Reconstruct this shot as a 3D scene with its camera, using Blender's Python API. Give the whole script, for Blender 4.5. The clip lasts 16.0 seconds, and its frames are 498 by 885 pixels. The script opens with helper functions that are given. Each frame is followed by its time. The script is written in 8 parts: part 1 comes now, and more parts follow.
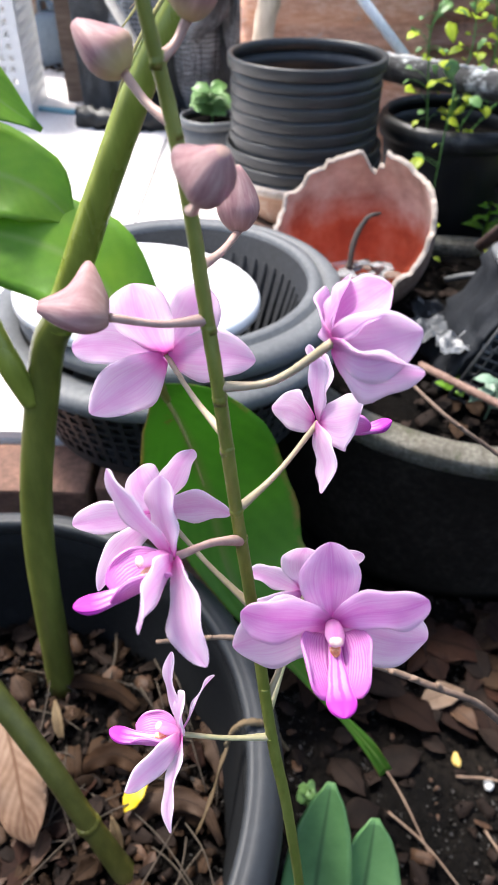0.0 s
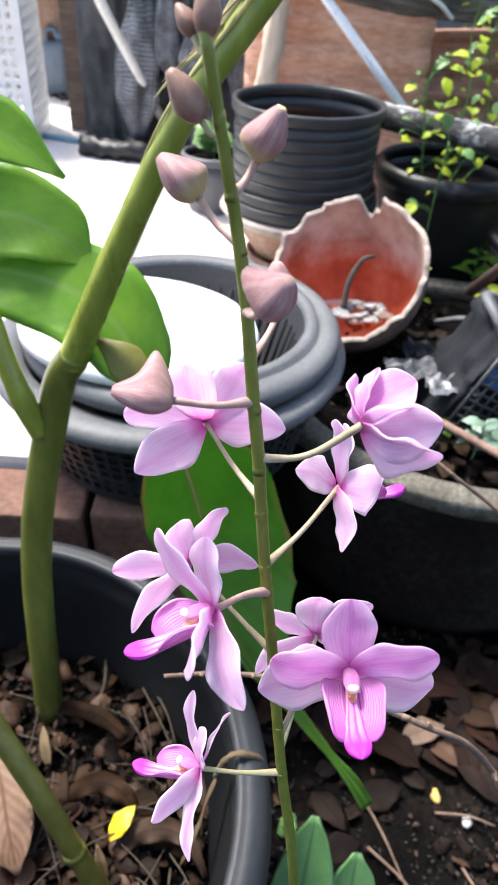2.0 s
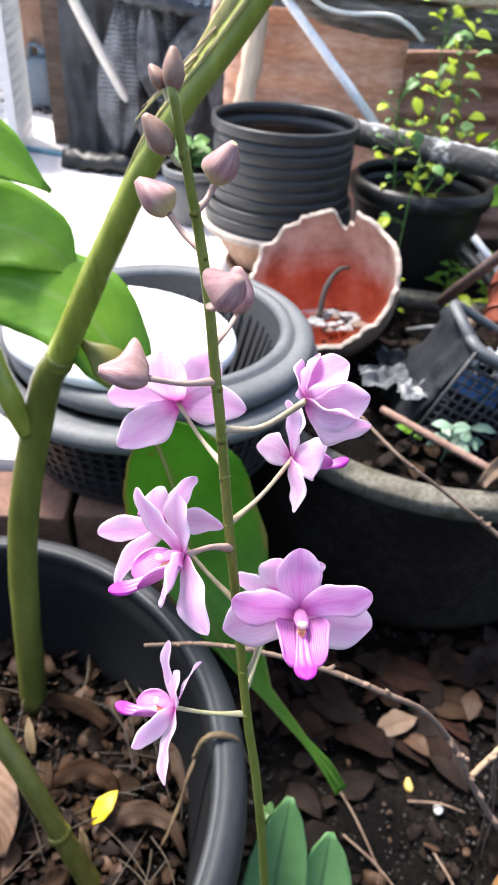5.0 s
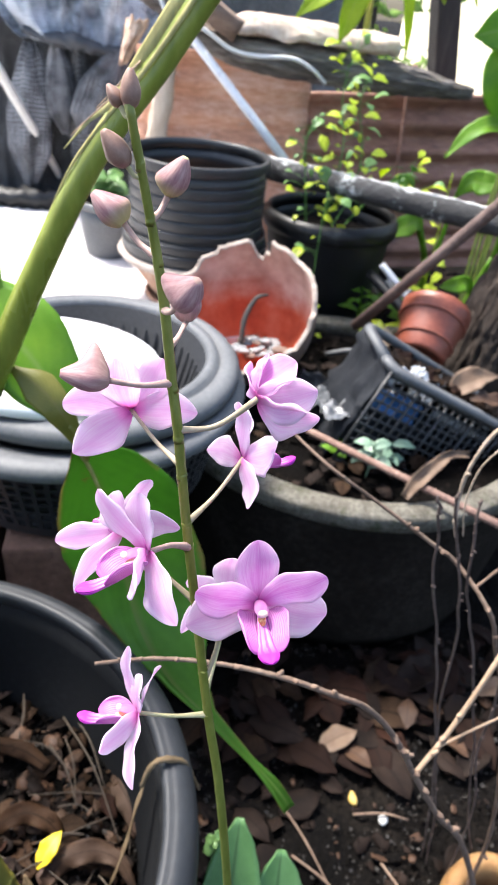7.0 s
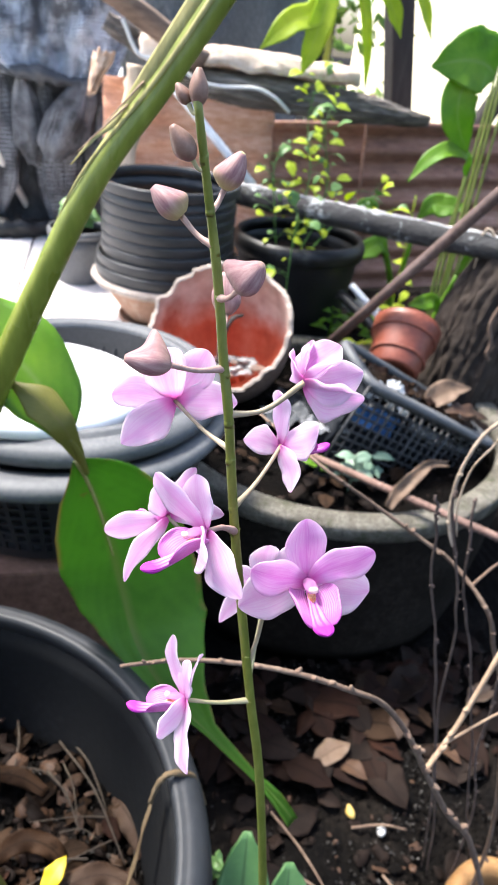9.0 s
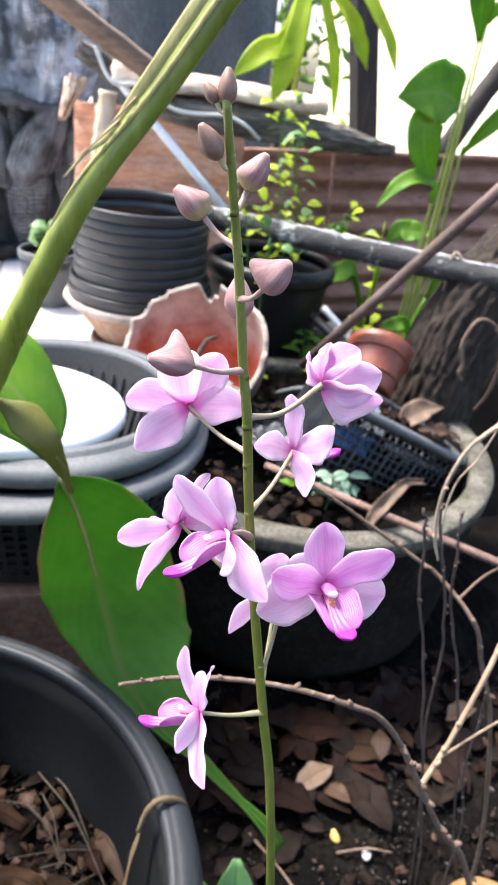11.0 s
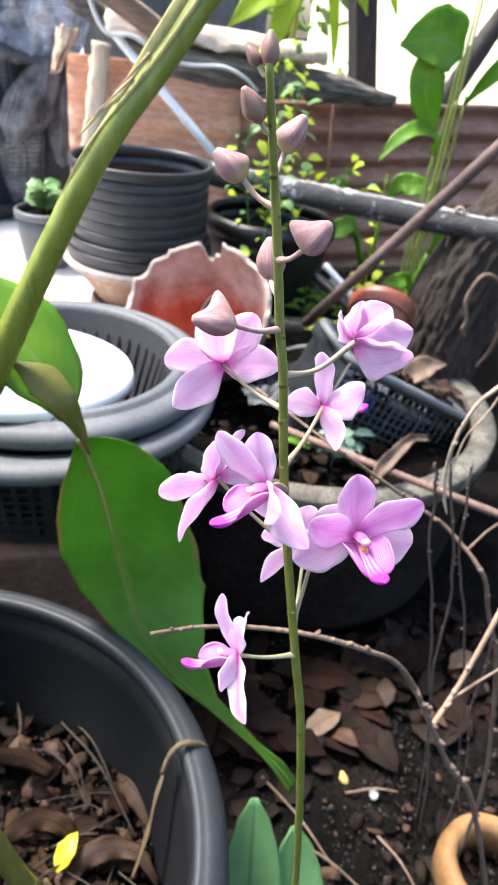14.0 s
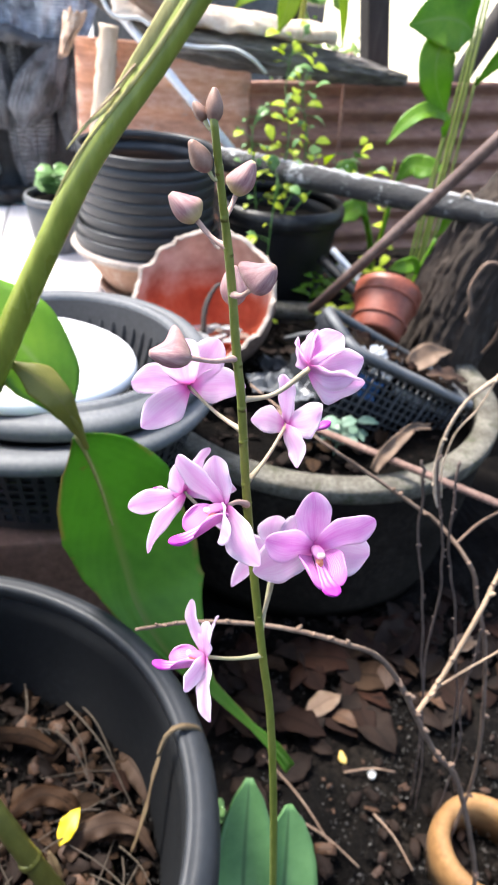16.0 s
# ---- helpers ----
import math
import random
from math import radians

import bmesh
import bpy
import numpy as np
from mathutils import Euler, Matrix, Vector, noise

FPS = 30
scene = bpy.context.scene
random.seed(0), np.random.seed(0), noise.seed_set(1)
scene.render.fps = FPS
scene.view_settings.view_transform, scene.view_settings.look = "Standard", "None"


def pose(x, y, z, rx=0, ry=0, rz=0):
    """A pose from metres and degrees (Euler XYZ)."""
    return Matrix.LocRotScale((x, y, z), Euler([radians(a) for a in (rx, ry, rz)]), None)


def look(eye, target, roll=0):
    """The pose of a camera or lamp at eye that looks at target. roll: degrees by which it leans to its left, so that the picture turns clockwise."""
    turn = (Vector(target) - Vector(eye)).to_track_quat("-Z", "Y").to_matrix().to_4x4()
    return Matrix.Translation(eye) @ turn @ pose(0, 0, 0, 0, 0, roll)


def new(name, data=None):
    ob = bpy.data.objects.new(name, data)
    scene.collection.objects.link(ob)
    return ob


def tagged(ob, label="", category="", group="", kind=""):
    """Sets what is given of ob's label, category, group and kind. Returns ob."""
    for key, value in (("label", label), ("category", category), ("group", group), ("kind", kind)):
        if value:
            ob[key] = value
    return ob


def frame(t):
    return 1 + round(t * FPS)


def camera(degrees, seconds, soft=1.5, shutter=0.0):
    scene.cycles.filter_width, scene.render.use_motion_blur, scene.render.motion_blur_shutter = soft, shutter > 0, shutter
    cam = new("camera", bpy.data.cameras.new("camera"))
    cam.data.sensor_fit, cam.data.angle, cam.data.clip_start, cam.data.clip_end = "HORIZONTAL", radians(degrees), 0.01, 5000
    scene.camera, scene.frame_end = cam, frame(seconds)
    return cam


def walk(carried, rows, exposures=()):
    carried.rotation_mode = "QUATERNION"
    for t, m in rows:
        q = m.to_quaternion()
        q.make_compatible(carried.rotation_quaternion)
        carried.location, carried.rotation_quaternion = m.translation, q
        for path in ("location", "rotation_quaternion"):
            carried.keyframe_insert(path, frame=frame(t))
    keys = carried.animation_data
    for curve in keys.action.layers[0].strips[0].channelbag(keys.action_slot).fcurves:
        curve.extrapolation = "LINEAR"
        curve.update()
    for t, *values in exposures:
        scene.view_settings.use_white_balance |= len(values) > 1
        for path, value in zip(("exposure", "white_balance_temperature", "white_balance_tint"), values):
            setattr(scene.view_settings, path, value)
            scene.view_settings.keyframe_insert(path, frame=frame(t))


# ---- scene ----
cam = camera(41.0, 16.0)
cam.data.dof.use_dof, cam.data.dof.focus_distance, cam.data.dof.aperture_fstop = True, 0.235, 32.0
PATH = [
    (0, (0.035, 0.044, 1.01), (0.011, 1.561, -0.294), 0.6),
    (0.5, (0.029, 0.044, 1.011), (0.003, 1.565, -0.286), 1.5),
    (1, (0.031, 0.036, 1.018), (0.021, 1.584, -0.248), 2.4),
    (1.5, (0.03, 0.035, 1.023), (0.028, 1.593, -0.231), 2.8),
    (2, (0.019, 0.034, 1.034), (0.042, 1.598, -0.211), 3.8),
    (2.5, (0.021, 0.031, 1.042), (0.043, 1.603, -0.194), 3.6),
    (3, (0.026, 0.024, 1.051), (0.039, 1.592, -0.19), 3.4),
    (5.5, (0.026, -0.016, 1.046), (0.155, 1.585, -0.146), 5.9),
    (6, (0.014, -0.025, 1.043), (0.236, 1.592, -0.114), 6.6),
    (6.5, (0.015, -0.025, 1.044), (0.28, 1.6, -0.092), 6.5),
    (7, (0.013, -0.022, 1.045), (0.316, 1.606, -0.077), 6.7),
    (7.5, (0.0, -0.029, 1.039), (0.332, 1.603, -0.069), 7.1),
    (8, (-0.009, -0.029, 1.035), (0.344, 1.602, -0.068), 7.3),
    (8.5, (-0.016, -0.028, 1.035), (0.362, 1.612, -0.047), 7.0),
    (9, (-0.021, -0.036, 1.034), (0.384, 1.611, -0.006), 6.6),
    (9.5, (-0.023, -0.035, 1.026), (0.398, 1.638, 0.014), 6.6),
    (10, (-0.028, -0.033, 1.03), (0.429, 1.652, 0.054), 7.2),
    (12.5, (-0.052, -0.037, 1.011), (0.482, 1.623, 0.031), 7.3),
    (13, (-0.053, -0.032, 1.023), (0.47, 1.616, 0.017), 7.3),
    (13.5, (-0.061, -0.039, 1.024), (0.473, 1.588, -0.01), 7.6),
    (14, (-0.059, -0.041, 1.026), (0.453, 1.568, -0.046), 7.1),
    (14.5, (-0.068, -0.031, 1.035), (0.458, 1.564, -0.052), 7.4),
    (15, (-0.053, -0.048, 1.04), (0.462, 1.55, -0.048), 6.9),
    (15.5, (-0.029, -0.057, 1.045), (0.436, 1.542, -0.063), 5.3),
    (16, (-0.039, -0.05, 1.053), (0.421, 1.533, -0.079), 6.4),
]
EXPOSURE = 1.43
walk(cam, [(t, look(eye, target, roll)) for t, eye, target, roll in PATH], [(0.0, EXPOSURE - 0.07), (2.0, EXPOSURE - 0.02), (5.5, EXPOSURE + 0.16), (10.0, EXPOSURE + 0.19), (14.0, EXPOSURE + 0.22), (16.0, EXPOSURE + 0.28)])

# ---- light ----
world = bpy.data.worlds.new("sky")
scene.world = world
world.use_nodes = True
wn = world.node_tree.nodes
sky = wn.new("ShaderNodeTexSky")
sky.sky_type = "NISHITA"
sky.sun_disc = False
sky.sun_elevation = radians(63)
sky.sun_rotation = radians(-48)
sky.air_density, sky.dust_density, sky.ozone_density = 1.0, 3.0, 1.0
wn["Background"].inputs["Strength"].default_value = 0.15
world.node_tree.links.new(sky.outputs[0], wn["Background"].inputs["Color"])
sun_data = bpy.data.lights.new("sun", "SUN")
sun_data.energy, sun_data.angle, sun_data.color = 3.6, radians(14), (1.0, 0.96, 0.91)
sun = new("sun", sun_data)
sun.matrix_world = look((-1.7, 1.5, 4.4), (0, 0, 0))


# ---- materials ----
def nodes_of(name, rough, metal=0.0, spec=0.5):
    m = bpy.data.materials.new(name)
    m.use_nodes = True
    n, l = m.node_tree.nodes, m.node_tree.links
    b = n["Principled BSDF"]
    b.inputs["Roughness"].default_value = rough
    b.inputs["Metallic"].default_value = metal
    b.inputs["Specular IOR Level"].default_value = spec
    return m, n, l, b


def noise_at(n, l, coord, scale, detail=4.0, rough=0.6, stretch=None):
    t = n.new("ShaderNodeTexNoise")
    t.inputs["Scale"].default_value, t.inputs["Detail"].default_value, t.inputs["Roughness"].default_value = scale, detail, rough
    if stretch:
        mp = n.new("ShaderNodeMapping")
        mp.inputs["Scale"].default_value = stretch
        l.new(coord, mp.inputs["Vector"])
        coord = mp.outputs[0]
    l.new(coord, t.inputs["Vector"])
    return t.outputs["Fac"]


def ramp(n, l, fac, stops):
    r = n.new("ShaderNodeValToRGB")
    e = r.color_ramp.elements
    while len(e) < len(stops):
        e.new(0.5)
    for el, (p, c) in zip(e, stops):
        el.position, el.color = p, (*c, 1) if len(c) == 3 else c
    l.new(fac, r.inputs["Fac"])
    return r.outputs["Color"]


def mixed(n, l, fac, a, b, mode="MIX"):
    x = n.new("ShaderNodeMix")
    x.data_type, x.blend_type = "RGBA", mode
    for sock, v in ((x.inputs[0], fac), (x.inputs[6], a), (x.inputs[7], b)):
        if isinstance(v, (int, float)):
            sock.default_value = v
        elif isinstance(v, tuple):
            sock.default_value = (*v, 1)
        else:
            l.new(v, sock)
    return x.outputs[2]


def bumped(n, l, b, fac, strength, distance):
    u = n.new("ShaderNodeBump")
    u.inputs["Strength"].default_value, u.inputs["Distance"].default_value = strength, distance
    l.new(fac, u.inputs["Height"])
    l.new(u.outputs[0], b.inputs["Normal"])
    return u


def grainy(name, stops, rough=0.6, big=8.0, small=80.0, bump=0.3, depth=0.002, metal=0.0, spec=0.5, stretch=None, own=0.0, worn=None):
    """Two scales of noise through a colour ramp; worn: (colour, amount) of a second, patchy layer."""
    m, n, l, b = nodes_of(name, rough, metal, spec)
    c = n.new("ShaderNodeTexCoord").outputs["Object"]
    one = noise_at(n, l, c, big, 5.0, 0.6, stretch)
    two = noise_at(n, l, c, small, 6.0, 0.65, stretch)
    f = n.new("ShaderNodeMath")
    f.operation = "MULTIPLY_ADD"
    l.new(two, f.inputs[0])
    f.inputs[1].default_value = 0.5
    h = n.new("ShaderNodeMath")
    h.operation = "MULTIPLY"
    l.new(one, h.inputs[0])
    h.inputs[1].default_value = 0.5
    l.new(h.outputs[0], f.inputs[2])
    fac = f.outputs[0]
    if own:
        info = n.new("ShaderNodeObjectInfo").outputs["Random"]
        g = n.new("ShaderNodeMath")
        g.operation = "MULTIPLY_ADD"
        l.new(info, g.inputs[0])
        g.inputs[1].default_value = own
        l.new(fac, g.inputs[2])
        k = n.new("ShaderNodeMath")
        k.operation = "SUBTRACT"
        l.new(g.outputs[0], k.inputs[0])
        k.inputs[1].default_value = own / 2
        fac = k.outputs[0]
    col = ramp(n, l, fac, stops)
    if worn:
        patch = ramp(n, l, noise_at(n, l, c, big * 0.7 + 3, 8.0, 0.75), [(0.62 - worn[1], (0, 0, 0)), (0.72 - worn[1] * 0.8, (1, 1, 1))])
        col = mixed(n, l, patch, col, worn[0])
    l.new(col, b.inputs["Base Color"])
    rr = n.new("ShaderNodeMapRange")
    rr.inputs["To Min"].default_value, rr.inputs["To Max"].default_value = max(0.05, rough - 0.15), min(1, rough + 0.15)
    l.new(one, rr.inputs["Value"])
    l.new(rr.outputs[0], b.inputs["Roughness"])
    bumped(n, l, b, two, bump, depth)
    return m


def see_through(m, colour_from=None, amount=0.4):
    """Adds light that passes through a thin leaf or petal."""
    n, l = m.node_tree.nodes, m.node_tree.links
    b = n["Principled BSDF"]
    out = n["Material Output"]
    t = n.new("ShaderNodeBsdfTranslucent")
    x = n.new("ShaderNodeMixShader")
    x.inputs[0].default_value = amount
    src = b.inputs["Base Color"].links
    if src:
        l.new(src[0].from_socket, t.inputs["Color"])
    l.new(b.outputs[0], x.inputs[1])
    l.new(t.outputs[0], x.inputs[2])
    l.new(x.outputs[0], out.inputs["Surface"])
    return m


def petal_material(name, pale, deep, edge, streak=0.5, centre=(0.75, 0.12, 0.55), own=0.1):
    """Soft petal: deeper towards the middle line, fine veins along it, paler rim."""
    m, n, l, b = nodes_of(name, 0.55, 0.0, 0.2)
    uv = n.new("ShaderNodeUVMap").outputs[0]
    sep = n.new("ShaderNodeSeparateXYZ")
    l.new(uv, sep.inputs[0])
    across = n.new("ShaderNodeMapRange")
    across.inputs["To Min"].default_value, across.inputs["To Max"].default_value = -1, 1
    l.new(sep.outputs["X"], across.inputs["Value"])
    ab = n.new("ShaderNodeMath")
    ab.operation = "ABSOLUTE"
    l.new(across.outputs[0], ab.inputs[0])
    soft = noise_at(n, l, uv, 3.0, 3.0, 0.5)
    veins = noise_at(n, l, uv, 1.0, 4.0, 0.7, (22.0, 1.3, 1.0))
    s = n.new("ShaderNodeMath")
    s.operation = "MULTIPLY_ADD"
    l.new(veins, s.inputs[0])
    s.inputs[1].default_value = streak
    half = n.new("ShaderNodeMath")
    half.operation = "MULTIPLY"
    l.new(soft, half.inputs[0])
    half.inputs[1].default_value = 0.6
    l.new(half.outputs[0], s.inputs[2])
    d = n.new("ShaderNodeMath")
    d.operation = "SUBTRACT"
    l.new(s.outputs[0], d.inputs[0])
    k = n.new("ShaderNodeMath")
    k.operation = "MULTIPLY"
    l.new(ab.outputs[0], k.inputs[0])
    k.inputs[1].default_value = 0.5
    l.new(k.outputs[0], d.inputs[1])
    fine = noise_at(n, l, uv, 1.0, 3.0, 0.6, (52.0, 1.6, 1.0))
    d2 = n.new("ShaderNodeMath")
    d2.operation = "MULTIPLY_ADD"
    l.new(fine, d2.inputs[0])
    d2.inputs[1].default_value = streak
    l.new(d.outputs[0], d2.inputs[2])
    mid = n.new("ShaderNodeMath")
    mid.operation = "SUBTRACT"
    l.new(d2.outputs[0], mid.inputs[0])
    mid.inputs[1].default_value = streak - 0.55
    col = ramp(n, l, mid.outputs[0], [(0.20, edge), (0.48, pale), (0.92, deep)])
    near = ramp(n, l, sep.outputs["Y"], [(0.0, (0.8, 0.8, 0.8)), (0.16, (0, 0, 0))])
    col = mixed(n, l, near, col, centre)
    far = ramp(n, l, sep.outputs["Y"], [(0.80, (0, 0, 0)), (1.0, (1.1, 1.1, 1.1))])
    blush = n.new("ShaderNodeMath")
    blush.operation = "MULTIPLY"
    l.new(far, blush.inputs[0])
    l.new(soft, blush.inputs[1])
    col = mixed(n, l, blush.outputs[0], col, deep)
    l.new(col, b.inputs["Base Color"])
    bumped(n, l, b, veins, 0.22, 0.0006)
    return see_through(m, amount=0.68)


def leaf_material(name, dark, mid, light, vein, through_amount=0.35, rough=0.42, ribs=9.0, spots=None, own=0.15, spec=0.5, rib_tone=0.016, margin=None):
    m, n, l, b = nodes_of(name, rough, 0.0, spec)
    uv = n.new("ShaderNodeUVMap").outputs[0]
    oc = n.new("ShaderNodeTexCoord").outputs["Object"]
    sep = n.new("ShaderNodeSeparateXYZ")
    l.new(uv, sep.inputs[0])
    across = n.new("ShaderNodeMapRange")
    across.inputs["To Min"].default_value, across.inputs["To Max"].default_value = -1, 1
    l.new(sep.outputs["X"], across.inputs["Value"])
    ab = n.new("ShaderNodeMath")
    ab.operation = "ABSOLUTE"
    l.new(across.outputs[0], ab.inputs[0])
    # side veins run out from the midrib towards the tip
    slant = n.new("ShaderNodeMath")
    slant.operation = "MULTIPLY_ADD"
    l.new(ab.outputs[0], slant.inputs[0])
    slant.inputs[1].default_value = -0.28
    l.new(sep.outputs["Y"], slant.inputs[2])
    wave = n.new("ShaderNodeMath")
    wave.operation = "MULTIPLY"
    l.new(slant.outputs[0], wave.inputs[0])
    wave.inputs[1].default_value = ribs * 6.2832
    sn = n.new("ShaderNodeMath")
    sn.operation = "SINE"
    l.new(wave.outputs[0], sn.inputs[0])
    blot = noise_at(n, l, oc, 14.0, 5.0, 0.6)
    fine = noise_at(n, l, oc, 120.0, 4.0, 0.6)
    sm = n.new("ShaderNodeMath")
    sm.operation = "MULTIPLY_ADD"
    l.new(sn.outputs[0], sm.inputs[0])
    sm.inputs[1].default_value = rib_tone
    l.new(blot, sm.inputs[2])
    info = n.new("ShaderNodeNewGeometry").outputs["Random Per Island"]
    own_add = n.new("ShaderNodeMath")
    own_add.operation = "MULTIPLY_ADD"
    l.new(info, own_add.inputs[0])
    own_add.inputs[1].default_value = own
    l.new(sm.outputs[0], own_add.inputs[2])
    col = ramp(n, l, own_add.outputs[0], [(0.3, dark), (0.5, mid), (0.75, light)])
    rib = ramp(n, l, ab.outputs[0], [(0.0, (1, 1, 1)), (0.11, (0, 0, 0))])
    col = mixed(n, l, rib, col, vein)
    if margin:      # withered colour along parts of the edge
        thin = n.new("ShaderNodeMath")
        thin.operation = "MULTIPLY"
        l.new(ramp(n, l, ab.outputs[0], [(0.90, (0, 0, 0)), (0.97, (1, 1, 1))]), thin.inputs[0])
        l.new(ramp(n, l, noise_at(n, l, oc, 16.0, 4.0, 0.7), [(0.46, (0, 0, 0)), (0.56, (1, 1, 1))]), thin.inputs[1])
        col = mixed(n, l, thin.outputs[0], col, margin)
    if spots:
        sp = ramp(n, l, noise_at(n, l, oc, 22.0, 6.0, 0.7), [(0.67, (0, 0, 0)), (0.71, (1, 1, 1))])
        col = mixed(n, l, sp, col, spots)
    l.new(col, b.inputs["Base Color"])
    hb = n.new("ShaderNodeMath")
    hb.operation = "MULTIPLY_ADD"
    l.new(sn.outputs[0], hb.inputs[0])
    hb.inputs[1].default_value = 0.08
    l.new(fine, hb.inputs[2])
    bumped(n, l, b, hb.outputs[0], 0.22, 0.0015)
    return see_through(m, amount=through_amount)


M = {}
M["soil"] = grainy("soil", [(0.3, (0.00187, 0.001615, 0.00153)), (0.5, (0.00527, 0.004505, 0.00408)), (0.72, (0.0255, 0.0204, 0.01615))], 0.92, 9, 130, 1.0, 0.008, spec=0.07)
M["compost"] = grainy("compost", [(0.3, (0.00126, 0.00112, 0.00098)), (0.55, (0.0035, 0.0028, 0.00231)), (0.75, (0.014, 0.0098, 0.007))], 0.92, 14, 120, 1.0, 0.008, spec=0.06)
M["patio"] = grainy("patio", [(0.3, (0.52, 0.46, 0.43)), (0.5, (0.66, 0.62, 0.60)), (0.7, (0.78, 0.75, 0.73))], 0.75, 2.2, 60, 0.15, 0.001, worn=((0.42, 0.34, 0.31), 0.02))
M["joint"] = grainy("joint", [(0.3, (0.25, 0.25, 0.25)), (0.7, (0.4, 0.4, 0.4))], 0.9, 9, 90)
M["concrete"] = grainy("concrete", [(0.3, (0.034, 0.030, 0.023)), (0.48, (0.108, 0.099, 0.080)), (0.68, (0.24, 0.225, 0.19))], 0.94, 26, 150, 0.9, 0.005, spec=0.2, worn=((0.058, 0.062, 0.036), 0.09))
# Concrete of the planter wall, many times darker than the rim's.
M["wall_concrete"] = grainy("wall_concrete", [(0.3, (0.00558, 0.004464, 0.003596)), (0.5, (0.01426, 0.01147, 0.0093)), (0.72, (0.03596, 0.02976, 0.0248))], 0.92, 7, 90, 0.6, 0.003, spec=0.06)
M["black_plastic"] = grainy("black_plastic", [(0.3, (0.0105, 0.0114, 0.0124)), (0.55, (0.0210, 0.0224, 0.0244)), (0.8, (0.047, 0.0485, 0.051))], 0.42, 6, 140, 0.12, 0.0006, worn=((0.066, 0.066, 0.064), 0.03))
M["pot_black"] = grainy("pot_black", [(0.3, (0.005, 0.0054, 0.006)), (0.55, (0.010, 0.0106, 0.0116)), (0.8, (0.026, 0.027, 0.0285))], 0.42, 6, 140, 0.12, 0.0006, spec=0.35, worn=((0.05, 0.05, 0.048), 0.03))
M["grey_plastic"] = grainy("grey_plastic", [(0.3, (0.055, 0.059, 0.064)), (0.55, (0.098, 0.103, 0.109)), (0.8, (0.17, 0.175, 0.18))], 0.55, 7, 150, 0.1, 0.0005)
# Shade inside the wide-rim pot is put into this colour; basket parts share it.
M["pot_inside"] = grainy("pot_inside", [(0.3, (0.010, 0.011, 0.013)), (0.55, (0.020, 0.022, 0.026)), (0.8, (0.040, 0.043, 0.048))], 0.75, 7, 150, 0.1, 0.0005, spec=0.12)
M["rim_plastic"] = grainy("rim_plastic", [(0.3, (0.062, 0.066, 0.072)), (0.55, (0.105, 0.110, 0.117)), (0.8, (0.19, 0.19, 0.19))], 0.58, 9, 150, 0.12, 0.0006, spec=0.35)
# Rim copy of the tub plastic: paler and bluish, partly painted sky sheen.
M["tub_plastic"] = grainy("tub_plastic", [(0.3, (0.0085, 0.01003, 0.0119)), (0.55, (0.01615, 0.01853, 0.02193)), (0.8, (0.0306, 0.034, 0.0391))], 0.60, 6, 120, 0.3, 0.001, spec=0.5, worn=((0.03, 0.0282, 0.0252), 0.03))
# Body copy of the same plastic, with the shade inside put into the colour.
M["tub_plastic_shaded"] = grainy("tub_plastic_shaded", [(0.3, (0.0040, 0.0043, 0.0048)), (0.55, (0.0078, 0.0084, 0.0092)), (0.8, (0.017, 0.018, 0.0195))], 0.82, 6, 120, 0.4, 0.001, spec=0.12, worn=((0.016, 0.0155, 0.0145), 0.04))
M["white_plastic"] = grainy("white_plastic", [(0.3, (0.74, 0.75, 0.76)), (0.7, (0.86, 0.86, 0.86))], 0.4, 5, 60, 0.06, 0.0005)
M["crate_plastic"] = grainy("crate_plastic", [(0.3, (0.50, 0.51, 0.52)), (0.7, (0.62, 0.62, 0.62))], 0.45, 5, 60, 0.06, 0.0005)
M["brick"] = grainy("brick", [(0.3, (0.085, 0.044, 0.031)), (0.5, (0.20, 0.105, 0.075)), (0.72, (0.34, 0.21, 0.165))], 0.9, 10, 90, 0.6, 0.002, own=0.2, worn=((0.07, 0.065, 0.05), 0.04))
M["clay"] = grainy("clay", [(0.3, (0.176, 0.096, 0.06)), (0.5, (0.288, 0.168, 0.112)), (0.72, (0.4, 0.288, 0.216))], 0.85, 8, 90, 0.4, 0.0015, worn=((0.4, 0.344, 0.296), 0.06))
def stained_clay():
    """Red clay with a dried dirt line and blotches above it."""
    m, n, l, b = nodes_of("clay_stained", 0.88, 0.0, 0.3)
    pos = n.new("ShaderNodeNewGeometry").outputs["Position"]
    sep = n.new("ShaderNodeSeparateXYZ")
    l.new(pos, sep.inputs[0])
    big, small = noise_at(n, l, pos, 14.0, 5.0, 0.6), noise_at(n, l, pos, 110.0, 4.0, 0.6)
    # This red also carries light bounced about inside the pot.
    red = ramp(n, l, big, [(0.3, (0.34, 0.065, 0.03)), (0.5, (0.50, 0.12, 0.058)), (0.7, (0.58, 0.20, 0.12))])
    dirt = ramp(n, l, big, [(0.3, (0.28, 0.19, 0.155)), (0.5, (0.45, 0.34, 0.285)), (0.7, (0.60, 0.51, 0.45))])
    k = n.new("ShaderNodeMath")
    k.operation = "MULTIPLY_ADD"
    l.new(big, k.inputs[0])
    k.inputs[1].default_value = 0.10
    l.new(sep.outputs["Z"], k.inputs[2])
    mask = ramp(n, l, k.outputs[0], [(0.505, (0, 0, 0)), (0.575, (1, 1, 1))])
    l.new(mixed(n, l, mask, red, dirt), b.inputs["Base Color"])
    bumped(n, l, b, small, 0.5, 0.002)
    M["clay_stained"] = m


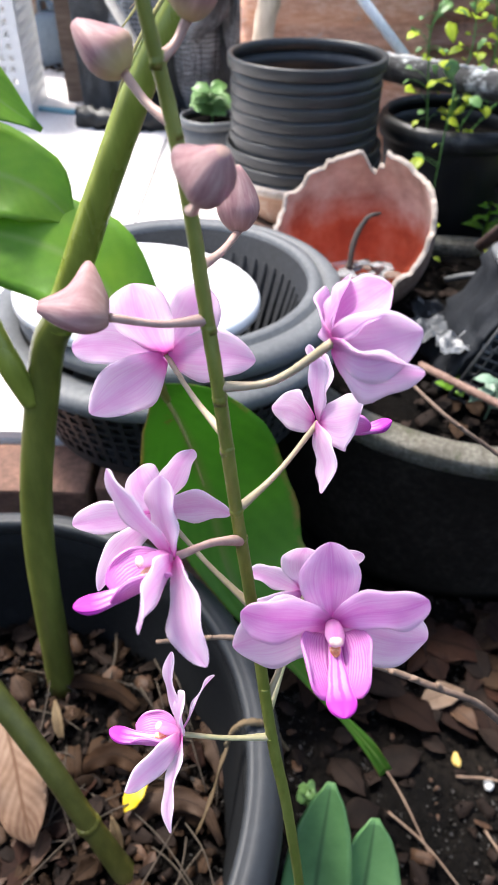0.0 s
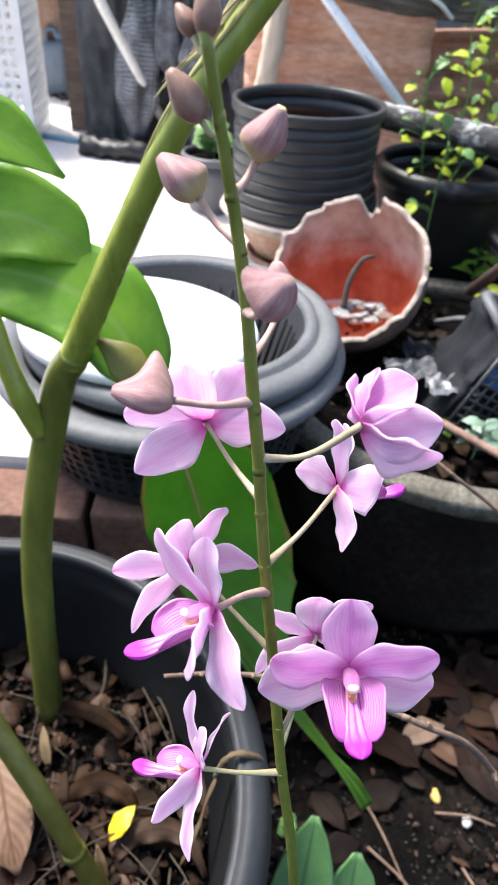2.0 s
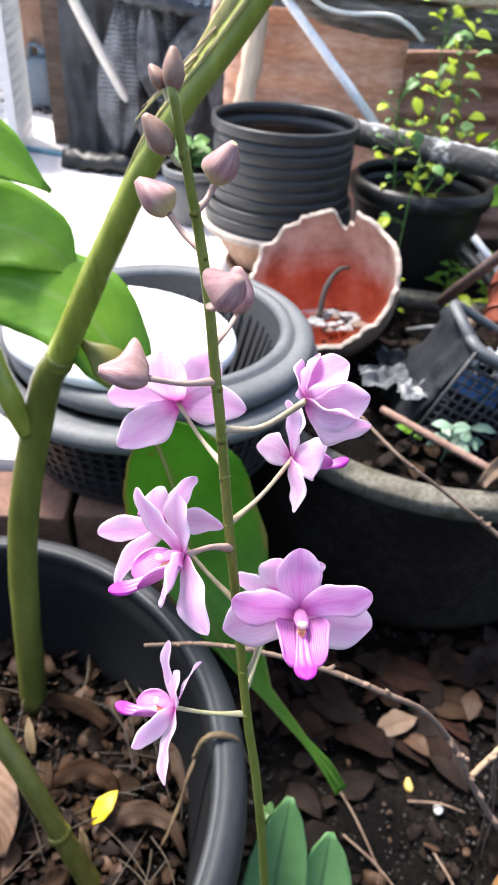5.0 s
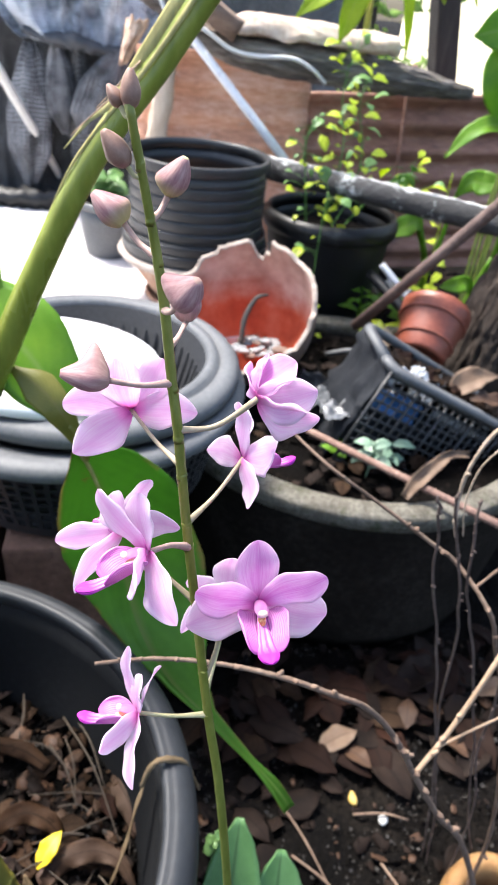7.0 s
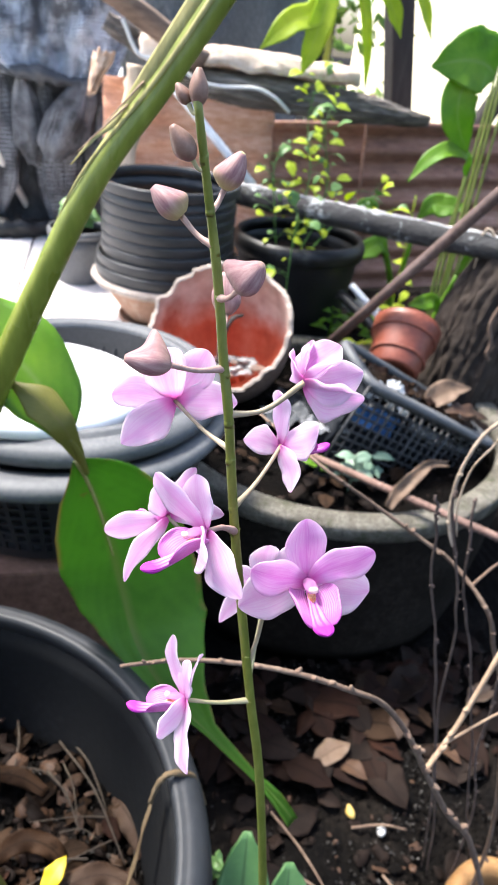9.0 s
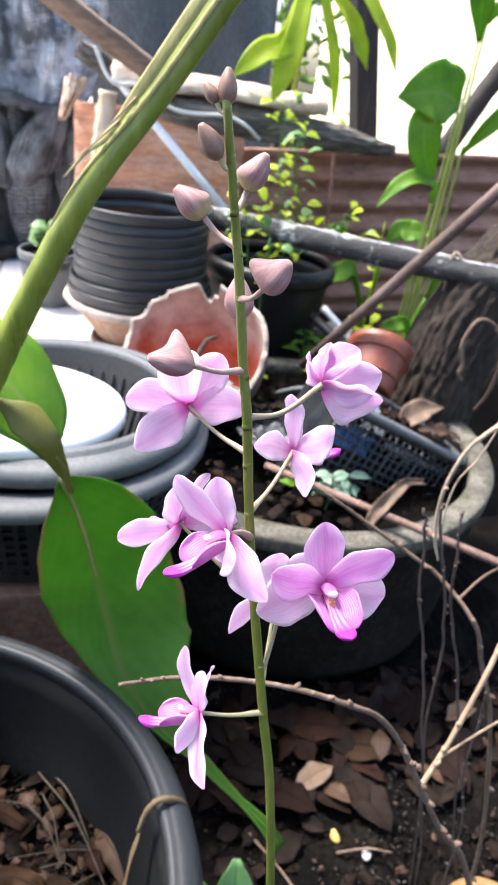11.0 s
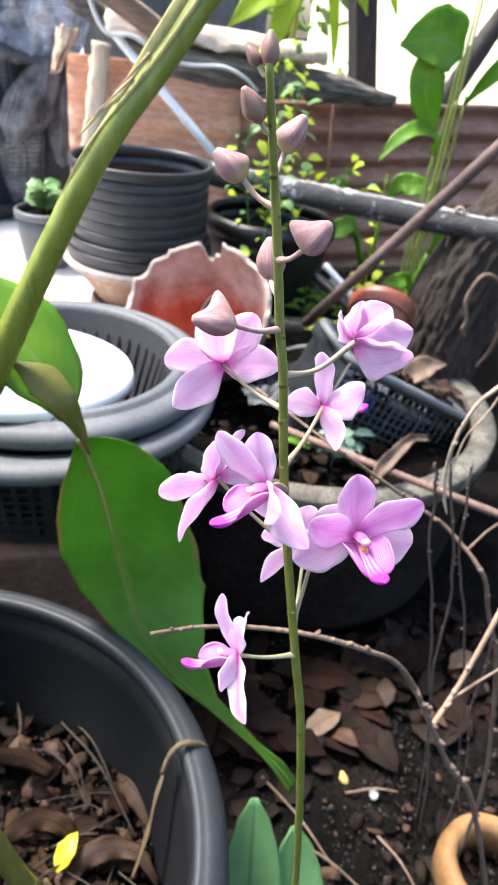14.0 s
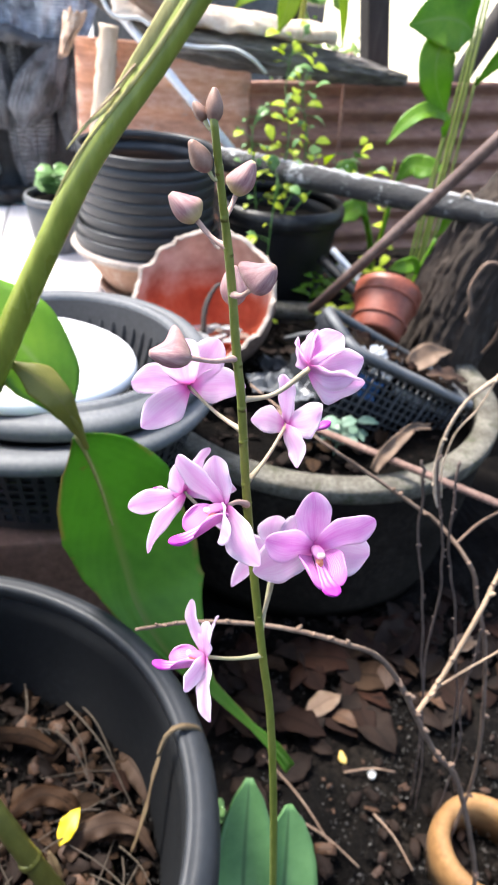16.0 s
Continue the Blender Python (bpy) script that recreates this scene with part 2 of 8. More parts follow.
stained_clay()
M["clay_pale"] = grainy("clay_pale", [(0.3, (0.1716, 0.1326, 0.1092)), (0.5, (0.3276, 0.273, 0.234)), (0.72, (0.4992, 0.4524, 0.4056))], 0.9, 10, 100, 0.6, 0.002)
M["clay_dirty"] = grainy("clay_dirty", [(0.3, (0.06, 0.0432, 0.036)), (0.5, (0.132, 0.09, 0.0696)), (0.72, (0.288, 0.216, 0.18))], 0.9, 9, 90, 0.6, 0.002)
M["terracotta"] = grainy("terracotta", [(0.3, (0.125, 0.031, 0.018)), (0.55, (0.215, 0.058, 0.033)), (0.75, (0.31, 0.105, 0.066))], 0.45, 9, 110, 0.3, 0.001)
M["rust"] = grainy("rust", [(0.3, (0.14, 0.064, 0.044)), (0.5, (0.34, 0.172, 0.122)), (0.72, (0.56, 0.36, 0.28))], 0.7, 5, 70, 0.35, 0.001, metal=0.1, stretch=(0.3, 1, 1), worn=((0.08, 0.05, 0.045), 0.04))
M["rebar"] = grainy("rebar", [(0.3, (0.07, 0.038, 0.03)), (0.5, (0.16, 0.095, 0.075)), (0.72, (0.29, 0.20, 0.165))], 0.85, 20, 160, 0.5, 0.001)
M["pipe"] = grainy("pipe", [(0.3, (0.065, 0.04, 0.034)), (0.5, (0.13, 0.085, 0.072)), (0.72, (0.24, 0.17, 0.15))], 0.6, 10, 100, 0.3, 0.001, metal=0.2)
M["old_wood"] = grainy("old_wood", [(0.3, (0.032, 0.027, 0.024)), (0.48, (0.155, 0.132, 0.117)), (0.66, (0.46, 0.41, 0.37))], 0.9, 16, 75, 1.0, 0.016, stretch=(0.16, 1, 1))
# Pale patches stand for lichen and for light on the upper side.
M["charred"] = grainy("charred", [(0.3, (0.008, 0.008, 0.008)), (0.5, (0.024, 0.024, 0.025)), (0.72, (0.085, 0.085, 0.087))], 0.85, 9, 70, 0.9, 0.006, stretch=(0.3, 1, 1), worn=((0.55, 0.58, 0.58), 0.06))
M["bark"] = grainy("bark", [(0.3, (0.007466, 0.004852, 0.00336)), (0.5, (0.02799, 0.01866, 0.01344)), (0.72, (0.07092, 0.05226, 0.03919))], 0.95, 26, 90, 1.0, 0.012, stretch=(0.5184, 0.5184, 0.2074))
M["post_wood"] = grainy("post_wood", [(0.3, (0.014, 0.012, 0.011)), (0.5, (0.036, 0.031, 0.028)), (0.72, (0.085, 0.075, 0.068))], 0.9, 9, 60, 0.7, 0.004, stretch=(1, 1, 0.15))
M["bleached_wood"] = grainy("bleached_wood", [(0.3, (0.40, 0.30, 0.21)), (0.5, (0.58, 0.47, 0.36)), (0.72, (0.74, 0.64, 0.53))], 0.85, 12, 90, 0.5, 0.002, stretch=(1, 1, 0.2))
M["grey_metal"] = grainy("grey_metal", [(0.3, (0.52, 0.53, 0.54)), (0.5, (0.70, 0.71, 0.72)), (0.72, (0.82, 0.82, 0.82))], 0.45, 20, 120, 0.2, 0.001, metal=0.1)
M["cloth"] = grainy("cloth", [(0.3, (0.2952, 0.164, 0.0984)), (0.48, (0.5904, 0.451, 0.3444)), (0.68, (0.7052, 0.6396, 0.5658))], 0.9, 7, 60, 0.7, 0.006)
M["orange_sheet"] = grainy("orange_sheet", [(0.3, (0.3, 0.1313, 0.0775)), (0.5, (0.65, 0.3375, 0.2188)), (0.72, (0.9, 0.65, 0.525))], 0.85, 6, 60, 0.5, 0.002, stretch=(0.4375, 1.25, 1.25), worn=((0.56, 0.46, 0.40), 0.05))
M["blue_plastic"] = grainy("blue_plastic", [(0.3, (0.02, 0.08, 0.24)), (0.6, (0.06, 0.19, 0.46)), (0.8, (0.28, 0.44, 0.66))], 0.4, 9, 90, 0.4, 0.003)
M["jug_plastic"] = grainy("jug_plastic", [(0.3, (0.07, 0.10, 0.13)), (0.6, (0.13, 0.17, 0.21)), (0.8, (0.20, 0.24, 0.28))], 0.5, 6, 90, 0.2, 0.001)
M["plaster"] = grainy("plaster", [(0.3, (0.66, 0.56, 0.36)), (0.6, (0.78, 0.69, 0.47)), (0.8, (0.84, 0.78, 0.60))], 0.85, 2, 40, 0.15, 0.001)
# Emission added: the wall glows by itself in place of sunlight.
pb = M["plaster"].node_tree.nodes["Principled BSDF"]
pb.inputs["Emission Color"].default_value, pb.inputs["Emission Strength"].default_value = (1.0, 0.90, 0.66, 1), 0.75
def woven(name, gap, thread, light, count):
    """Knitted plastic mesh: threads both ways over dark gaps, with paler patches painted as light on the folds."""
    m, n, l, b = nodes_of(name, 0.5, 0.0, 0.5)
    uv = n.new("ShaderNodeUVMap").outputs[0]
    oc = n.new("ShaderNodeTexCoord").outputs["Object"]
    masks = []
    for k, way in enumerate(("X", "Y")):
        w = n.new("ShaderNodeTexWave")
        w.wave_type, w.bands_direction = "BANDS", way
        w.inputs["Scale"].default_value = count * (1.0 if k == 0 else 0.8)
        w.inputs["Distortion"].default_value = 2.0
        w.inputs["Detail Scale"].default_value = 1.0
        l.new(uv, w.inputs["Vector"])
        masks.append(w.outputs["Fac"])
    big = n.new("ShaderNodeMath")
    big.operation = "MAXIMUM"
    l.new(masks[0], big.inputs[0])
    l.new(masks[1], big.inputs[1])
    tone = ramp(n, l, noise_at(n, l, oc, 11.0, 5.0, 0.65), [(0.40, thread), (0.60, light)])
    hole = ramp(n, l, big.outputs[0], [(0.45, (0, 0, 0)), (0.75, (1, 1, 1))])
    l.new(mixed(n, l, hole, gap, tone), b.inputs["Base Color"])
    bumped(n, l, b, big.outputs[0], 0.5, 0.004)
    return m


# One netting in three tones; the palest patches are painted highlights.
M["net"] = woven("net", (0.036, 0.042, 0.052), (0.075, 0.088, 0.108), (0.62, 0.68, 0.76), 21)
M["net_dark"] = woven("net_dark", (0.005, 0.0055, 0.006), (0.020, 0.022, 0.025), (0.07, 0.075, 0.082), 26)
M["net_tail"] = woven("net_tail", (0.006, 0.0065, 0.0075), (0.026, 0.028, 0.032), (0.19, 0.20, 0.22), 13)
M["film"] = grainy("film", [(0.3, (0.096, 0.099, 0.102)), (0.5, (0.216, 0.219, 0.222)), (0.72, (0.396, 0.399, 0.402))], 0.3, 30, 120, 0.6, 0.003)
M["white_rope"] = grainy("white_rope", [(0.3, (0.55, 0.55, 0.53)), (0.7, (0.78, 0.78, 0.76))], 0.7, 20, 200, 0.3, 0.001)
M["hose"] = grainy("hose", [(0.3, (0.12, 0.28, 0.34)), (0.7, (0.24, 0.42, 0.48))], 0.5, 20, 100, 0.1, 0.001)
M["grit"] = grainy("grit", [(0.3, (0.0063, 0.00525, 0.004725)), (0.5, (0.021, 0.01785, 0.01523)), (0.72, (0.063, 0.0551, 0.04725))], 0.7, 40, 200, 0.6, 0.002)
M["twig"] = grainy("twig", [(0.3, (0.068, 0.0408, 0.0272)), (0.5, (0.1487, 0.0952, 0.0663)), (0.72, (0.255, 0.1827, 0.1318))], 0.85, 30, 220, 0.5, 0.0008)
M["pale_twig"] = grainy("pale_twig", [(0.3, (0.20, 0.13, 0.08)), (0.5, (0.34, 0.235, 0.15)), (0.72, (0.48, 0.36, 0.25))], 0.8, 30, 220, 0.4, 0.0008)
M["straw"] = grainy("straw", [(0.3, (0.01673, 0.01147, 0.00765)), (0.5, (0.04064, 0.02964, 0.02009)), (0.72, (0.09083, 0.0693, 0.04781))], 0.85, 30, 220, 0.4, 0.0008)
M["root"] = grainy("root", [(0.3, (0.035, 0.023, 0.019)), (0.5, (0.085, 0.058, 0.048)), (0.72, (0.17, 0.125, 0.105))], 0.9, 30, 220, 0.5, 0.0008)
M["white_root"] = grainy("white_root", [(0.3, (0.22, 0.16, 0.11)), (0.5, (0.38, 0.29, 0.21)), (0.72, (0.58, 0.48, 0.38))], 0.85, 30, 220, 0.4, 0.0008)
M["stone"] = grainy("stone", [(0.3, (0.48, 0.47, 0.44)), (0.7, (0.72, 0.71, 0.68))], 0.8, 60, 300, 0.4, 0.001)
M["ochre"] = grainy("ochre", [(0.3, (0.136, 0.0646, 0.0204)), (0.5, (0.238, 0.1224, 0.0408)), (0.72, (0.3196, 0.1904, 0.0782))], 0.75, 12, 90, 0.3, 0.001, worn=((0.16, 0.104, 0.064), 0.02))
M["seed"] = grainy("seed", [(0.3, (0.45, 0.28, 0.06)), (0.7, (0.66, 0.47, 0.14))], 0.6, 60, 300, 0.3, 0.001)
M["cane"] = grainy("cane", [(0.3, (0.1234, 0.1502, 0.01932)), (0.5, (0.2254, 0.2629, 0.04078)), (0.72, (0.3863, 0.4185, 0.09125))], 0.30, 9, 60, 0.12, 0.0008, stretch=(1.08, 1.08, 0.324), worn=((0.312, 0.3, 0.06), 0.01))
# Cane colour darkened for the shade low down in the tub.
M["cane_shaded"] = grainy("cane_shaded", [(0.3, (0.060, 0.068, 0.012)), (0.5, (0.115, 0.128, 0.022)), (0.72, (0.20, 0.212, 0.045))], 0.38, 9, 60, 0.15, 0.0008, stretch=(1, 1, 0.3), worn=((0.10, 0.075, 0.03), 0.03))
M["old_stalk"] = grainy("old_stalk", [(0.3, (0.05, 0.055, 0.012)), (0.5, (0.10, 0.105, 0.022)), (0.72, (0.18, 0.17, 0.05))], 0.4, 14, 90, 0.2, 0.001, stretch=(1, 1, 0.3), worn=((0.14, 0.09, 0.04), 0.04))
M["sheath"] = grainy("sheath", [(0.3, (0.1755, 0.1553, 0.04725)), (0.5, (0.3375, 0.3038, 0.1013)), (0.72, (0.567, 0.486, 0.216))], 0.6, 12, 160, 0.4, 0.001, stretch=(1, 1, 0.15))
M["scape"] = grainy("scape", [(0.3, (0.07854, 0.09164, 0.01221)), (0.5, (0.1483, 0.1702, 0.02618)), (0.72, (0.2356, 0.2531, 0.05672))], 0.42, 26, 200, 0.2, 0.0005, stretch=(1.18, 1.18, 0.354), worn=((0.05177, 0.03328, 0.01849), 0.03))
M["node"] = grainy("node", [(0.3, (0.08, 0.07, 0.03)), (0.7, (0.18, 0.16, 0.07))], 0.6, 60, 300, 0.3, 0.0005)
M["pedicel"] = grainy("pedicel", [(0.3, (0.246, 0.1968, 0.1066)), (0.5, (0.3444, 0.2788, 0.1722)), (0.72, (0.4264, 0.3444, 0.2542))], 0.5, 60, 300, 0.15, 0.0004)
M["pedicel_pink"] = grainy("pedicel_pink", [(0.3, (0.306, 0.1785, 0.153)), (0.5, (0.408, 0.2635, 0.221)), (0.72, (0.493, 0.357, 0.2975))], 0.5, 60, 300, 0.15, 0.0004)
M["pedicel_green"] = grainy("pedicel_green", [(0.3, (0.28, 0.27, 0.12)), (0.5, (0.40, 0.37, 0.19)), (0.72, (0.48, 0.42, 0.26))], 0.5, 60, 300, 0.15, 0.0004)
M["petal"] = petal_material("petal", (0.87, 0.62, 0.84), (0.77, 0.37, 0.72), (0.90, 0.73, 0.88), 0.95)
M["petal_pale"] = petal_material("petal_pale", (0.88, 0.73, 0.855), (0.81, 0.53, 0.76), (0.89, 0.79, 0.87), 0.85)


def striped_petal(name, ground, stripe, tip, tip_from, count):
    """White to pink ground, stripes fanning along the lobe, solid colour towards the tip."""
    m, n, l, b = nodes_of(name, 0.6, 0.0, 0.2)
    uv = n.new("ShaderNodeUVMap").outputs[0]
    sep = n.new("ShaderNodeSeparateXYZ")
    l.new(uv, sep.inputs[0])
    jig = noise_at(n, l, uv, 4.0, 3.0, 0.6)
    a = n.new("ShaderNodeMath")
    a.operation = "MULTIPLY_ADD"
    l.new(jig, a.inputs[0])
    a.inputs[1].default_value = 0.10
    l.new(sep.outputs["X"], a.inputs[2])
    k = n.new("ShaderNodeMath")
    k.operation = "MULTIPLY"
    l.new(a.outputs[0], k.inputs[0])
    k.inputs[1].default_value = count * 6.2832
    sn = n.new("ShaderNodeMath")
    sn.operation = "SINE"
    l.new(k.outputs[0], sn.inputs[0])
    mask = ramp(n, l, sn.outputs[0], [(0.0, (0, 0, 0)), (0.75, (1, 1, 1))])
    col = mixed(n, l, mask, ground, stripe)
    end = ramp(n, l, sep.outputs["Y"], [(tip_from, (0, 0, 0)), (min(1.0, tip_from + 0.22), (1, 1, 1))])
    col = mixed(n, l, end, col, tip)
    l.new(col, b.inputs["Base Color"])
    bumped(n, l, b, sn.outputs[0], 0.2, 0.0004)
    return see_through(m, amount=0.25)


M["lip"] = striped_petal("lip", (0.70, 0.32, 0.62), (0.60, 0.19, 0.52), (0.58, 0.15, 0.50), 0.66, 12)
M["lip_tip"] = striped_petal("lip_tip", (0.70, 0.33, 0.63), (0.55, 0.12, 0.48), (0.56, 0.05, 0.49), 0.38, 8)
M["column"] = petal_material("column", (0.80, 0.50, 0.74), (0.74, 0.34, 0.67), (0.84, 0.62, 0.79), 0.5, (0.76, 0.30, 0.68))
M["anther"] = grainy("anther", [(0.3, (0.56, 0.42, 0.36)), (0.7, (0.68, 0.55, 0.48))], 0.5, 200, 600, 0.2, 0.0002)
M["callus"] = grainy("callus", [(0.3, (0.30, 0.03, 0.05)), (0.46, (0.62, 0.30, 0.10)), (0.56, (0.80, 0.66, 0.36)), (0.75, (0.86, 0.78, 0.60))], 0.5, 420, 900, 0.2, 0.0002)
M["leaf"] = leaf_material("leaf", (0.066, 0.185, 0.0165), (0.096, 0.250, 0.022), (0.135, 0.325, 0.030), (0.20, 0.28, 0.060), 0.5, 0.46, ribs=16, spots=(0.2464, 0.2016, 0.0448), spec=0.4, rib_tone=0.022, margin=(0.30, 0.24, 0.06))
M["leaf_under"] = leaf_material("leaf_under", (0.105, 0.115, 0.018), (0.185, 0.185, 0.032), (0.27, 0.25, 0.055), (0.22, 0.20, 0.05), 0.45, ribs=16)
M["leaf_bright"] = leaf_material("leaf_bright", (0.0783, 0.2001, 0.01044), (0.1392, 0.3219, 0.01914), (0.2262, 0.4176, 0.0348), (0.2349, 0.3828, 0.0783), 0.5, ribs=12, spots=(0.261, 0.174, 0.0261))
M["leaf_lime"] = leaf_material("leaf_lime", (0.27, 0.40, 0.020), (0.44, 0.57, 0.035), (0.58, 0.68, 0.06), (0.48, 0.58, 0.08), 0.62, ribs=5, own=0.3)
M["leaf_small"] = leaf_material("leaf_small", (0.05, 0.14, 0.03), (0.09, 0.22, 0.05), (0.17, 0.32, 0.10), (0.16, 0.28, 0.10), 0.4, ribs=5, own=0.3)
M["leaf_blue"] = leaf_material("leaf_blue", (0.09, 0.17, 0.10), (0.15, 0.26, 0.17), (0.24, 0.36, 0.26), (0.20, 0.30, 0.22), 0.4, ribs=5, own=0.3)
M["leaf_orchid"] = leaf_material("leaf_orchid", (0.05, 0.13, 0.04), (0.085, 0.20, 0.065), (0.14, 0.28, 0.10), (0.035, 0.09, 0.03), 0.15, 0.38, 0.0)
M["stalk"] = grainy("stalk", [(0.3, (0.14, 0.20, 0.03)), (0.5, (0.27, 0.33, 0.08)), (0.72, (0.46, 0.48, 0.20))], 0.45, 14, 90, 0.15, 0.001, stretch=(1, 1, 0.2))
M["leaf_far"] = leaf_material("leaf_far", (0.08, 0.17, 0.02), (0.16, 0.30, 0.04), (0.34, 0.50, 0.10), (0.16, 0.28, 0.06), 0.5, ribs=4, own=0.35)
M["dead_leaf"] = leaf_material("dead_leaf", (0.003853, 0.002087, 0.001284), (0.01156, 0.006421, 0.003533), (0.03532, 0.02054, 0.01221), (0.009631, 0.005783, 0.003533), 0.06, 0.75, 7.0, own=0.35, spec=0.08)
M["dead_leaf_pale"] = leaf_material("dead_leaf_pale", (0.005103, 0.00243, 0.001264), (0.01847, 0.008991, 0.004471), (0.04471, 0.0243, 0.01312), (0.01069, 0.005832, 0.003159), 0.08, 0.7, 14.0, own=0.3, spec=0.08, spots=(0.004471, 0.002527, 0.001652), rib_tone=0.05)
M["curled_leaf"] = leaf_material("curled_leaf", (0.01659, 0.008294, 0.004562), (0.04147, 0.02323, 0.01409), (0.07877, 0.0506, 0.034), (0.02281, 0.01244, 0.007466), 0.10, 0.7, 16.0, own=0.2, spec=0.2, spots=(0.007466, 0.004147, 0.002489), rib_tone=0.06)
M["dead_leaf_red"] = leaf_material("dead_leaf_red", (0.00256, 0.001408, 0.001024), (0.00896, 0.003968, 0.002816), (0.02688, 0.01216, 0.008), (0.00768, 0.00384, 0.002688), 0.05, 0.7, 7.0, own=0.25, spec=0.08)
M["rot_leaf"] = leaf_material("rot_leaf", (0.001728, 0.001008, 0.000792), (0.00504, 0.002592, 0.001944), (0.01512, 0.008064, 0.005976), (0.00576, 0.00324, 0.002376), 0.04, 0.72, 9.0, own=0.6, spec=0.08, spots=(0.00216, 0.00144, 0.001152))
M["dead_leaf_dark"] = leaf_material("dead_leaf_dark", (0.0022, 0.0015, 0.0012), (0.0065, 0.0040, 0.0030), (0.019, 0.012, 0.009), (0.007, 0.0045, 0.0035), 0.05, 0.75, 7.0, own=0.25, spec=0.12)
M["tan_leaf"] = leaf_material("tan_leaf", (0.06621, 0.03764, 0.0223), (0.1603, 0.101, 0.06412), (0.2509, 0.1777, 0.1255), (0.1045, 0.06273, 0.03659), 0.15, 0.7, 9.0, own=0.2)
M["rusty_leaf"] = leaf_material("rusty_leaf", (0.01224, 0.004896, 0.002176), (0.03264, 0.0136, 0.00544), (0.06528, 0.02992, 0.01224), (0.0272, 0.01088, 0.00544), 0.12, 0.7, 9.0, own=0.35)
M["dry_strip"] = leaf_material("dry_strip", (0.045, 0.028, 0.014), (0.115, 0.078, 0.042), (0.23, 0.17, 0.10), (0.09, 0.06, 0.03), 0.12, 0.75, 12.0, own=0.2, spec=0.2)
M["fallen_leaf"] = leaf_material("fallen_leaf", (0.055, 0.028, 0.016), (0.125, 0.076, 0.050), (0.22, 0.15, 0.108), (0.085, 0.045, 0.026), 0.12, 0.75, 10.0, own=0.2, spec=0.1, spots=(0.075, 0.028, 0.012), rib_tone=0.05)
M["yellow_leaf"] = leaf_material("yellow_leaf", (0.50, 0.36, 0.008), (0.70, 0.52, 0.012), (0.78, 0.62, 0.03), (0.62, 0.48, 0.05), 0.25, 0.5, 5.0)


# ---- building helpers ----
V = Vector
BASE = {}


def thing(name, at, label, category, group="", kind=""):
    ob = new(name)
    ob.location = at
    BASE[ob] = V(at)
    return tagged(ob, label, category, group, kind)


def mesh_of(bm, name, smooth=True):
    me = bpy.data.meshes.new(name)
    bm.normal_update()
    bm.to_mesh(me)
    bm.free()
    if smooth:
        me.polygons.foreach_set("use_smooth", [True] * len(me.polygons))
    return me


def part(name, bm, material, parent, label="", smooth=True):
    """One mesh under a thing or a part; the bmesh is in world places."""
    me = mesh_of(bm, name, smooth)
    me.transform(Matrix.Translation(-BASE[parent]))
    me.materials.append(M[material])
    ob = new(name, me)
    ob.parent = parent
    BASE[ob] = BASE[parent]
    return tagged(ob, label)


def alone(name, bm, material, label, category, group="", kind="", smooth=True, at=None):
    """A thing that is one mesh."""
    me = mesh_of(bm, name, smooth)
    o = V(at) if at else V((0, 0, 0))
    me.transform(Matrix.Translation(-o))
    for k in material if isinstance(material, (list, tuple)) else [material]:
        me.materials.append(M[k])
    ob = new(name, me)
    ob.location = o
    BASE[ob] = o
    return tagged(ob, label, category, group, kind)


def spline(pts, n=6):
    """A smooth line through the points."""
    p = [V(q) for q in pts]
    if len(p) == 2:
        return [p[0].lerp(p[1], i / n) for i in range(n + 1)]
    p = [2 * p[0] - p[1]] + p + [2 * p[-1] - p[-2]]
    out = []
    for i in range(1, len(p) - 2):
        a, b, c, d = p[i - 1:i + 3]
        for k in range(n):
            u = k / n
            out.append(0.5 * (2 * b + (c - a) * u + (2 * a - 5 * b + 4 * c - d) * u * u + (3 * b - a - 3 * c + d) * u ** 3))
    out.append(p[-2])
    return out


def tube(pts, radii, seg=8, n=6, bm=None, wob=0.0, seed=0, caps=True, smooth_path=True):
    """A round, tapered tube along a line; wob makes it uneven."""
    bm = bm or bmesh.new()
    line = spline(pts, n) if smooth_path else [V(q) for q in pts]
    if isinstance(radii, (int, float)):
        radii = [radii, radii]
    side = None
    rings = []
    for i, p in enumerate(line):
        t = (line[min(i + 1, len(line) - 1)] - line[max(i - 1, 0)]).normalized()
        if side is None:
            side = t.orthogonal().normalized()
        side = (side - t * side.dot(t)).normalized()
        up = t.cross(side)
        f = i / (len(line) - 1) * (len(radii) - 1)
        k = min(int(f), len(radii) - 2)
        r = radii[k] + (radii[k + 1] - radii[k]) * (f - k)
        ring = []
        for j in range(seg):
            a = 2 * math.pi * j / seg
            rr = r * (1 + wob * noise.noise(p * (0.7 / max(r, 1e-4)) + V((seed * 7.1, math.cos(a) * 1.3, math.sin(a) * 1.3))))
            ring.append(bm.verts.new(p + (side * math.cos(a) + up * math.sin(a)) * rr))
        rings.append(ring)
    for a, b in zip(rings[:-1], rings[1:]):
        for j in range(seg):
            bm.faces.new((a[j], a[(j + 1) % seg], b[(j + 1) % seg], b[j]))
    if caps:
        bm.faces.new(rings[0][::-1])
        bm.faces.new(rings[-1])
    return bm


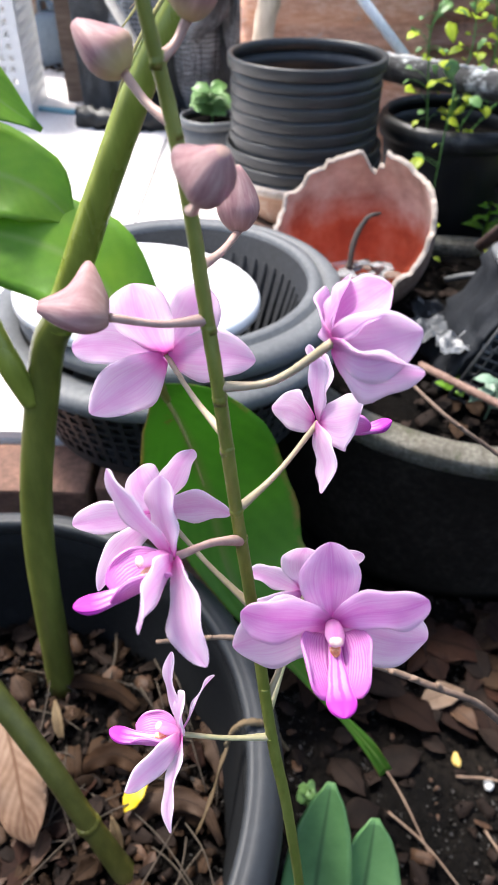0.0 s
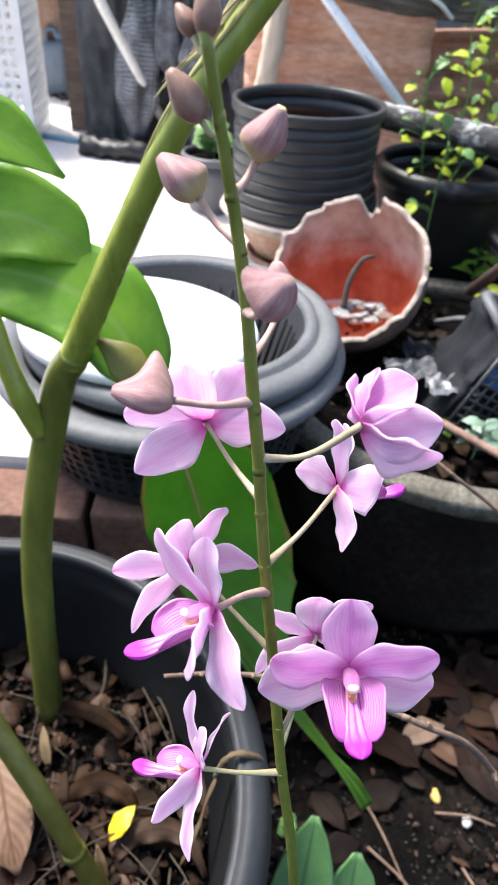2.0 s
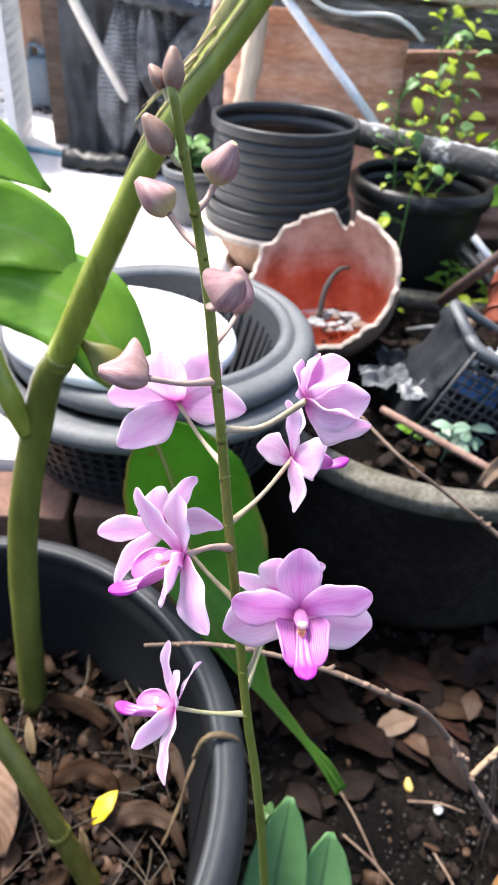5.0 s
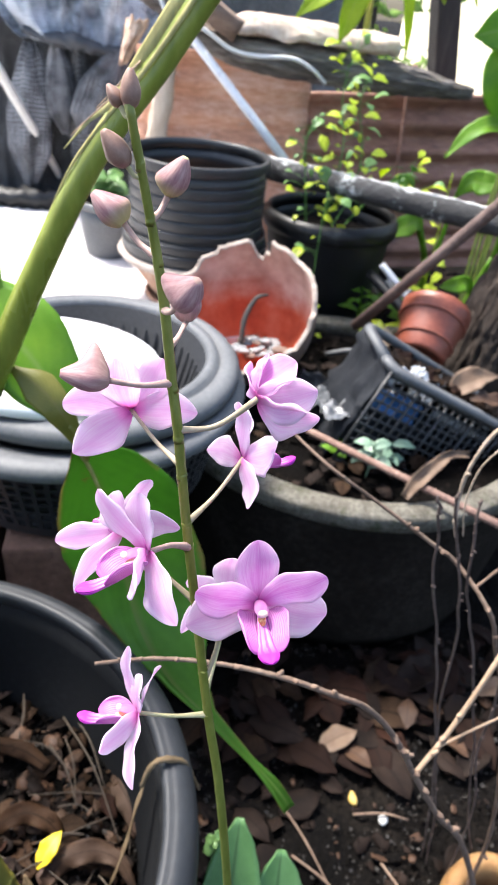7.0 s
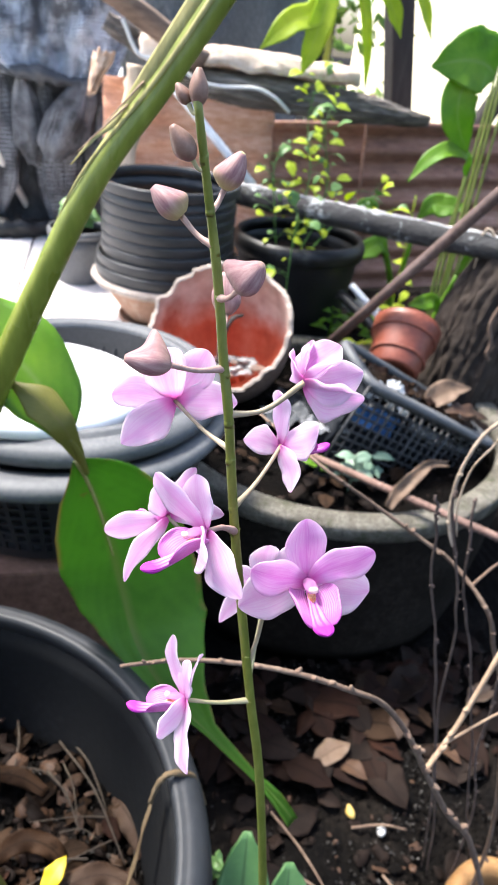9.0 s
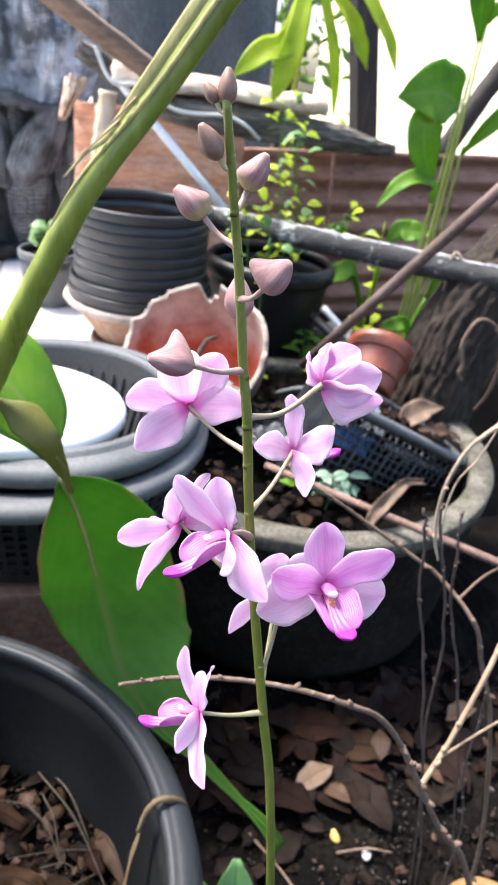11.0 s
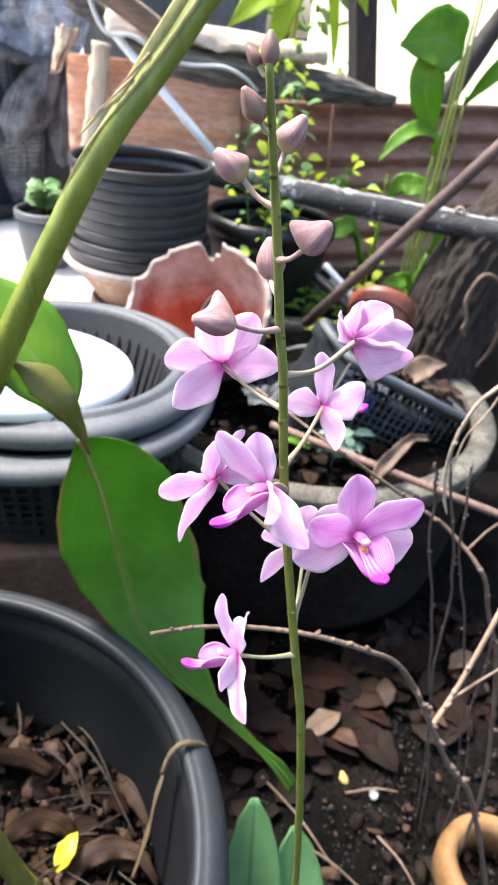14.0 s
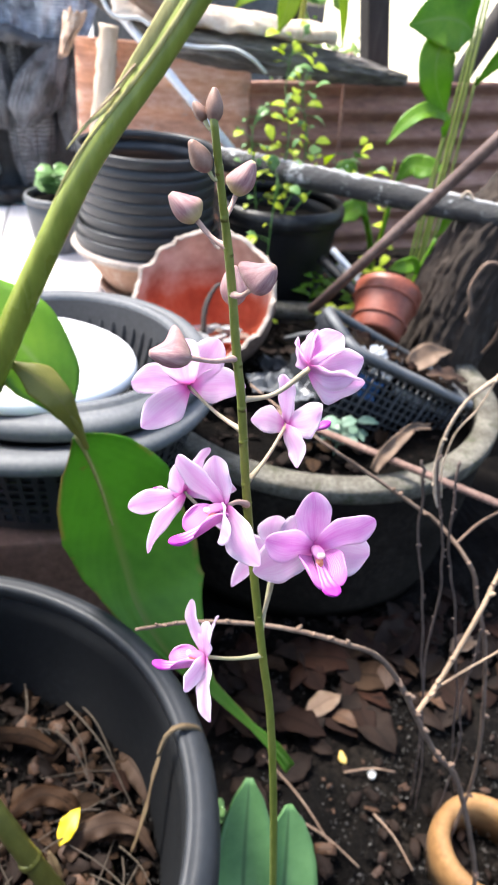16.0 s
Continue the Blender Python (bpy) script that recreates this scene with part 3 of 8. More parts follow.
def lathe(profile, centre, seg=64, bm=None, axis=None, wob=0.0, close=True, arc=None):
    """Turns (radius, height) pairs round an upright (or given) axis at centre."""
    bm = bm or bmesh.new()
    c = V(centre)
    q = V((0, 0, 1)).rotation_difference(V(axis).normalized()) if axis else None
    a0, a1 = arc or (0.0, 2 * math.pi)
    whole = arc is None
    count = seg if whole else seg + 1
    rows = []
    for r, h in profile:
        row = []
        for j in range(count):
            a = a0 + (a1 - a0) * j / seg
            k = 1 + wob * noise.noise(V((math.cos(a) * 1.7, math.sin(a) * 1.7, h * 9 + c.x * 5)))
            p = V((r * k * math.cos(a), r * k * math.sin(a), h))
            row.append(bm.verts.new(c + (q @ p if q else p)))
        rows.append(row)
    pairs = list(zip(rows[:-1], rows[1:])) + ([(rows[-1], rows[0])] if close else [])
    for a, b in pairs:
        for j in range(count if whole else count - 1):
            k = (j + 1) % count
            bm.faces.new((a[j], a[k], b[k], b[j]))
    return bm


def slab(grid, thick, bm=None, wrap=False):
    """A closed thin sheet over a grid of places (rows along, columns across), with u across and v along."""
    bm = bm or bmesh.new()
    uvl = bm.loops.layers.uv.verify()
    nr, nc = len(grid), len(grid[0])
    nor = []
    for i in range(nr):
        row = []
        for j in range(nc):
            a = grid[min(i + 1, nr - 1)][j] - grid[max(i - 1, 0)][j]
            b = grid[i][min(j + 1, nc - 1)] - grid[i][max(j - 1, 0)]
            v = a.cross(b)
            row.append(v.normalized() if v.length > 1e-12 else V((0, 0, 1)))
        nor.append(row)
    top = [[bm.verts.new(grid[i][j] + nor[i][j] * thick / 2) for j in range(nc)] for i in range(nr)]
    bot = [[bm.verts.new(grid[i][j] - nor[i][j] * thick / 2) for j in range(nc)] for i in range(nr)]

    def face(vs, uvs):
        f = bm.faces.new(vs)
        for lp, uv in zip(f.loops, uvs):
            lp[uvl].uv = uv
    for i in range(nr - 1):
        for j in range(nc - 1):
            u0, u1, v0, v1 = j / (nc - 1), (j + 1) / (nc - 1), i / (nr - 1), (i + 1) / (nr - 1)
            q = [(u0, v0), (u1, v0), (u1, v1), (u0, v1)]
            face((top[i][j], top[i][j + 1], top[i + 1][j + 1], top[i + 1][j]), q)
            face((bot[i + 1][j], bot[i + 1][j + 1], bot[i][j + 1], bot[i][j]), [q[3], q[2], q[1], q[0]])
    for i in range(nr - 1):
        for j, s in ((0, 1), (nc - 1, -1)):
            u = j / (nc - 1)
            vs = [top[i][j], top[i + 1][j], bot[i + 1][j], bot[i][j]][::s]
            face(vs, [(u, i / (nr - 1))] * 4)
    for j in range(nc - 1):
        for i, s in ((0, -1), (nr - 1, 1)):
            vs = [top[i][j], top[i][j + 1], bot[i][j + 1], bot[i][j]][::s]
            face(vs, [(j / (nc - 1), i / (nr - 1))] * 4)
    return bm


def blade(line, widths, up, thick=0.0006, across=6, fold=0.15, wave=0.0, seed=0, n=5, bm=None, twist=0.0, waves=3.0):
    """A leaf along a line: widths are half widths from base to tip, up its upper side, fold how deep its keel is."""
    pts = spline(line, n)
    grid = []
    up = V(up).normalized()
    for i, p in enumerate(pts):
        s = i / (len(pts) - 1)
        t = (pts[min(i + 1, len(pts) - 1)] - pts[max(i - 1, 0)]).normalized()
        u = (up - t * up.dot(t)).normalized()
        if twist:
            u = Matrix.Rotation(twist * s, 3, t) @ u
        side = t.cross(u).normalized()
        f = s * (len(widths) - 1)
        k = min(int(f), len(widths) - 2)
        g = f - k
        g = g * g * (3 - 2 * g) * 0.5 + g * 0.5
        w = widths[k] + (widths[k + 1] - widths[k]) * g
        row = []
        for j in range(across + 1):
            x = 2 * j / across - 1
            lift = fold * w * abs(x) ** 1.4 + wave * w * math.sin(s * math.pi * 2 * waves + seed + (1.3 if x > 0 else 0)) * x * x
            row.append(p + side * (x * w) + u * lift)
        grid.append(row)
    return slab(grid, thick, bm)


# ---- ground and patio ----
SOIL, PATIO = 0.0, 0.38


def graded(lo, hi, fine_lo, fine_hi, step, grow=1.35):
    xs = list(np.arange(fine_lo, fine_hi + 1e-6, step))
    d = step
    while xs[0] > lo:
        d *= grow
        xs.insert(0, max(lo, xs[0] - d))
    d = step
    while xs[-1] < hi:
        d *= grow
        xs.append(min(hi, xs[-1] + d))
    return xs


def ground():
    xs, ys = graded(-60, 60, 0.0, 0.95, 0.009), graded(-60, 60, 0.12, 0.85, 0.009)
    bm = bmesh.new()
    rows = []
    for y in ys:
        row = []
        for x in xs:
            near = max(0.0, 1 - max(abs(x - 0.4) / 1.6, abs(y - 0.5) / 1.6))
            p = V((x, y, 0))
            h = 0.022 * noise.noise(p * 5) + 0.014 * noise.noise(p * 17) + 0.016 * abs(noise.noise(p * 42)) + 0.007 * noise.noise(p * 90)
            row.append(bm.verts.new((x, y, SOIL + h * min(1, near * 3) - 0.012)))
        rows.append(row)
    for a, b in zip(rows[:-1], rows[1:]):
        for i in range(len(xs) - 1):
            bm.faces.new((a[i], a[i + 1], b[i + 1], b[i]))
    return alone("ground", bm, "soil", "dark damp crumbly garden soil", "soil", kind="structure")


ground()


def block(lo, hi, bm=None, bevel=0.0):
    bm = bm or bmesh.new()
    made = bmesh.ops.create_cube(bm, size=1)["verts"]
    lo, hi = V(lo), V(hi)
    for v in made:
        v.co = V([lo[k] + (hi[k] - lo[k]) * (v.co[k] + 0.5) for k in range(3)])
    if bevel:
        es = list({e for v in made for e in v.link_edges})
        bmesh.ops.bevel(bm, geom=es, offset=bevel, segments=2, affect="EDGES", profile=0.6)
    return bm


def patio():
    bm = block((-30, 0.785, -0.3), (0.06, 1.36, PATIO - 0.012), bevel=0.008)
    block((-30, 1.36, -0.3), (0.36, 12, PATIO - 0.012), bm, bevel=0.008)
    ob = alone("patio", bm, "joint", "pale concrete patio slab with joints", "patio", kind="structure", smooth=False)
    k = 0
    for ix in range(-8, 1):
        for iy in range(0, 9):
            x1 = 0.055 + ix * 0.62 if iy == 0 else 0.355 + ix * 0.62
            x0 = x1 - 0.614
            y0, y1 = (0.79, 1.355) if iy == 0 else (1.361 + (iy - 1) * 0.75, 1.355 + iy * 0.75)
            part("slab", block((x0, y0, PATIO - 0.014), (x1, y1, PATIO + 0.0015 * random.random()), bevel=0.002), "patio", ob, smooth=False)
    return ob


patio()


def brick_edging():
    ob = thing("brick_edging", (-0.4, 0.73, 0.0), "row of dirty reddish bricks along the patio edge", "edging", kind="structure")
    rnd = random.Random(31)
    x = -1.6
    while x < -0.16:
        w = 0.19 + rnd.uniform(-0.01, 0.01)
        z = rnd.uniform(-0.008, 0.004)
        bm = block((x, 0.685 + rnd.uniform(-0.006, 0.006), 0.0), (x + w, 0.779, 0.370 + z), bevel=0.006)
        part("brick", bm, "brick", ob, smooth=False)
        x += w + 0.010
    return ob


brick_edging()


def soil_bank():
    """The planted bank behind the concrete planter."""
    xs, ys = list(np.linspace(0.362, 2.6, 70)), list(np.linspace(1.30, 3.2, 60))
    bm = bmesh.new()
    rows = []
    for y in ys:
        row = []
        for x in xs:
            p = V((x, y, 3))
            e = min(1, (y - 1.30) / 0.25) * min(1, (x - 0.36) / 0.04)
            row.append(bm.verts.new((x, y, -0.02 + e * (0.34 + 0.03 * noise.noise(p * 4) + 0.02 * noise.noise(p * 18)))))
        rows.append(row)
    for a, b in zip(rows[:-1], rows[1:]):
        for i in range(len(xs) - 1):
            bm.faces.new((a[i], a[i + 1], b[i + 1], b[i]))
    return alone("soil_bank", bm, "soil", "raised bank of dark soil behind the planter", "soil", kind="structure")


soil_bank()

# ---- the concrete planter and what lies in it ----
RING = V((0.43, 1.13, 0))
RIM = 0.38


def concrete_planter():
    ob = thing("concrete_planter", RING, "round old concrete planter with a weathered grey rim", "planter")
    wall = [(0.345, 0.0), (0.355, 0.05), (0.372, 0.20), (0.382, RIM - 0.055), (0.386, RIM - 0.03), (0.372, RIM - 0.03), (0.346, RIM - 0.03), (0.340, 0.1)]
    part("wall", lathe(wall, RING, 96, wob=0.01), "wall_concrete", ob, "near-black brownish concrete wall")
    rim = [(0.384, RIM - 0.034), (0.392, RIM - 0.031), (0.3945, RIM - 0.005), (0.391, RIM - 0.0005), (0.372, RIM + 0.001), (0.353, RIM), (0.348, RIM - 0.004), (0.346, RIM - 0.034)]
    part("rim", lathe(rim, RING, 120, wob=0.012), "concrete", ob, "worn lichen-grey concrete rim")
    bm = bmesh.new()
    rows = []
    for i in range(0, 23):
        r = 0.345 * i / 22
        rows.append([bm.verts.new(RING + V((r * math.cos(a), r * math.sin(a), 0.322 + 0.02 * noise.noise(V((r * math.cos(a), r * math.sin(a), 1)) * 9) + 0.008 * noise.noise(V((r * math.cos(a), r * math.sin(a), 1)) * 45)))) for a in np.linspace(0, 2 * math.pi, 72, endpoint=False)])
    for a, b in zip(rows[:-1], rows[1:]):
        for j in range(72):
            bm.faces.new((a[j], a[(j + 1) % 72], b[(j + 1) % 72], b[j]))
    part("soil", bm, "compost", ob, "dark compost")
    return ob


concrete_planter()


def mesh_basket():
    """A long black mesh basket with a grey rim, sunk aslant in the planter so that its one end stands high."""
    near_high, near_low = V((0.436, 0.962, 0.526)), V((0.735, 0.990, 0.376))
    far_low, far_high = V((0.675, 1.085, 0.412)), V((0.424, 1.100, 0.545))
    ob = thing("mesh_basket", near_high, "black plastic mesh basket, grey rim, aslant and full of rubbish", "basket")
    down = V((-0.43, 0.03, -0.90)).normalized()
    corners = [near_high, near_low, far_low, far_high]
    loop = []
    for k in range(4):
        a, b, c = corners[k - 1], corners[k], corners[(k + 1) % 4]
        back, on = (a - b).normalized() * 0.030, (c - b).normalized() * 0.030
        loop += [b + back * (1 - t) ** 2 + on * t * t for t in np.linspace(0, 1, 7)]
    loop.append(loop[0])
    part("rim", band(loop, down, [(-0.003, -0.006), (0.012, -0.004), (0.015, 0.003), (0.010, 0.010), (0.001, 0.010), (-0.004, 0.004)]), "grey_plastic", ob, "smooth grey plastic rim")
    bm = bmesh.new()
    for a, b, depth in ((near_high, near_low, 0.235), (near_low, far_low, 0.07)):
        n = max(2, int((b - a).length / 0.0180))
        inward = (b - a).cross(down).normalized() * -0.03
        for k in range(n + 1):
            t = a.lerp(b, k / n)
            tube([t, t + down * depth + inward], 0.0036 if k % 4 == 0 else 0.0023, 5, 1, bm)
        m = int(depth / 0.0165)
        for i in range(m):
            o = down * (0.014 + 0.0165 * i) + inward * ((0.014 + 0.0165 * i) / depth)
            tube([a + o, a.lerp(b, 0.5) + o, b + o], 0.0026, 5, 1, bm, smooth_path=False)
    part("mesh", bm, "black_plastic", ob, "black plastic mesh wall")
    end = [[far_high.lerp(near_high, u) + down * d + V((0.022 * noise.noise(V((u * 5, d * 30, 6))) + 0.010 * noise.noise(V((u * 13, d * 70, 2))), 0, 0)) for u in np.linspace(0.0, 1.0, 14)] for d in np.linspace(0.0, 0.21, 12)]
    part("end_wall", slab(end, 0.003), "pot_inside", ob, "dark dented plastic end wall")
    grid = []
    for v in np.linspace(0.05, 0.95, 16):
        lo, hi = near_high.lerp(far_high, v), near_low.lerp(far_low, v)
        grid.append([lo.lerp(hi, u) + down * (0.030 + 0.012 * noise.noise(V((u * 7, v * 5, 3)))) for u in np.linspace(0.04, 0.97, 30)])
    part("fill", slab(grid, 0.012), "compost", ob, "dark soil and rubbish inside")
    side = near_high.lerp(far_high, 0.08), near_low.lerp(far_low, 0.10)
    for u0, u1, d0, d1, mat, label in ((0.02, 0.55, 0.012, 0.040, "foil", "silvery foil behind the mesh"), (0.05, 0.36, 0.044, 0.088, "blue_plastic", "crumpled blue plastic behind the mesh"), (0.42, 0.97, 0.014, 0.060, "film", "clear film behind the mesh"), (0.0, 0.9, 0.060, 0.215, "pot_inside", "dark plastic sheet behind the mesh")):
        g = [[side[0].lerp(side[1], u) + down * (d + 0.006 * noise.noise(V((u * 20, d * 60, 7)))) + V((0, 0.012 * noise.noise(V((u * 16, d * 50, 2))) + (0.012 if mat == "pot_inside" else 0.0), 0)) for u in np.linspace(u0, u1, 16)] for d in np.linspace(d0, d1, 10)]
        part("wrapper", slab(g, 0.0015), mat, ob, label)
    return ob


def band(loop, axis, profile):
    """A closed rail along a loop; profile: (outward, along the axis) offsets of its cross-section."""
    mid = sum((V(p) for p in loop[:-1]), V((0, 0, 0))) / (len(loop) - 1)
    rows = []
    for k, p in enumerate(loop):
        t = (loop[(k + 1) % (len(loop) - 1)] - loop[(k - 1) % (len(loop) - 1)]).normalized()
        out = t.cross(axis).normalized()
        if out.dot(p - mid) < 0:
            out = -out
        rows.append([p + out * x + axis * y for x, y in profile + profile[:1]])
    return slab(rows, 0.0012)


M["foil"] = grainy("foil", [(0.3, (0.34, 0.35, 0.36)), (0.5, (0.62, 0.63, 0.64)), (0.72, (0.84, 0.84, 0.84))], 0.28, 40, 160, 0.8, 0.004, metal=0.5)
mesh_basket()


def terracotta_pot():
    """A small pot lying on the heap, its closed foot towards the planter's front and its mouth against the trunk."""
    c = V((0.565, 1.155, 0.452))
    ax = V((0.42, 0.67, 0.61)).normalized()
    ob = thing("terracotta_pot", c, "reddish terracotta pot with rope bands lying on the heap", "pot")
    body = [(0.0, 0.004), (0.038, 0.004), (0.042, 0.0), (0.049, 0.001), (0.052, 0.006), (0.056, 0.030), (0.0625, 0.060), (0.069, 0.092), (0.0725, 0.100), (0.0735, 0.114), (0.071, 0.118), (0.067, 0.115), (0.063, 0.09), (0.050, 0.02), (0.0, 0.014)]
    part("body", lathe(body, c, 56, axis=ax, close=False), "terracotta", ob)
    q = V((0, 0, 1)).rotation_difference(ax)
    for h, r in ((0.034, 0.0585), (0.084, 0.0690)):
        for ph in (0.0, math.pi):
            part("rope_band", tube([c + q @ V(((r + 0.0016 * math.cos(34 * a + ph)) * math.cos(a), (r + 0.0016 * math.cos(34 * a + ph)) * math.sin(a), h + 0.0018 * math.sin(34 * a + ph))) for a in np.linspace(0, 2 * math.pi, 240)], 0.0019, 5, 1, smooth_path=False), "terracotta", ob, "moulded twisted rope band")
    return ob


terracotta_pot()


def dry_leaf(name, line, widths, up, mat, label, curl=0.3, wave=0.25, seed=0, group="", bm=None):
    b = blade(line, widths, up, 0.0007, 8, curl, wave, seed, 5, bm)
    return alone(name, b, mat, label, "leaf", group, at=line[0])


dry_leaf("dead_leaf", [(0.428, 0.779, 0.388), (0.447, 0.790, 0.412), (0.480, 0.806, 0.434), (0.505, 0.818, 0.446), (0.548, 0.836, 0.434)], [0.007, 0.012, 0.011, 0.007, 0.005], (-0.3, -0.7, 0.6), "tan_leaf", "pale brown curled dry leaf leaning on the planter rim", 0.6, 0.35, 1)
dry_leaf("dead_leaf", [(0.579, 1.02, 0.437), (0.610, 1.03, 0.462), (0.645, 1.04, 0.472), (0.690, 1.05, 0.470)], [0.004, 0.022, 0.026, 0.014, 0.002], (-0.2, -0.6, 0.8), "tan_leaf", "pale brown curled dry leaf on the basket", 0.4, 0.2, 2)
dry_leaf("dead_leaf", [(0.615, 1.0, 0.446), (0.65, 1.0, 0.446), (0.685, 1.005, 0.436), (0.722, 1.01, 0.418)], [0.003, 0.016, 0.018, 0.012, 0.002], (0.1, -0.3, 1), "rusty_leaf", "brown dry leaf on the basket", 0.3, 0.3, 3)


def ribbed_bar(a, b, r, name, label):
    """A rusty reinforcing bar with slanting ribs."""
    a, b = V(a), V(b)
    t = (b - a).normalized()
    s = t.orthogonal().normalized()
    u = t.cross(s)
    bm = tube([a, b], r, 10, 2)
    n = int((b - a).length / 0.009)
    for k in range(n):
        p = a + t * (0.009 * k)
        pts = [p + (s * math.cos(w) + u * math.sin(w)) * (r * 1.04) + t * (0.006 * w / math.pi) for w in np.linspace(0.2, 2.9, 6)]
        tube(pts, 0.0011, 4, 1, bm, smooth_path=False)
    return alone(name, bm, "rebar", label, "bar", at=a)


def fibre_tuft():
    rnd = random.Random(13)
    c = V((0.498, 1.215, 0.455))
    bm = bmesh.new()
    for k in range(150):
        d = V((rnd.gauss(0, 1), rnd.gauss(0, 1), rnd.gauss(0, 0.8))).normalized()
        p = c + d * rnd.uniform(0.005, 0.022)
        e = p + V((rnd.gauss(0, 1), rnd.gauss(0, 1), rnd.gauss(0, 1))) * 0.012
        tube([p, p.lerp(e, 0.5) + d * 0.006, e], [0.0009, 0.0007], 4, 3, bm)
    alone("fibre_tuft", bm, "white_root", "tuft of pale dried fibre at the foot of the pipe", "fibre", kind="stuff")


fibre_tuft()


def crumpled_sheet(c, size, mat, label, seed):
    c = V(c)
    g = [[c + V((size * (i / 11 - 0.5), size * 0.6 * (j / 9 - 0.5), 0.022 * noise.noise(V((i * 0.45, j * 0.45, seed))) + 0.008 * noise.noise(V((i * 0.9, j * 0.9, seed))))) for i in range(12)] for j in range(10)]
    return alone("crumpled_wrapper", slab(g, 0.0012), mat, label, "wrapper", "rubbish in the planter", smooth=False, at=c)


crumpled_sheet((0.490, 1.01, 0.492), 0.060, "foil", "crumpled silvery foil in the basket", 3)
crumpled_sheet((0.545, 1.03, 0.460), 0.045, "film", "crumpled clear wrapper in the basket", 13)
crumpled_sheet((0.375, 1.00, 0.415), 0.085, "film", "crumpled pale plastic bag before the basket", 23)
crumpled_sheet((0.335, 1.07, 0.400), 0.120, "grey_plastic", "crumpled grey plastic sheet before the basket", 27)
rnd = random.Random(17)
for k in range(34):
    u, v = rnd.random(), rnd.random()
    l = rnd.uniform(0.03, 0.075)
    q = V((0.47 + 0.24 * u, 1.0 + 0.08 * v, 0.0))
    q.z = 0.541 - 0.505 * (q.x - 0.414) - 0.016 + rnd.uniform(0, 0.010)
    a = rnd.uniform(0, 6.28)
    d = V((math.cos(a), 0.5 * math.sin(a), -0.4 * math.cos(a) + rnd.uniform(0, 0.2)))
    dry_leaf("dead_leaf", [q, q + d * l * 0.35 + V((0, 0, 0.14 * l)), q + d * l * 0.7 + V((0, 0, 0.12 * l)), q + d * l], [0.002, l * 0.22, l * 0.26, l * 0.16, 0.001], (rnd.uniform(-0.4, 0.4), rnd.uniform(-0.5, 0.2), 1), ("dead_leaf", "dead_leaf_pale", "dead_leaf_dark", "dead_leaf_red")[k % 4], "brown dry leaf heaped in the mesh basket", rnd.uniform(-0.4, 0.4), 0.3, k, "dead leaves")
crumpled_sheet((-0.42, 2.60, PATIO + 0.04), 0.16, "black_plastic", "crumpled dark plastic bag on the patio", 31)
crumpled_sheet((0.48, 1.13, 0.40), 0.10, "grey_plastic", "crumpled dark plastic wrapper in the planter", 5)
crumpled_sheet((0.40, 1.20, 0.36), 0.13, "black_plastic", "crumpled black plastic bag in the planter", 8)
alone("plastic_strap", tube([(0.40, 1.26, 0.40), (0.44, 1.22, 0.43), (0.475, 1.18, 0.44), (0.50, 1.13, 0.43)], [0.006, 0.007, 0.007, 0.006], 6, 6), "rim_plastic", "bent grey plastic strap in the planter", "strap", at=(0.40, 1.26, 0.40))
ribbed_bar((0.30, 0.965, 0.395), (0.70, 0.50, 0.425), 0.0065, "reinforcing_bar", "rusty ribbed reinforcing bar across the planter")

# ---- black tub in front ----
TUB = V((-0.248, 0.293, 0))
TUBZ = 0.422


def black_tub():
    ob = thing("black_tub", TUB, "large round black plastic planting tub with a thick rolled rim", "tub")
    z = TUBZ
    body = [(0.235, 0.0), (0.24, 0.01), (0.284, z - 0.05), (0.286, z - 0.02), (0.280, z - 0.02), (0.276, z - 0.05), (0.232, 0.02), (0.0, 0.02), (0.0, 0.0)]
    part("body", lathe(body, TUB, 96, close=False, wob=0.006), "tub_plastic_shaded", ob, "dull black inner wall with shade in its colour")
    rim = [(0.281, z - 0.03), (0.2795, z - 0.006), (0.2815, z - 0.0005), (0.286, z + 0.0008), (0.2885, z - 0.0012), (0.291, z - 0.0004), (0.298, z - 0.0026), (0.306, z - 0.0095), (0.312, z - 0.022), (0.314, z - 0.036), (0.311, z - 0.055), (0.304, z - 0.056), (0.304, z - 0.03), (0.296, z - 0.014), (0.287, z - 0.012)]
    part("rim", lathe(rim, TUB, 128, wob=0.006), "tub_plastic", ob, "thick rolled black rim")
    bm = bmesh.new()
    rows = []
    for i in range(0, 25):
        r = 0.266 * i / 24
        row = []
        for a in np.linspace(0, 2 * math.pi, 80, endpoint=False):
            p = V((r * math.cos(a), r * math.sin(a), 2))
            row.append(bm.verts.new(TUB + V((p.x, p.y, 0.235 + 0.025 * noise.noise(p * 7) + 0.012 * noise.noise(p * 25) + 0.006 * noise.noise(p * 70)))))
        rows.append(row)
    for a, b in zip(rows[:-1], rows[1:]):
        for j in range(80):
            bm.faces.new((a[j], a[(j + 1) % 80], b[(j + 1) % 80], b[j]))
    part("soil", bm, "compost", ob, "dark potting compost")
    return ob


black_tub()

# ---- basket with its lid ----
BASK = V((-0.094, 0.905, PATIO))


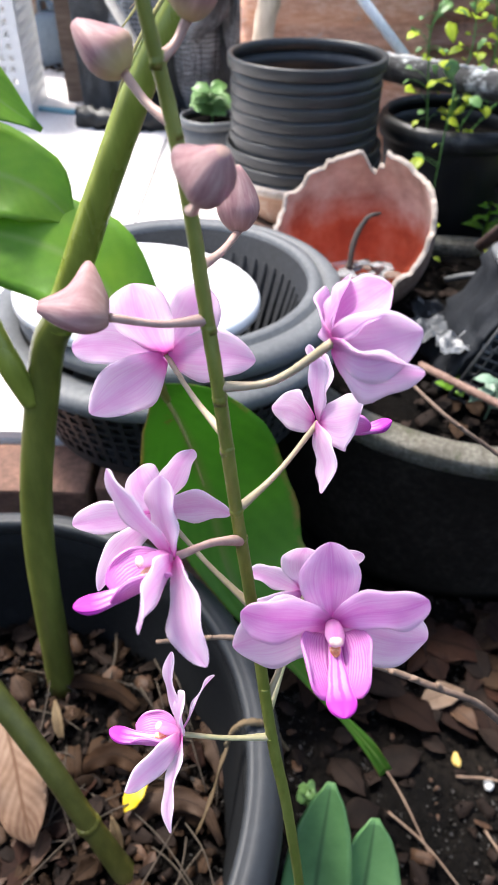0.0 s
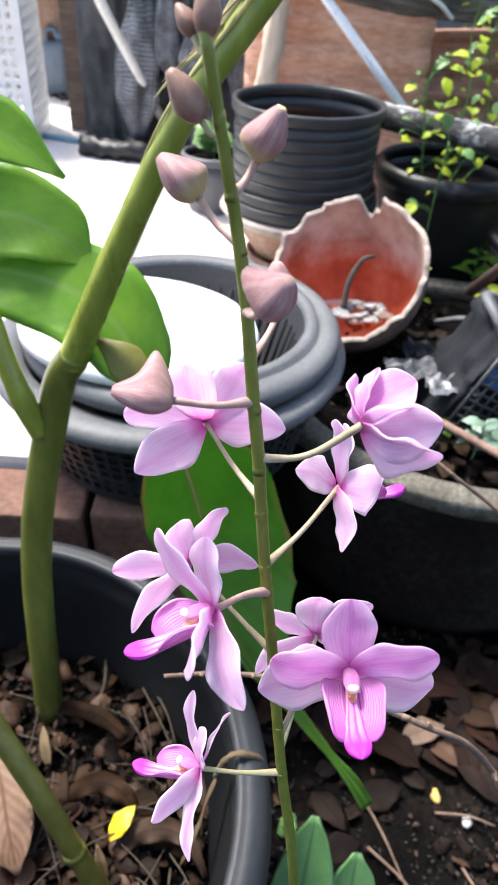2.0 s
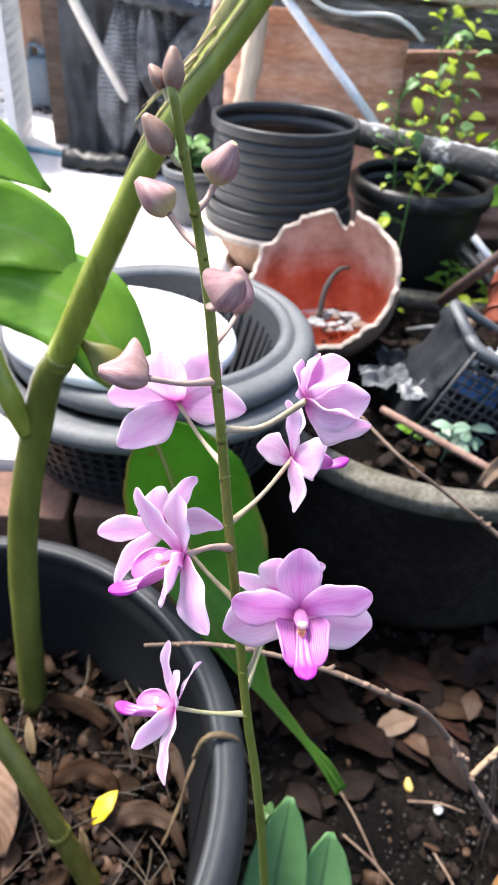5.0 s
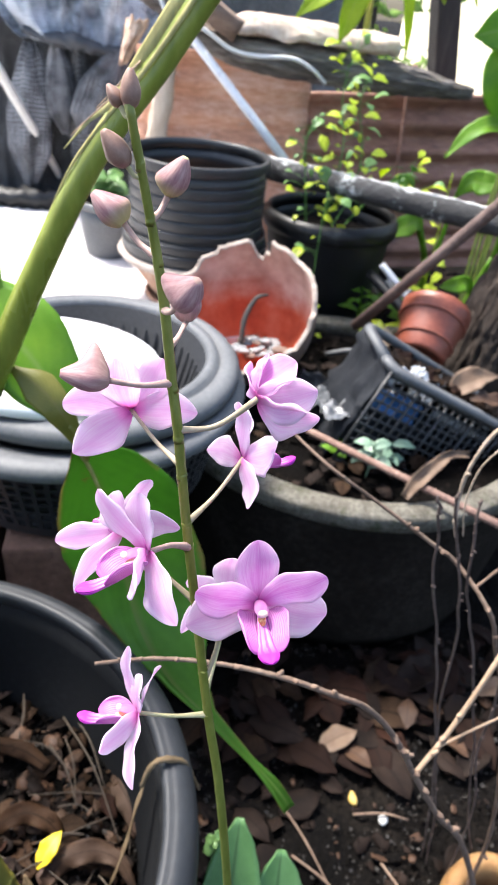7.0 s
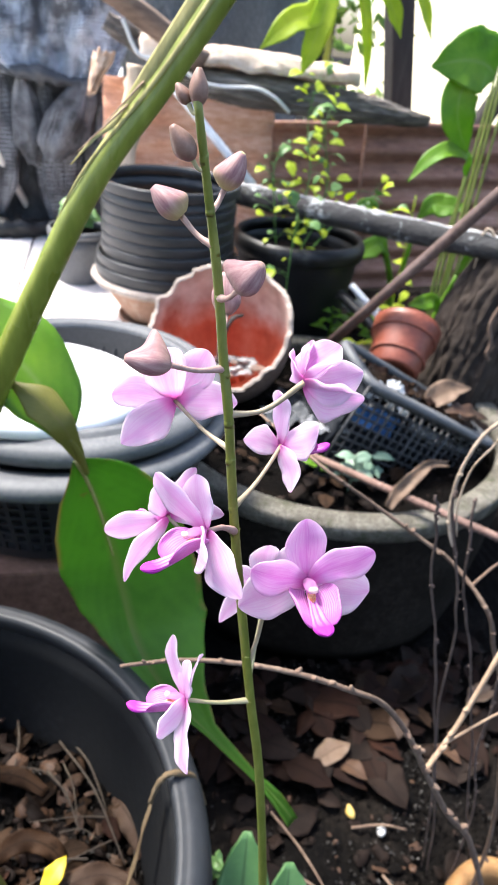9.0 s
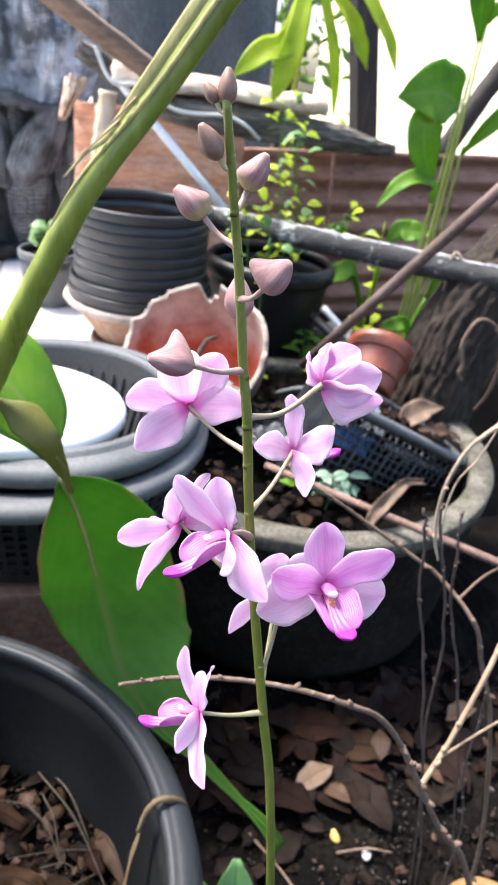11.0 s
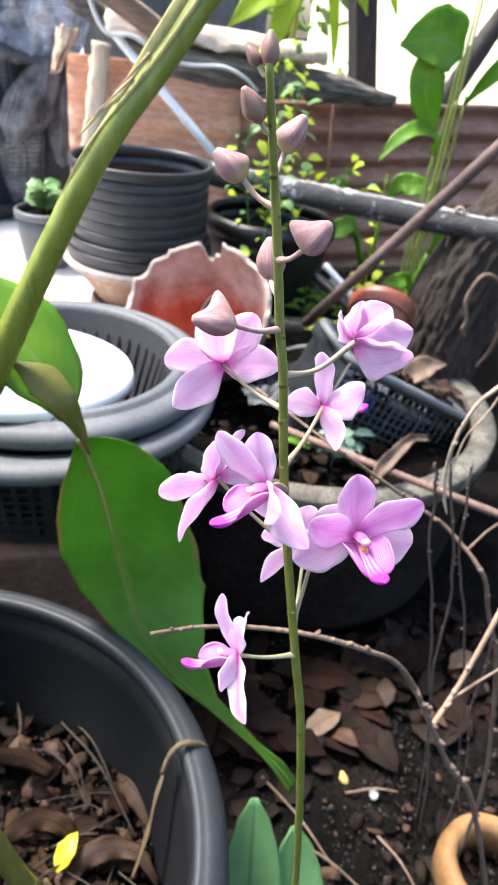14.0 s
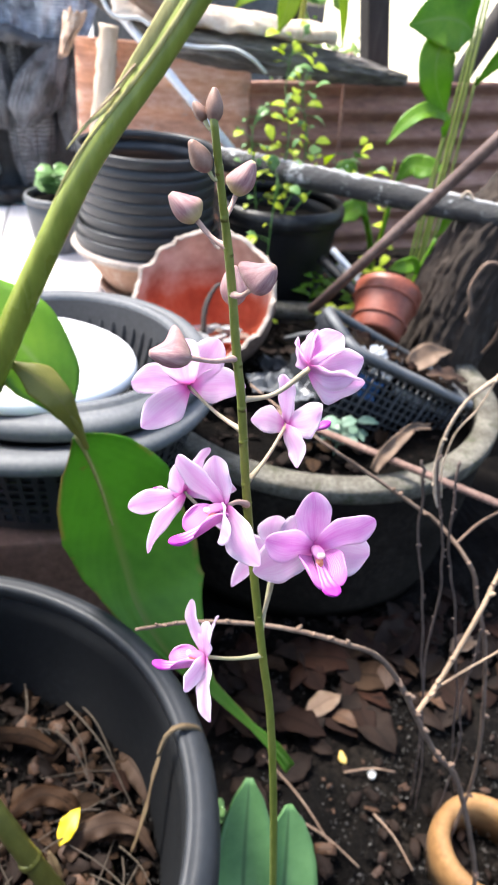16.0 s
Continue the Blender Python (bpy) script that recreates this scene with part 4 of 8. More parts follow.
def laundry_basket():
    ob = thing("plastic_basket", BASK, "round black plastic basket with square holes and a grey rim", "basket")
    r0, r1, h = 0.205, 0.243, 0.15
    part("floor", lathe([(0.0, 0.0), (r0, 0.0), (r0, 0.006), (0.0, 0.006)], BASK, 64, close=False), "black_plastic", ob)
    na, rows = 72, 6
    bm = bmesh.new()

    def at(a, f, d=0.0):
        r = r0 + (r1 - r0) * f - d
        return BASK + V((r * math.cos(a), r * math.sin(a), h * f))
    for k in range(na):
        a = 2 * math.pi * k / na
        w = 0.0034 if k % 9 else 0.008
        for d0, d1 in ((0.0, 0.004),):
            vs = []
            for f in (0.0, 1.0):
                for s, d in ((-1, d0), (1, d0), (1, d1), (-1, d1)):
                    vs.append(bm.verts.new(at(a + s * w / r1, f, d)))
            for i in range(4):
                bm.faces.new((vs[i], vs[(i + 1) % 4], vs[4 + (i + 1) % 4], vs[4 + i]))
    for f0, f1 in [(0.0, 0.12), (0.80, 1.0)] + [(0.12 + 0.113 * (i + 1) - 0.018, 0.12 + 0.113 * (i + 1) + 0.018) for i in range(5)]:
        lathe([(r0 + (r1 - r0) * f0, h * f0), (r0 + (r1 - r0) * f1, h * f1), (r0 + (r1 - r0) * f1 - 0.0035, h * f1), (r0 + (r1 - r0) * f0 - 0.0035, h * f0)], BASK, na, bm)
    part("lattice", bm, "black_plastic", ob, "black lattice wall with square holes", smooth=False)
    lin = [(r0 - 0.03, 0.01), (r1 - 0.03, h * 0.95), (r1 - 0.033, h * 0.95), (r0 - 0.033, 0.01)]
    part("lining", lathe(lin, BASK, 64), "black_plastic", ob, "dark inner wall")
    rim = [(r1 - 0.004, h - 0.014), (r1 + 0.008, h - 0.018), (r1 + 0.016, h - 0.012), (r1 + 0.017, h - 0.002), (r1 + 0.010, h + 0.006), (r1 - 0.006, h + 0.008), (r1 - 0.03, h + 0.004), (r1 - 0.032, h - 0.004), (r1 - 0.006, h - 0.004)]
    part("rim", lathe(rim, BASK, 112), "rim_plastic", ob, "grey rolled rim")
    return ob


laundry_basket()


def inner_pot():
    """A second, wide-rimmed pot that stands in the basket."""
    c = V((-0.076, 0.912, PATIO + 0.01))
    ob = thing("wide_rim_pot", c, "grey plastic pot with a wide rim, nested in the basket", "pot")
    h = 0.182
    body = [(0.0, 0.0), (0.135, 0.0), (0.182, h - 0.006), (0.176, h - 0.006), (0.131, 0.006), (0.0, 0.006)]
    part("body", lathe(body, c, 72, close=False), "pot_inside", ob, "ribbed inner wall, darkened in colour for shade")
    for k in range(48):
        a = 2 * math.pi * k / 48
        d = V((math.cos(a), math.sin(a), 0))
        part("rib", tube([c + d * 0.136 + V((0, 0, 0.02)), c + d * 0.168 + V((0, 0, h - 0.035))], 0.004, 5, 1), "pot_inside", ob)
    rim = [(0.176, h - 0.02), (0.179, h), (0.186, h + 0.004), (0.196, h + 0.002), (0.1985, h - 0.006), (0.202, h - 0.006), (0.204, h), (0.224, h - 0.006), (0.231, h - 0.014), (0.231, h - 0.026), (0.226, h - 0.026), (0.222, h - 0.016), (0.19, h - 0.012), (0.183, h - 0.02)]
    part("rim", lathe(rim, c, 112), "rim_plastic", ob, "wide grey rim with a groove")
    return ob


inner_pot()


def round_lid():
    c = V((-0.132, 0.876, PATIO + 0.186))
    ax = V((0.07, 0.085, 1)).normalized()
    ob = thing("round_lid", c, "round white plastic lid lying on the basket", "lid")
    disc = [(0.0, 0.0105), (0.104, 0.0115), (0.106, 0.0085), (0.110, 0.0085), (0.112, 0.012), (0.134, 0.0122), (0.136, 0.0092), (0.139, 0.0092), (0.141, 0.0125), (0.152, 0.0128), (0.152, 0.0070), (0.0, 0.006)]
    part("disc", lathe(disc, c, 96, axis=ax, close=False), "white_plastic", ob)
    rim = [(0.1522, 0.0129), (0.158, 0.0125), (0.164, 0.010), (0.168, 0.002), (0.168, -0.008), (0.164, -0.008), (0.162, 0.0), (0.155, 0.0065), (0.1522, 0.0072)]
    part("rim", lathe(rim, c, 96, axis=ax), "white_plastic", ob, "rounded turned-down rim")
    return ob


round_lid()

# ---- the stack of pots on the patio ----
STACK = V((0.122, 1.592, PATIO))


def clay_pot():
    ob = thing("clay_pot", STACK, "low brown clay pot with a worn lip, under the stacked pots", "pot")
    part("saucer", lathe([(0.0, 0.0), (0.105, 0.0), (0.118, 0.012), (0.118, 0.022), (0.112, 0.022), (0.10, 0.010), (0.0, 0.010)], STACK, 64, close=False, wob=0.02), "clay", ob, "pale clay foot")
    part("body", lathe([(0.0, 0.02), (0.098, 0.02), (0.135, 0.07), (0.160, 0.112), (0.168, 0.115), (0.160, 0.118), (0.152, 0.112), (0.09, 0.03), (0.0, 0.03)], STACK, 72, close=False, wob=0.01), "clay", ob)
    part("lip", lathe([(0.158, 0.108), (0.180, 0.112), (0.186, 0.121), (0.181, 0.130), (0.160, 0.131), (0.155, 0.12)], STACK, 96, wob=0.05), "clay_pale", ob, "whitish flaking lip")
    return ob


clay_pot()


def nursery_pot(z, r, h, shade):
    c = STACK + V((0, 0, z))
    ob = thing("nursery_pot", c, "round black plastic nursery pot in a stack", "pot", "stacked black pots")
    prof = [(r * 0.93, 0.0), (r * 0.972, h - 0.02), (r * 0.945, h - 0.02), (r * 0.905, 0.0)]
    part("body", lathe(prof, c, 88, wob=0.004), shade, ob)
    k = 1.008 if h > 0.05 else 0.990
    rim = [(r * 0.93, h - 0.0205), (r * (k - 0.006), h - 0.0205), (r * (k - 0.003), h - 0.0190), (r * k, h - 0.003), (r * (k - 0.005), h), (r * 0.950, h), (r * 0.938, h - 0.005), (r * 0.915, h - 0.0205)]
    part("rim", lathe(rim, c, 88, wob=0.004), shade, ob, "rolled black rim")
    return ob


for i in range(8):
    nursery_pot(0.118 + i * 0.0242, (0.176, 0.172, 0.162, 0.160, 0.160, 0.159, 0.160, 0.163)[i], 0.040 if i < 7 else 0.062, "black_plastic")


def broken_pot():
    """A clay pot lying on its side, its mouth broken away unevenly."""
    c = V((0.246, 1.318, 0.402))
    ax = V((-0.30, -0.57, 0.76)).normalized()
    ob = thing("broken_clay_pot", c, "broken clay pot lying tilted, red inside, with a jagged pale edge", "pot")
    q = V((0, 0, 1)).rotation_difference(ax)
    n, rows = 96, 12
    shell_o, shell_i, edge = bmesh.new(), bmesh.new(), bmesh.new()

    def cut(a):
        return 0.155 + 0.022 * noise.noise(V((math.cos(a) * 1.6, math.sin(a) * 1.6, 4))) + 0.020 * noise.noise(V((math.cos(a) * 4, math.sin(a) * 4, 9))) - (0.045 if 1.0 < a < 1.30 else 0) + 0.014 * noise.noise(V((math.cos(a) * 12, math.sin(a) * 12, 2)))

    def at(a, s, d):
        h = -0.06 + d * 1.2 * (1 - s) + (cut(a) + 0.06) * s * s * (0.55 + 0.45 * s)
        k = max(0.0, min(1.2, (h + 0.06) / 0.20))
        r = 0.150 * math.sqrt(max(0.0, 1 - (1 - min(1, k)) ** 2.2)) * (0.93 + 0.07 * k) - d * (1 if k > 0.02 else 0)
        return c + q @ V((r * math.cos(a), r * math.sin(a), h))
    for bm, d in ((shell_o, 0.0), (shell_i, 0.009)):
        ring = [[bm.verts.new(at(2 * math.pi * k / n, s, d)) for k in range(n)] for s in np.linspace(0, 1, rows)]
        for a, b in zip(ring[:-1], ring[1:]):
            for k in range(n):
                bm.faces.new((a[k], a[(k + 1) % n], b[(k + 1) % n], b[k]))
        m = bm.verts.new(c + q @ V((0, 0, -0.06 + d)))
        for k in range(n):
            bm.faces.new((ring[0][k], ring[0][(k + 1) % n], m))
    pts = [(at(2 * math.pi * k / n, 1, 0.0), at(2 * math.pi * k / n, 1, 0.009)) for k in range(n)]
    outer = [edge.verts.new(p + (p - c).normalized() * 0.0005) for p, _ in pts]
    mid = [edge.verts.new((p + r) / 2 + (q @ V((0, 0, 1))) * (0.003 + 0.003 * noise.noise(V((k * 0.7, 1, 3))))) for k, (p, r) in enumerate(pts)]
    inner = [edge.verts.new(r) for _, r in pts]
    for a, b in ((outer, mid), (mid, inner)):
        for k in range(n):
            edge.faces.new((a[k], a[(k + 1) % n], b[(k + 1) % n], b[k]))
    part("shell", shell_o, "clay_dirty", ob, "dirty outer wall")
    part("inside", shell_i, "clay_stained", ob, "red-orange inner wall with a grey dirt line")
    part("broken_edge", edge, "clay_pale", ob, "pale jagged edge")
    return ob


def pot_rubble():
    rnd = random.Random(61)
    alone("black_stick", tube([(0.205, 1.235, 0.43), (0.212, 1.26, 0.475), (0.235, 1.285, 0.51), (0.262, 1.30, 0.515)], [0.006, 0.006, 0.005, 0.003], 8, 6, wob=0.2), "post_wood", "black curved stick inside the broken pot", "stick", at=(0.205, 1.235, 0.43))
    for k in range(34):
        p = V((0.235 + rnd.uniform(-0.05, 0.06), 1.215 + rnd.uniform(-0.02, 0.05), 0.418 + rnd.uniform(0, 0.02)))
        pebble(p, rnd.uniform(0.006, 0.018), "clay_dirty" if k % 5 == 0 else "film", "pot_shard", "ash-grey crumbled shard in the broken pot", k, (1, 0.9, 0.35), "pot shards")



broken_pot()


def rolled_pot(name, c, r, h, z0, mat, label, seg=80, lip=0.022, fill=None):
    """An upright plastic pot with a thick rolled lip."""
    c = V(c)
    ob = thing(name, c, label, "pot")
    prof = [(0.0, 0.0), (r * 0.74, 0.0), (r * 0.76, 0.006), (r * 0.93, h - 0.05), (r * 0.94, h - 0.02), (r * 0.90, h - 0.02), (r * 0.88, h - 0.05), (r * 0.72, 0.015), (0.0, 0.015)]
    part("body", lathe(prof, c, seg, close=False), mat, ob)
    k = lip
    rim = [(r * 0.89, h - 0.03), (r * 0.89, h - 0.005), (r * 0.91, h), (r - k * 0.4, h), (r, h - k * 0.5), (r + k * 0.12, h - k), (r - k * 0.05, h - k * 2), (r - k * 0.5, h - k * 2.1), (r - k * 0.5, h - k)]
    part("rim", lathe(rim, c, seg), mat, ob, "thick rolled rim")
    if fill:
        part("soil", lathe([(0.0, h * fill), (r * 0.5, h * fill + 0.01), (r * 0.85, h * fill), (r * 0.85, h * fill - 0.02), (0.0, h * fill - 0.02)], c, 48, close=False, wob=0.03), "compost", ob, "dark compost")
    return ob


rolled_pot("black_pot", (0.478, 1.70, 0.305), 0.175, 0.29, 0, "pot_black", "large black plastic pot with a rolled rim, holding a weedy vine", fill=0.8)
rolled_pot("small_grey_pot", (-0.10, 1.90, PATIO), 0.085, 0.15, 0, "grey_plastic", "small grey plastic pot with a leafy seedling", 56, 0.010, fill=0.85)

# ---- timber, rods and sheets behind ----


alone("charred_beam", tube([(0.22, 1.80, 0.678), (0.88, 1.15, 0.698)], [0.028, 0.0266, 0.0252], 20, 26, wob=0.18, seed=0.028), "charred", "weathered dark pole with pale lichen and painted sheen, lying across the pots", "timber", at=(0.22, 1.80, 0.678))
# Strip paints the sky sheen on the pole's top together with its lichen.
alone("lichen_sheen_strip", tube([V((0.26, 1.76, 0.7030)).lerp(V((0.86, 1.17, 0.7210)), t) + V((0.002 * math.sin(t * 40), 0.003 * math.cos(t * 31), 0)) for t in np.linspace(0, 1, 40)], [0.004 + 0.003 * abs(math.sin(k * 1.7)) for k in range(40)], 8, 2, wob=0.8, seed=4), "film", "whitish lichen and painted sky sheen along the top of the charred pole", "lichen", at=(0.26, 1.76, 0.7075))


def barked(line, radii, n, ridge, stretch, seed, bm=None):
    """A trunk along a line whose bark is broken into long raised plates."""
    bm = bm or bmesh.new()
    rings, side = [], V((0.1, 1, 0.05))
    run = 0.0
    for i, p in enumerate(line):
        t = (line[min(i + 1, len(line) - 1)] - line[max(i - 1, 0)]).normalized()
        if i:
            run += (p - line[i - 1]).length
        side = (side - t * side.dot(t)).normalized()
        up = t.cross(side)
        f = i / (len(line) - 1) * (len(radii) - 1)
        k = min(int(f), len(radii) - 2)
        r = radii[k] + (radii[k + 1] - radii[k]) * (f - k)
        ring = []
        for j in range(n):
            a = 2 * math.pi * j / n
            w = V((math.cos(a) * 4.2, math.sin(a) * 4.2, run * stretch + seed))
            crack = abs(noise.noise(w)) ** 0.6 + 0.5 * abs(noise.noise(w * 2.3)) ** 0.7
            ring.append(bm.verts.new(p + (side * math.cos(a) + up * math.sin(a)) * (r * (1 + 0.16 * noise.noise(w * 0.3)) + ridge * (crack - 0.6) + 0.2 * ridge * noise.noise(w * 6))))
        rings.append(ring)
    for a, b in zip(rings[:-1], rings[1:]):
        for j in range(n):
            bm.faces.new((a[j], a[(j + 1) % n], b[(j + 1) % n], b[j]))
    bm.faces.new(rings[0][::-1])
    bm.faces.new(rings[-1])
    return bm


alone("old_log", barked(spline([(-0.02, 1.95, 1.025), (0.10, 1.95, 0.965), (0.224, 1.95, 0.914), (0.355, 1.95, 0.899), (0.506, 1.96, 0.891), (0.70, 1.97, 0.878), (0.90, 1.98, 0.864)], 24), [0.020, 0.030, 0.036, 0.041, 0.041, 0.033, 0.012], 90, 0.013, 7, 3.0), "old_wood", "thick grey weathered log on the fence", "timber", at=(0.25, 1.95, 0.915))


def corrugated_sheet():
    """Rusty roofing sheet on edge, its ridges running along it."""
    grid = []
    for i in range(61):
        z = 0.30 + (0.825 - 0.30) * i / 60
        row = []
        for j in range(31):
            x = 0.30 + (1.75 - 0.30) * j / 30
            row.append(V((x, 2.10 + 0.012 * math.sin(z * 2 * math.pi / 0.076) + 0.01 * noise.noise(V((x * 2, z * 2, 0))), z + 0.060 * (x - 0.56) + (0.0 if z < 0.8 else 0.004 * noise.noise(V((x * 6, 0, 1)))))))
        grid.append(row)
    return alone("corrugated_sheet", slab(grid, 0.0015), "rust", "rusty brown corrugated metal sheet standing on edge", "metal sheet")


corrugated_sheet()


def orange_board():
    grid = [[V((x, 2.06 + 0.03 * (z - 0.6) + 0.008 * math.sin(z * 2 * math.pi / 0.076) + 0.012 * noise.noise(V((x * 4, z * 4, 2))), z)) for x in np.linspace(-0.03, 0.46, 14)] for z in np.linspace(0.36, 0.895, 60)]
    return alone("rusty_sheet", slab(grid, 0.003), "orange_sheet", "flat orange-brown rusty sheet behind the pots", "metal sheet")


orange_board()


def draped_cloth():
    grid = []
    for i in range(21):
        s = i / 20
        row = []
        for j in range(65):
            x = 0.06 + 0.585 * j / 64
            a = -1.7 + 3.3 * s
            r = 0.040 + 0.009 * noise.noise(V((x * 9, s * 3, 0))) + 0.004 * noise.noise(V((x * 30, s * 7, 3)))
            zc = 0.968 - 0.030 * x
            row.append(V((x + 0.012 * noise.noise(V((x * 20, s * 6, 7))), 1.935 + 0.03 * x + 1.2 * r * math.sin(a), zc - 0.006 + r * math.cos(a) - 0.03 * max(0.0, s - 0.6) + 0.010 * noise.noise(V((x * 16, s * 3, 5))))))
        grid.append(row)
    return alone("draped_sheet", slab(grid, 0.003), "cloth", "dirty cream sheet crumpled along the log", "cloth")


draped_cloth()


def rag():
    """A rag that hangs in loose folds from the log's end."""
    grid = []
    for i in range(26):
        s = i / 25
        row = []
        for u in np.linspace(0, 1, 26):
            fold = 0.014 * math.sin(u * 11 + 1.5 * s + 2 * noise.noise(V((u * 2, s * 2, 3)))) * (0.3 + 0.7 * (1 - s))
            row.append(V((-0.050 + (0.020 + 0.034 * s) * u + 0.012 * noise.noise(V((u * 3, s * 2, 1))) - 0.02 * (1 - s), 1.985 + fold - 0.02 * math.sin(math.pi * u) + 0.006 * noise.noise(V((u * 8, s * 8, 2))), 0.855 + 0.100 * s + 0.014 * noise.noise(V((u * 6, 0, 9))))))
        grid.append(row)
    return alone("crumpled_rag", slab(grid, 0.003), "rag", "crumpled cream and orange rag hung at the end of the log", "cloth")


M["rag"] = grainy("rag", [(0.3, (0.26, 0.13, 0.07)), (0.5, (0.50, 0.34, 0.24)), (0.7, (0.68, 0.58, 0.48))], 0.9, 12, 60, 0.4, 0.003)
rag()


def post(x, y, z0, z1, w, name="fence_post", lean=0.0):
    bm = block((x - w / 2, y - w / 2, z0), (x + w / 2, y + w / 2, z1), bevel=0.004)
    bmesh.ops.subdivide_edges(bm, edges=bm.edges[:], cuts=5, use_grid_fill=True)
    for v in bm.verts:
        v.co += V((noise.noise(v.co * 6), noise.noise(v.co * 6 + V((9, 0, 0))), 0)) * 0.006 + V((lean * (v.co.z - z0), 0, 0))
    return alone(name, bm, "post_wood", "dark weathered square fence post", "post", "fence posts", at=(x, y, z0))


post(1.138, 2.40, 0.0, 1.9, 0.080, lean=-0.20)
post(0.84, 3.0, 0.0, 2.0, 0.07)
alone("leaning_pole", tube([(0.86, 2.40, 0.0), (1.35, 2.40, 0.955), (1.442, 2.40, 1.12), (1.75, 2.40, 1.70)], 0.036, 12, 6, wob=0.12), "post_wood", "dark pole leaning on the fence behind the turmeric", "pole", at=(0.86, 2.40, 0.0))

alone("rusty_pipe", tube([(0.462, 1.29, 0.455), (0.80, 0.94, 1.12)], 0.0115, 12, 4), "pipe", "rusty brown steel pipe leaning up from the planter", "pipe", at=(0.462, 1.29, 0.455))
alone("bent_rod", tube([(0.785, 2.08, 0.36), (0.760, 2.06, 0.60), (0.738, 2.05, 0.84), (0.730, 2.05, 0.890), (0.736, 2.05, 0.906), (0.750, 2.05, 0.908), (0.764, 2.055, 0.888)], 0.005, 8, 6), "rust", "thin rusty rod with a hooked top, against the sheet", "rod", at=(0.785, 2.08, 0.36))
alone("aluminium_pole", tube([(0.02, 1.98, 1.02), (0.345, 1.72, 0.70)], 0.011, 10, 3), "grey_metal", "thin pale metal pole leaning on the beam", "pole", at=(0.345, 1.72, 0.70))
alone("washing_line", tube([(0.02, 1.88, 1.03), (0.06, 1.87, 0.96), (0.13, 1.88, 0.955), (0.204, 1.88, 0.917), (0.271, 1.88, 0.907), (0.361, 1.88, 0.910), (0.416, 1.88, 0.891), (0.46, 1.90, 0.86)], 0.005, 8, 8), "white_rope", "white cord slung under the log", "cord", at=(0.10, 1.88, 1.0))
alone("garden_hose", tube([(-1.2, 2.62, PATIO + 0.009), (-0.6, 2.45, PATIO + 0.009), (-0.30, 2.33, PATIO + 0.009), (-0.05, 2.28, PATIO + 0.009), (0.2, 2.1, PATIO + 0.009)], 0.009, 8, 8), "hose", "faded blue-green hose on the patio", "hose", at=(-0.3, 2.33, PATIO))

STAKE = [(-0.462, 2.06, 0.940), (-0.408, 2.20, 0.770), (-0.336, 2.36, 0.566), (-0.272, 2.495, 0.383)]
alone("pale_stake", tube(STAKE, [0.013, 0.014, 0.013, 0.012], 10, 4, wob=0.15), "stone", "pale bleached stake leaning before the netting", "stake", at=STAKE[-1])

alone("white_pipe", tube([(0.571, 1.50, 0.524), (0.615, 1.44, 0.482), (0.66, 1.38, 0.42)], 0.0085, 10, 4), "grey_metal", "short white plastic pipe lying behind the planter", "pipe", at=(0.66, 1.38, 0.42))
alone("dark_pipe", tube([(0.545, 1.50, 0.500), (0.587, 1.42, 0.472), (0.65, 1.34, 0.42)], 0.013, 10, 4), "pot_black", "black plastic pipe lying behind the planter", "pipe", at=(0.65, 1.34, 0.42))
crumpled_sheet((0.605, 1.50, 0.470), 0.09, "film", "crumpled pale plastic scrap behind the planter", 41)
alone("tied_strip", tube([(0.775, 1.25, 0.715), (0.760, 1.262, 0.733), (0.752, 1.268, 0.722), (0.751, 1.265, 0.690), (0.748, 1.262, 0.650)], [0.0028, 0.0034, 0.0034, 0.0028, 0.0018], 7, 6, wob=0.4), "white_root", "pale dry strip tied round the charred pole", "strip", at=(0.76, 1.262, 0.733))


def plank():
    a, b = V((-0.12, 1.88, 1.145)), V((0.22, 1.86, 0.955))
    d = (b - a).normalized()
    u = V((0, -0.5, 1))
    u = (u - d * u.dot(d)).normalized()
    w = d.cross(u)
    rows = []
    for i in range(25):
        s = i / 24
        p = a.lerp(b, s)
        rows.append([p + u * (h * 0.026 + 0.002 * noise.noise(V((s * 6, h, 1)))) + w * (k * 0.009 + 0.002 * noise.noise(V((s * 9, h * 2, k)))) for h, k in ((-1, -1), (0, -1.15), (1, -1), (1, 1), (0, 1.1), (-1, 1), (-1, -1))])
    return alone("leaning_plank", slab(rows, 0.001), "brown_wood", "old brown plank leaning over the log", "plank", at=a)


M["brown_wood"] = grainy("brown_wood", [(0.3, (0.07, 0.045, 0.032)), (0.5, (0.17, 0.115, 0.085)), (0.72, (0.32, 0.24, 0.19))], 0.85, 10, 70, 0.6, 0.003, stretch=(0.2, 1, 1))
plank()


def fence_screen():
    """Dark shade cloth stretched along the fence behind the log."""
    grid = []
    for i in range(24):
        s = i / 23
        grid.append([V((x, 2.75 + 0.03 * math.sin(x * 17 + 3 * s) + 0.03 * noise.noise(V((x * 4, s * 3, 2))), 0.40 + 1.25 * s + 0.03 * noise.noise(V((x * 3, 0, 4))))) for x in np.linspace(0.04, 0.70, 44)])
    return alone("fence_screen", slab(grid, 0.002), "screen", "dark green-black shade cloth hung along the fence", "shade cloth")


M["screen"] = grainy("screen", [(0.3, (0.035, 0.042, 0.044)), (0.5, (0.10, 0.118, 0.124)), (0.72, (0.24, 0.27, 0.28))], 0.8, 5, 200, 0.6, 0.003, stretch=(1, 1, 0.3))
fence_screen()


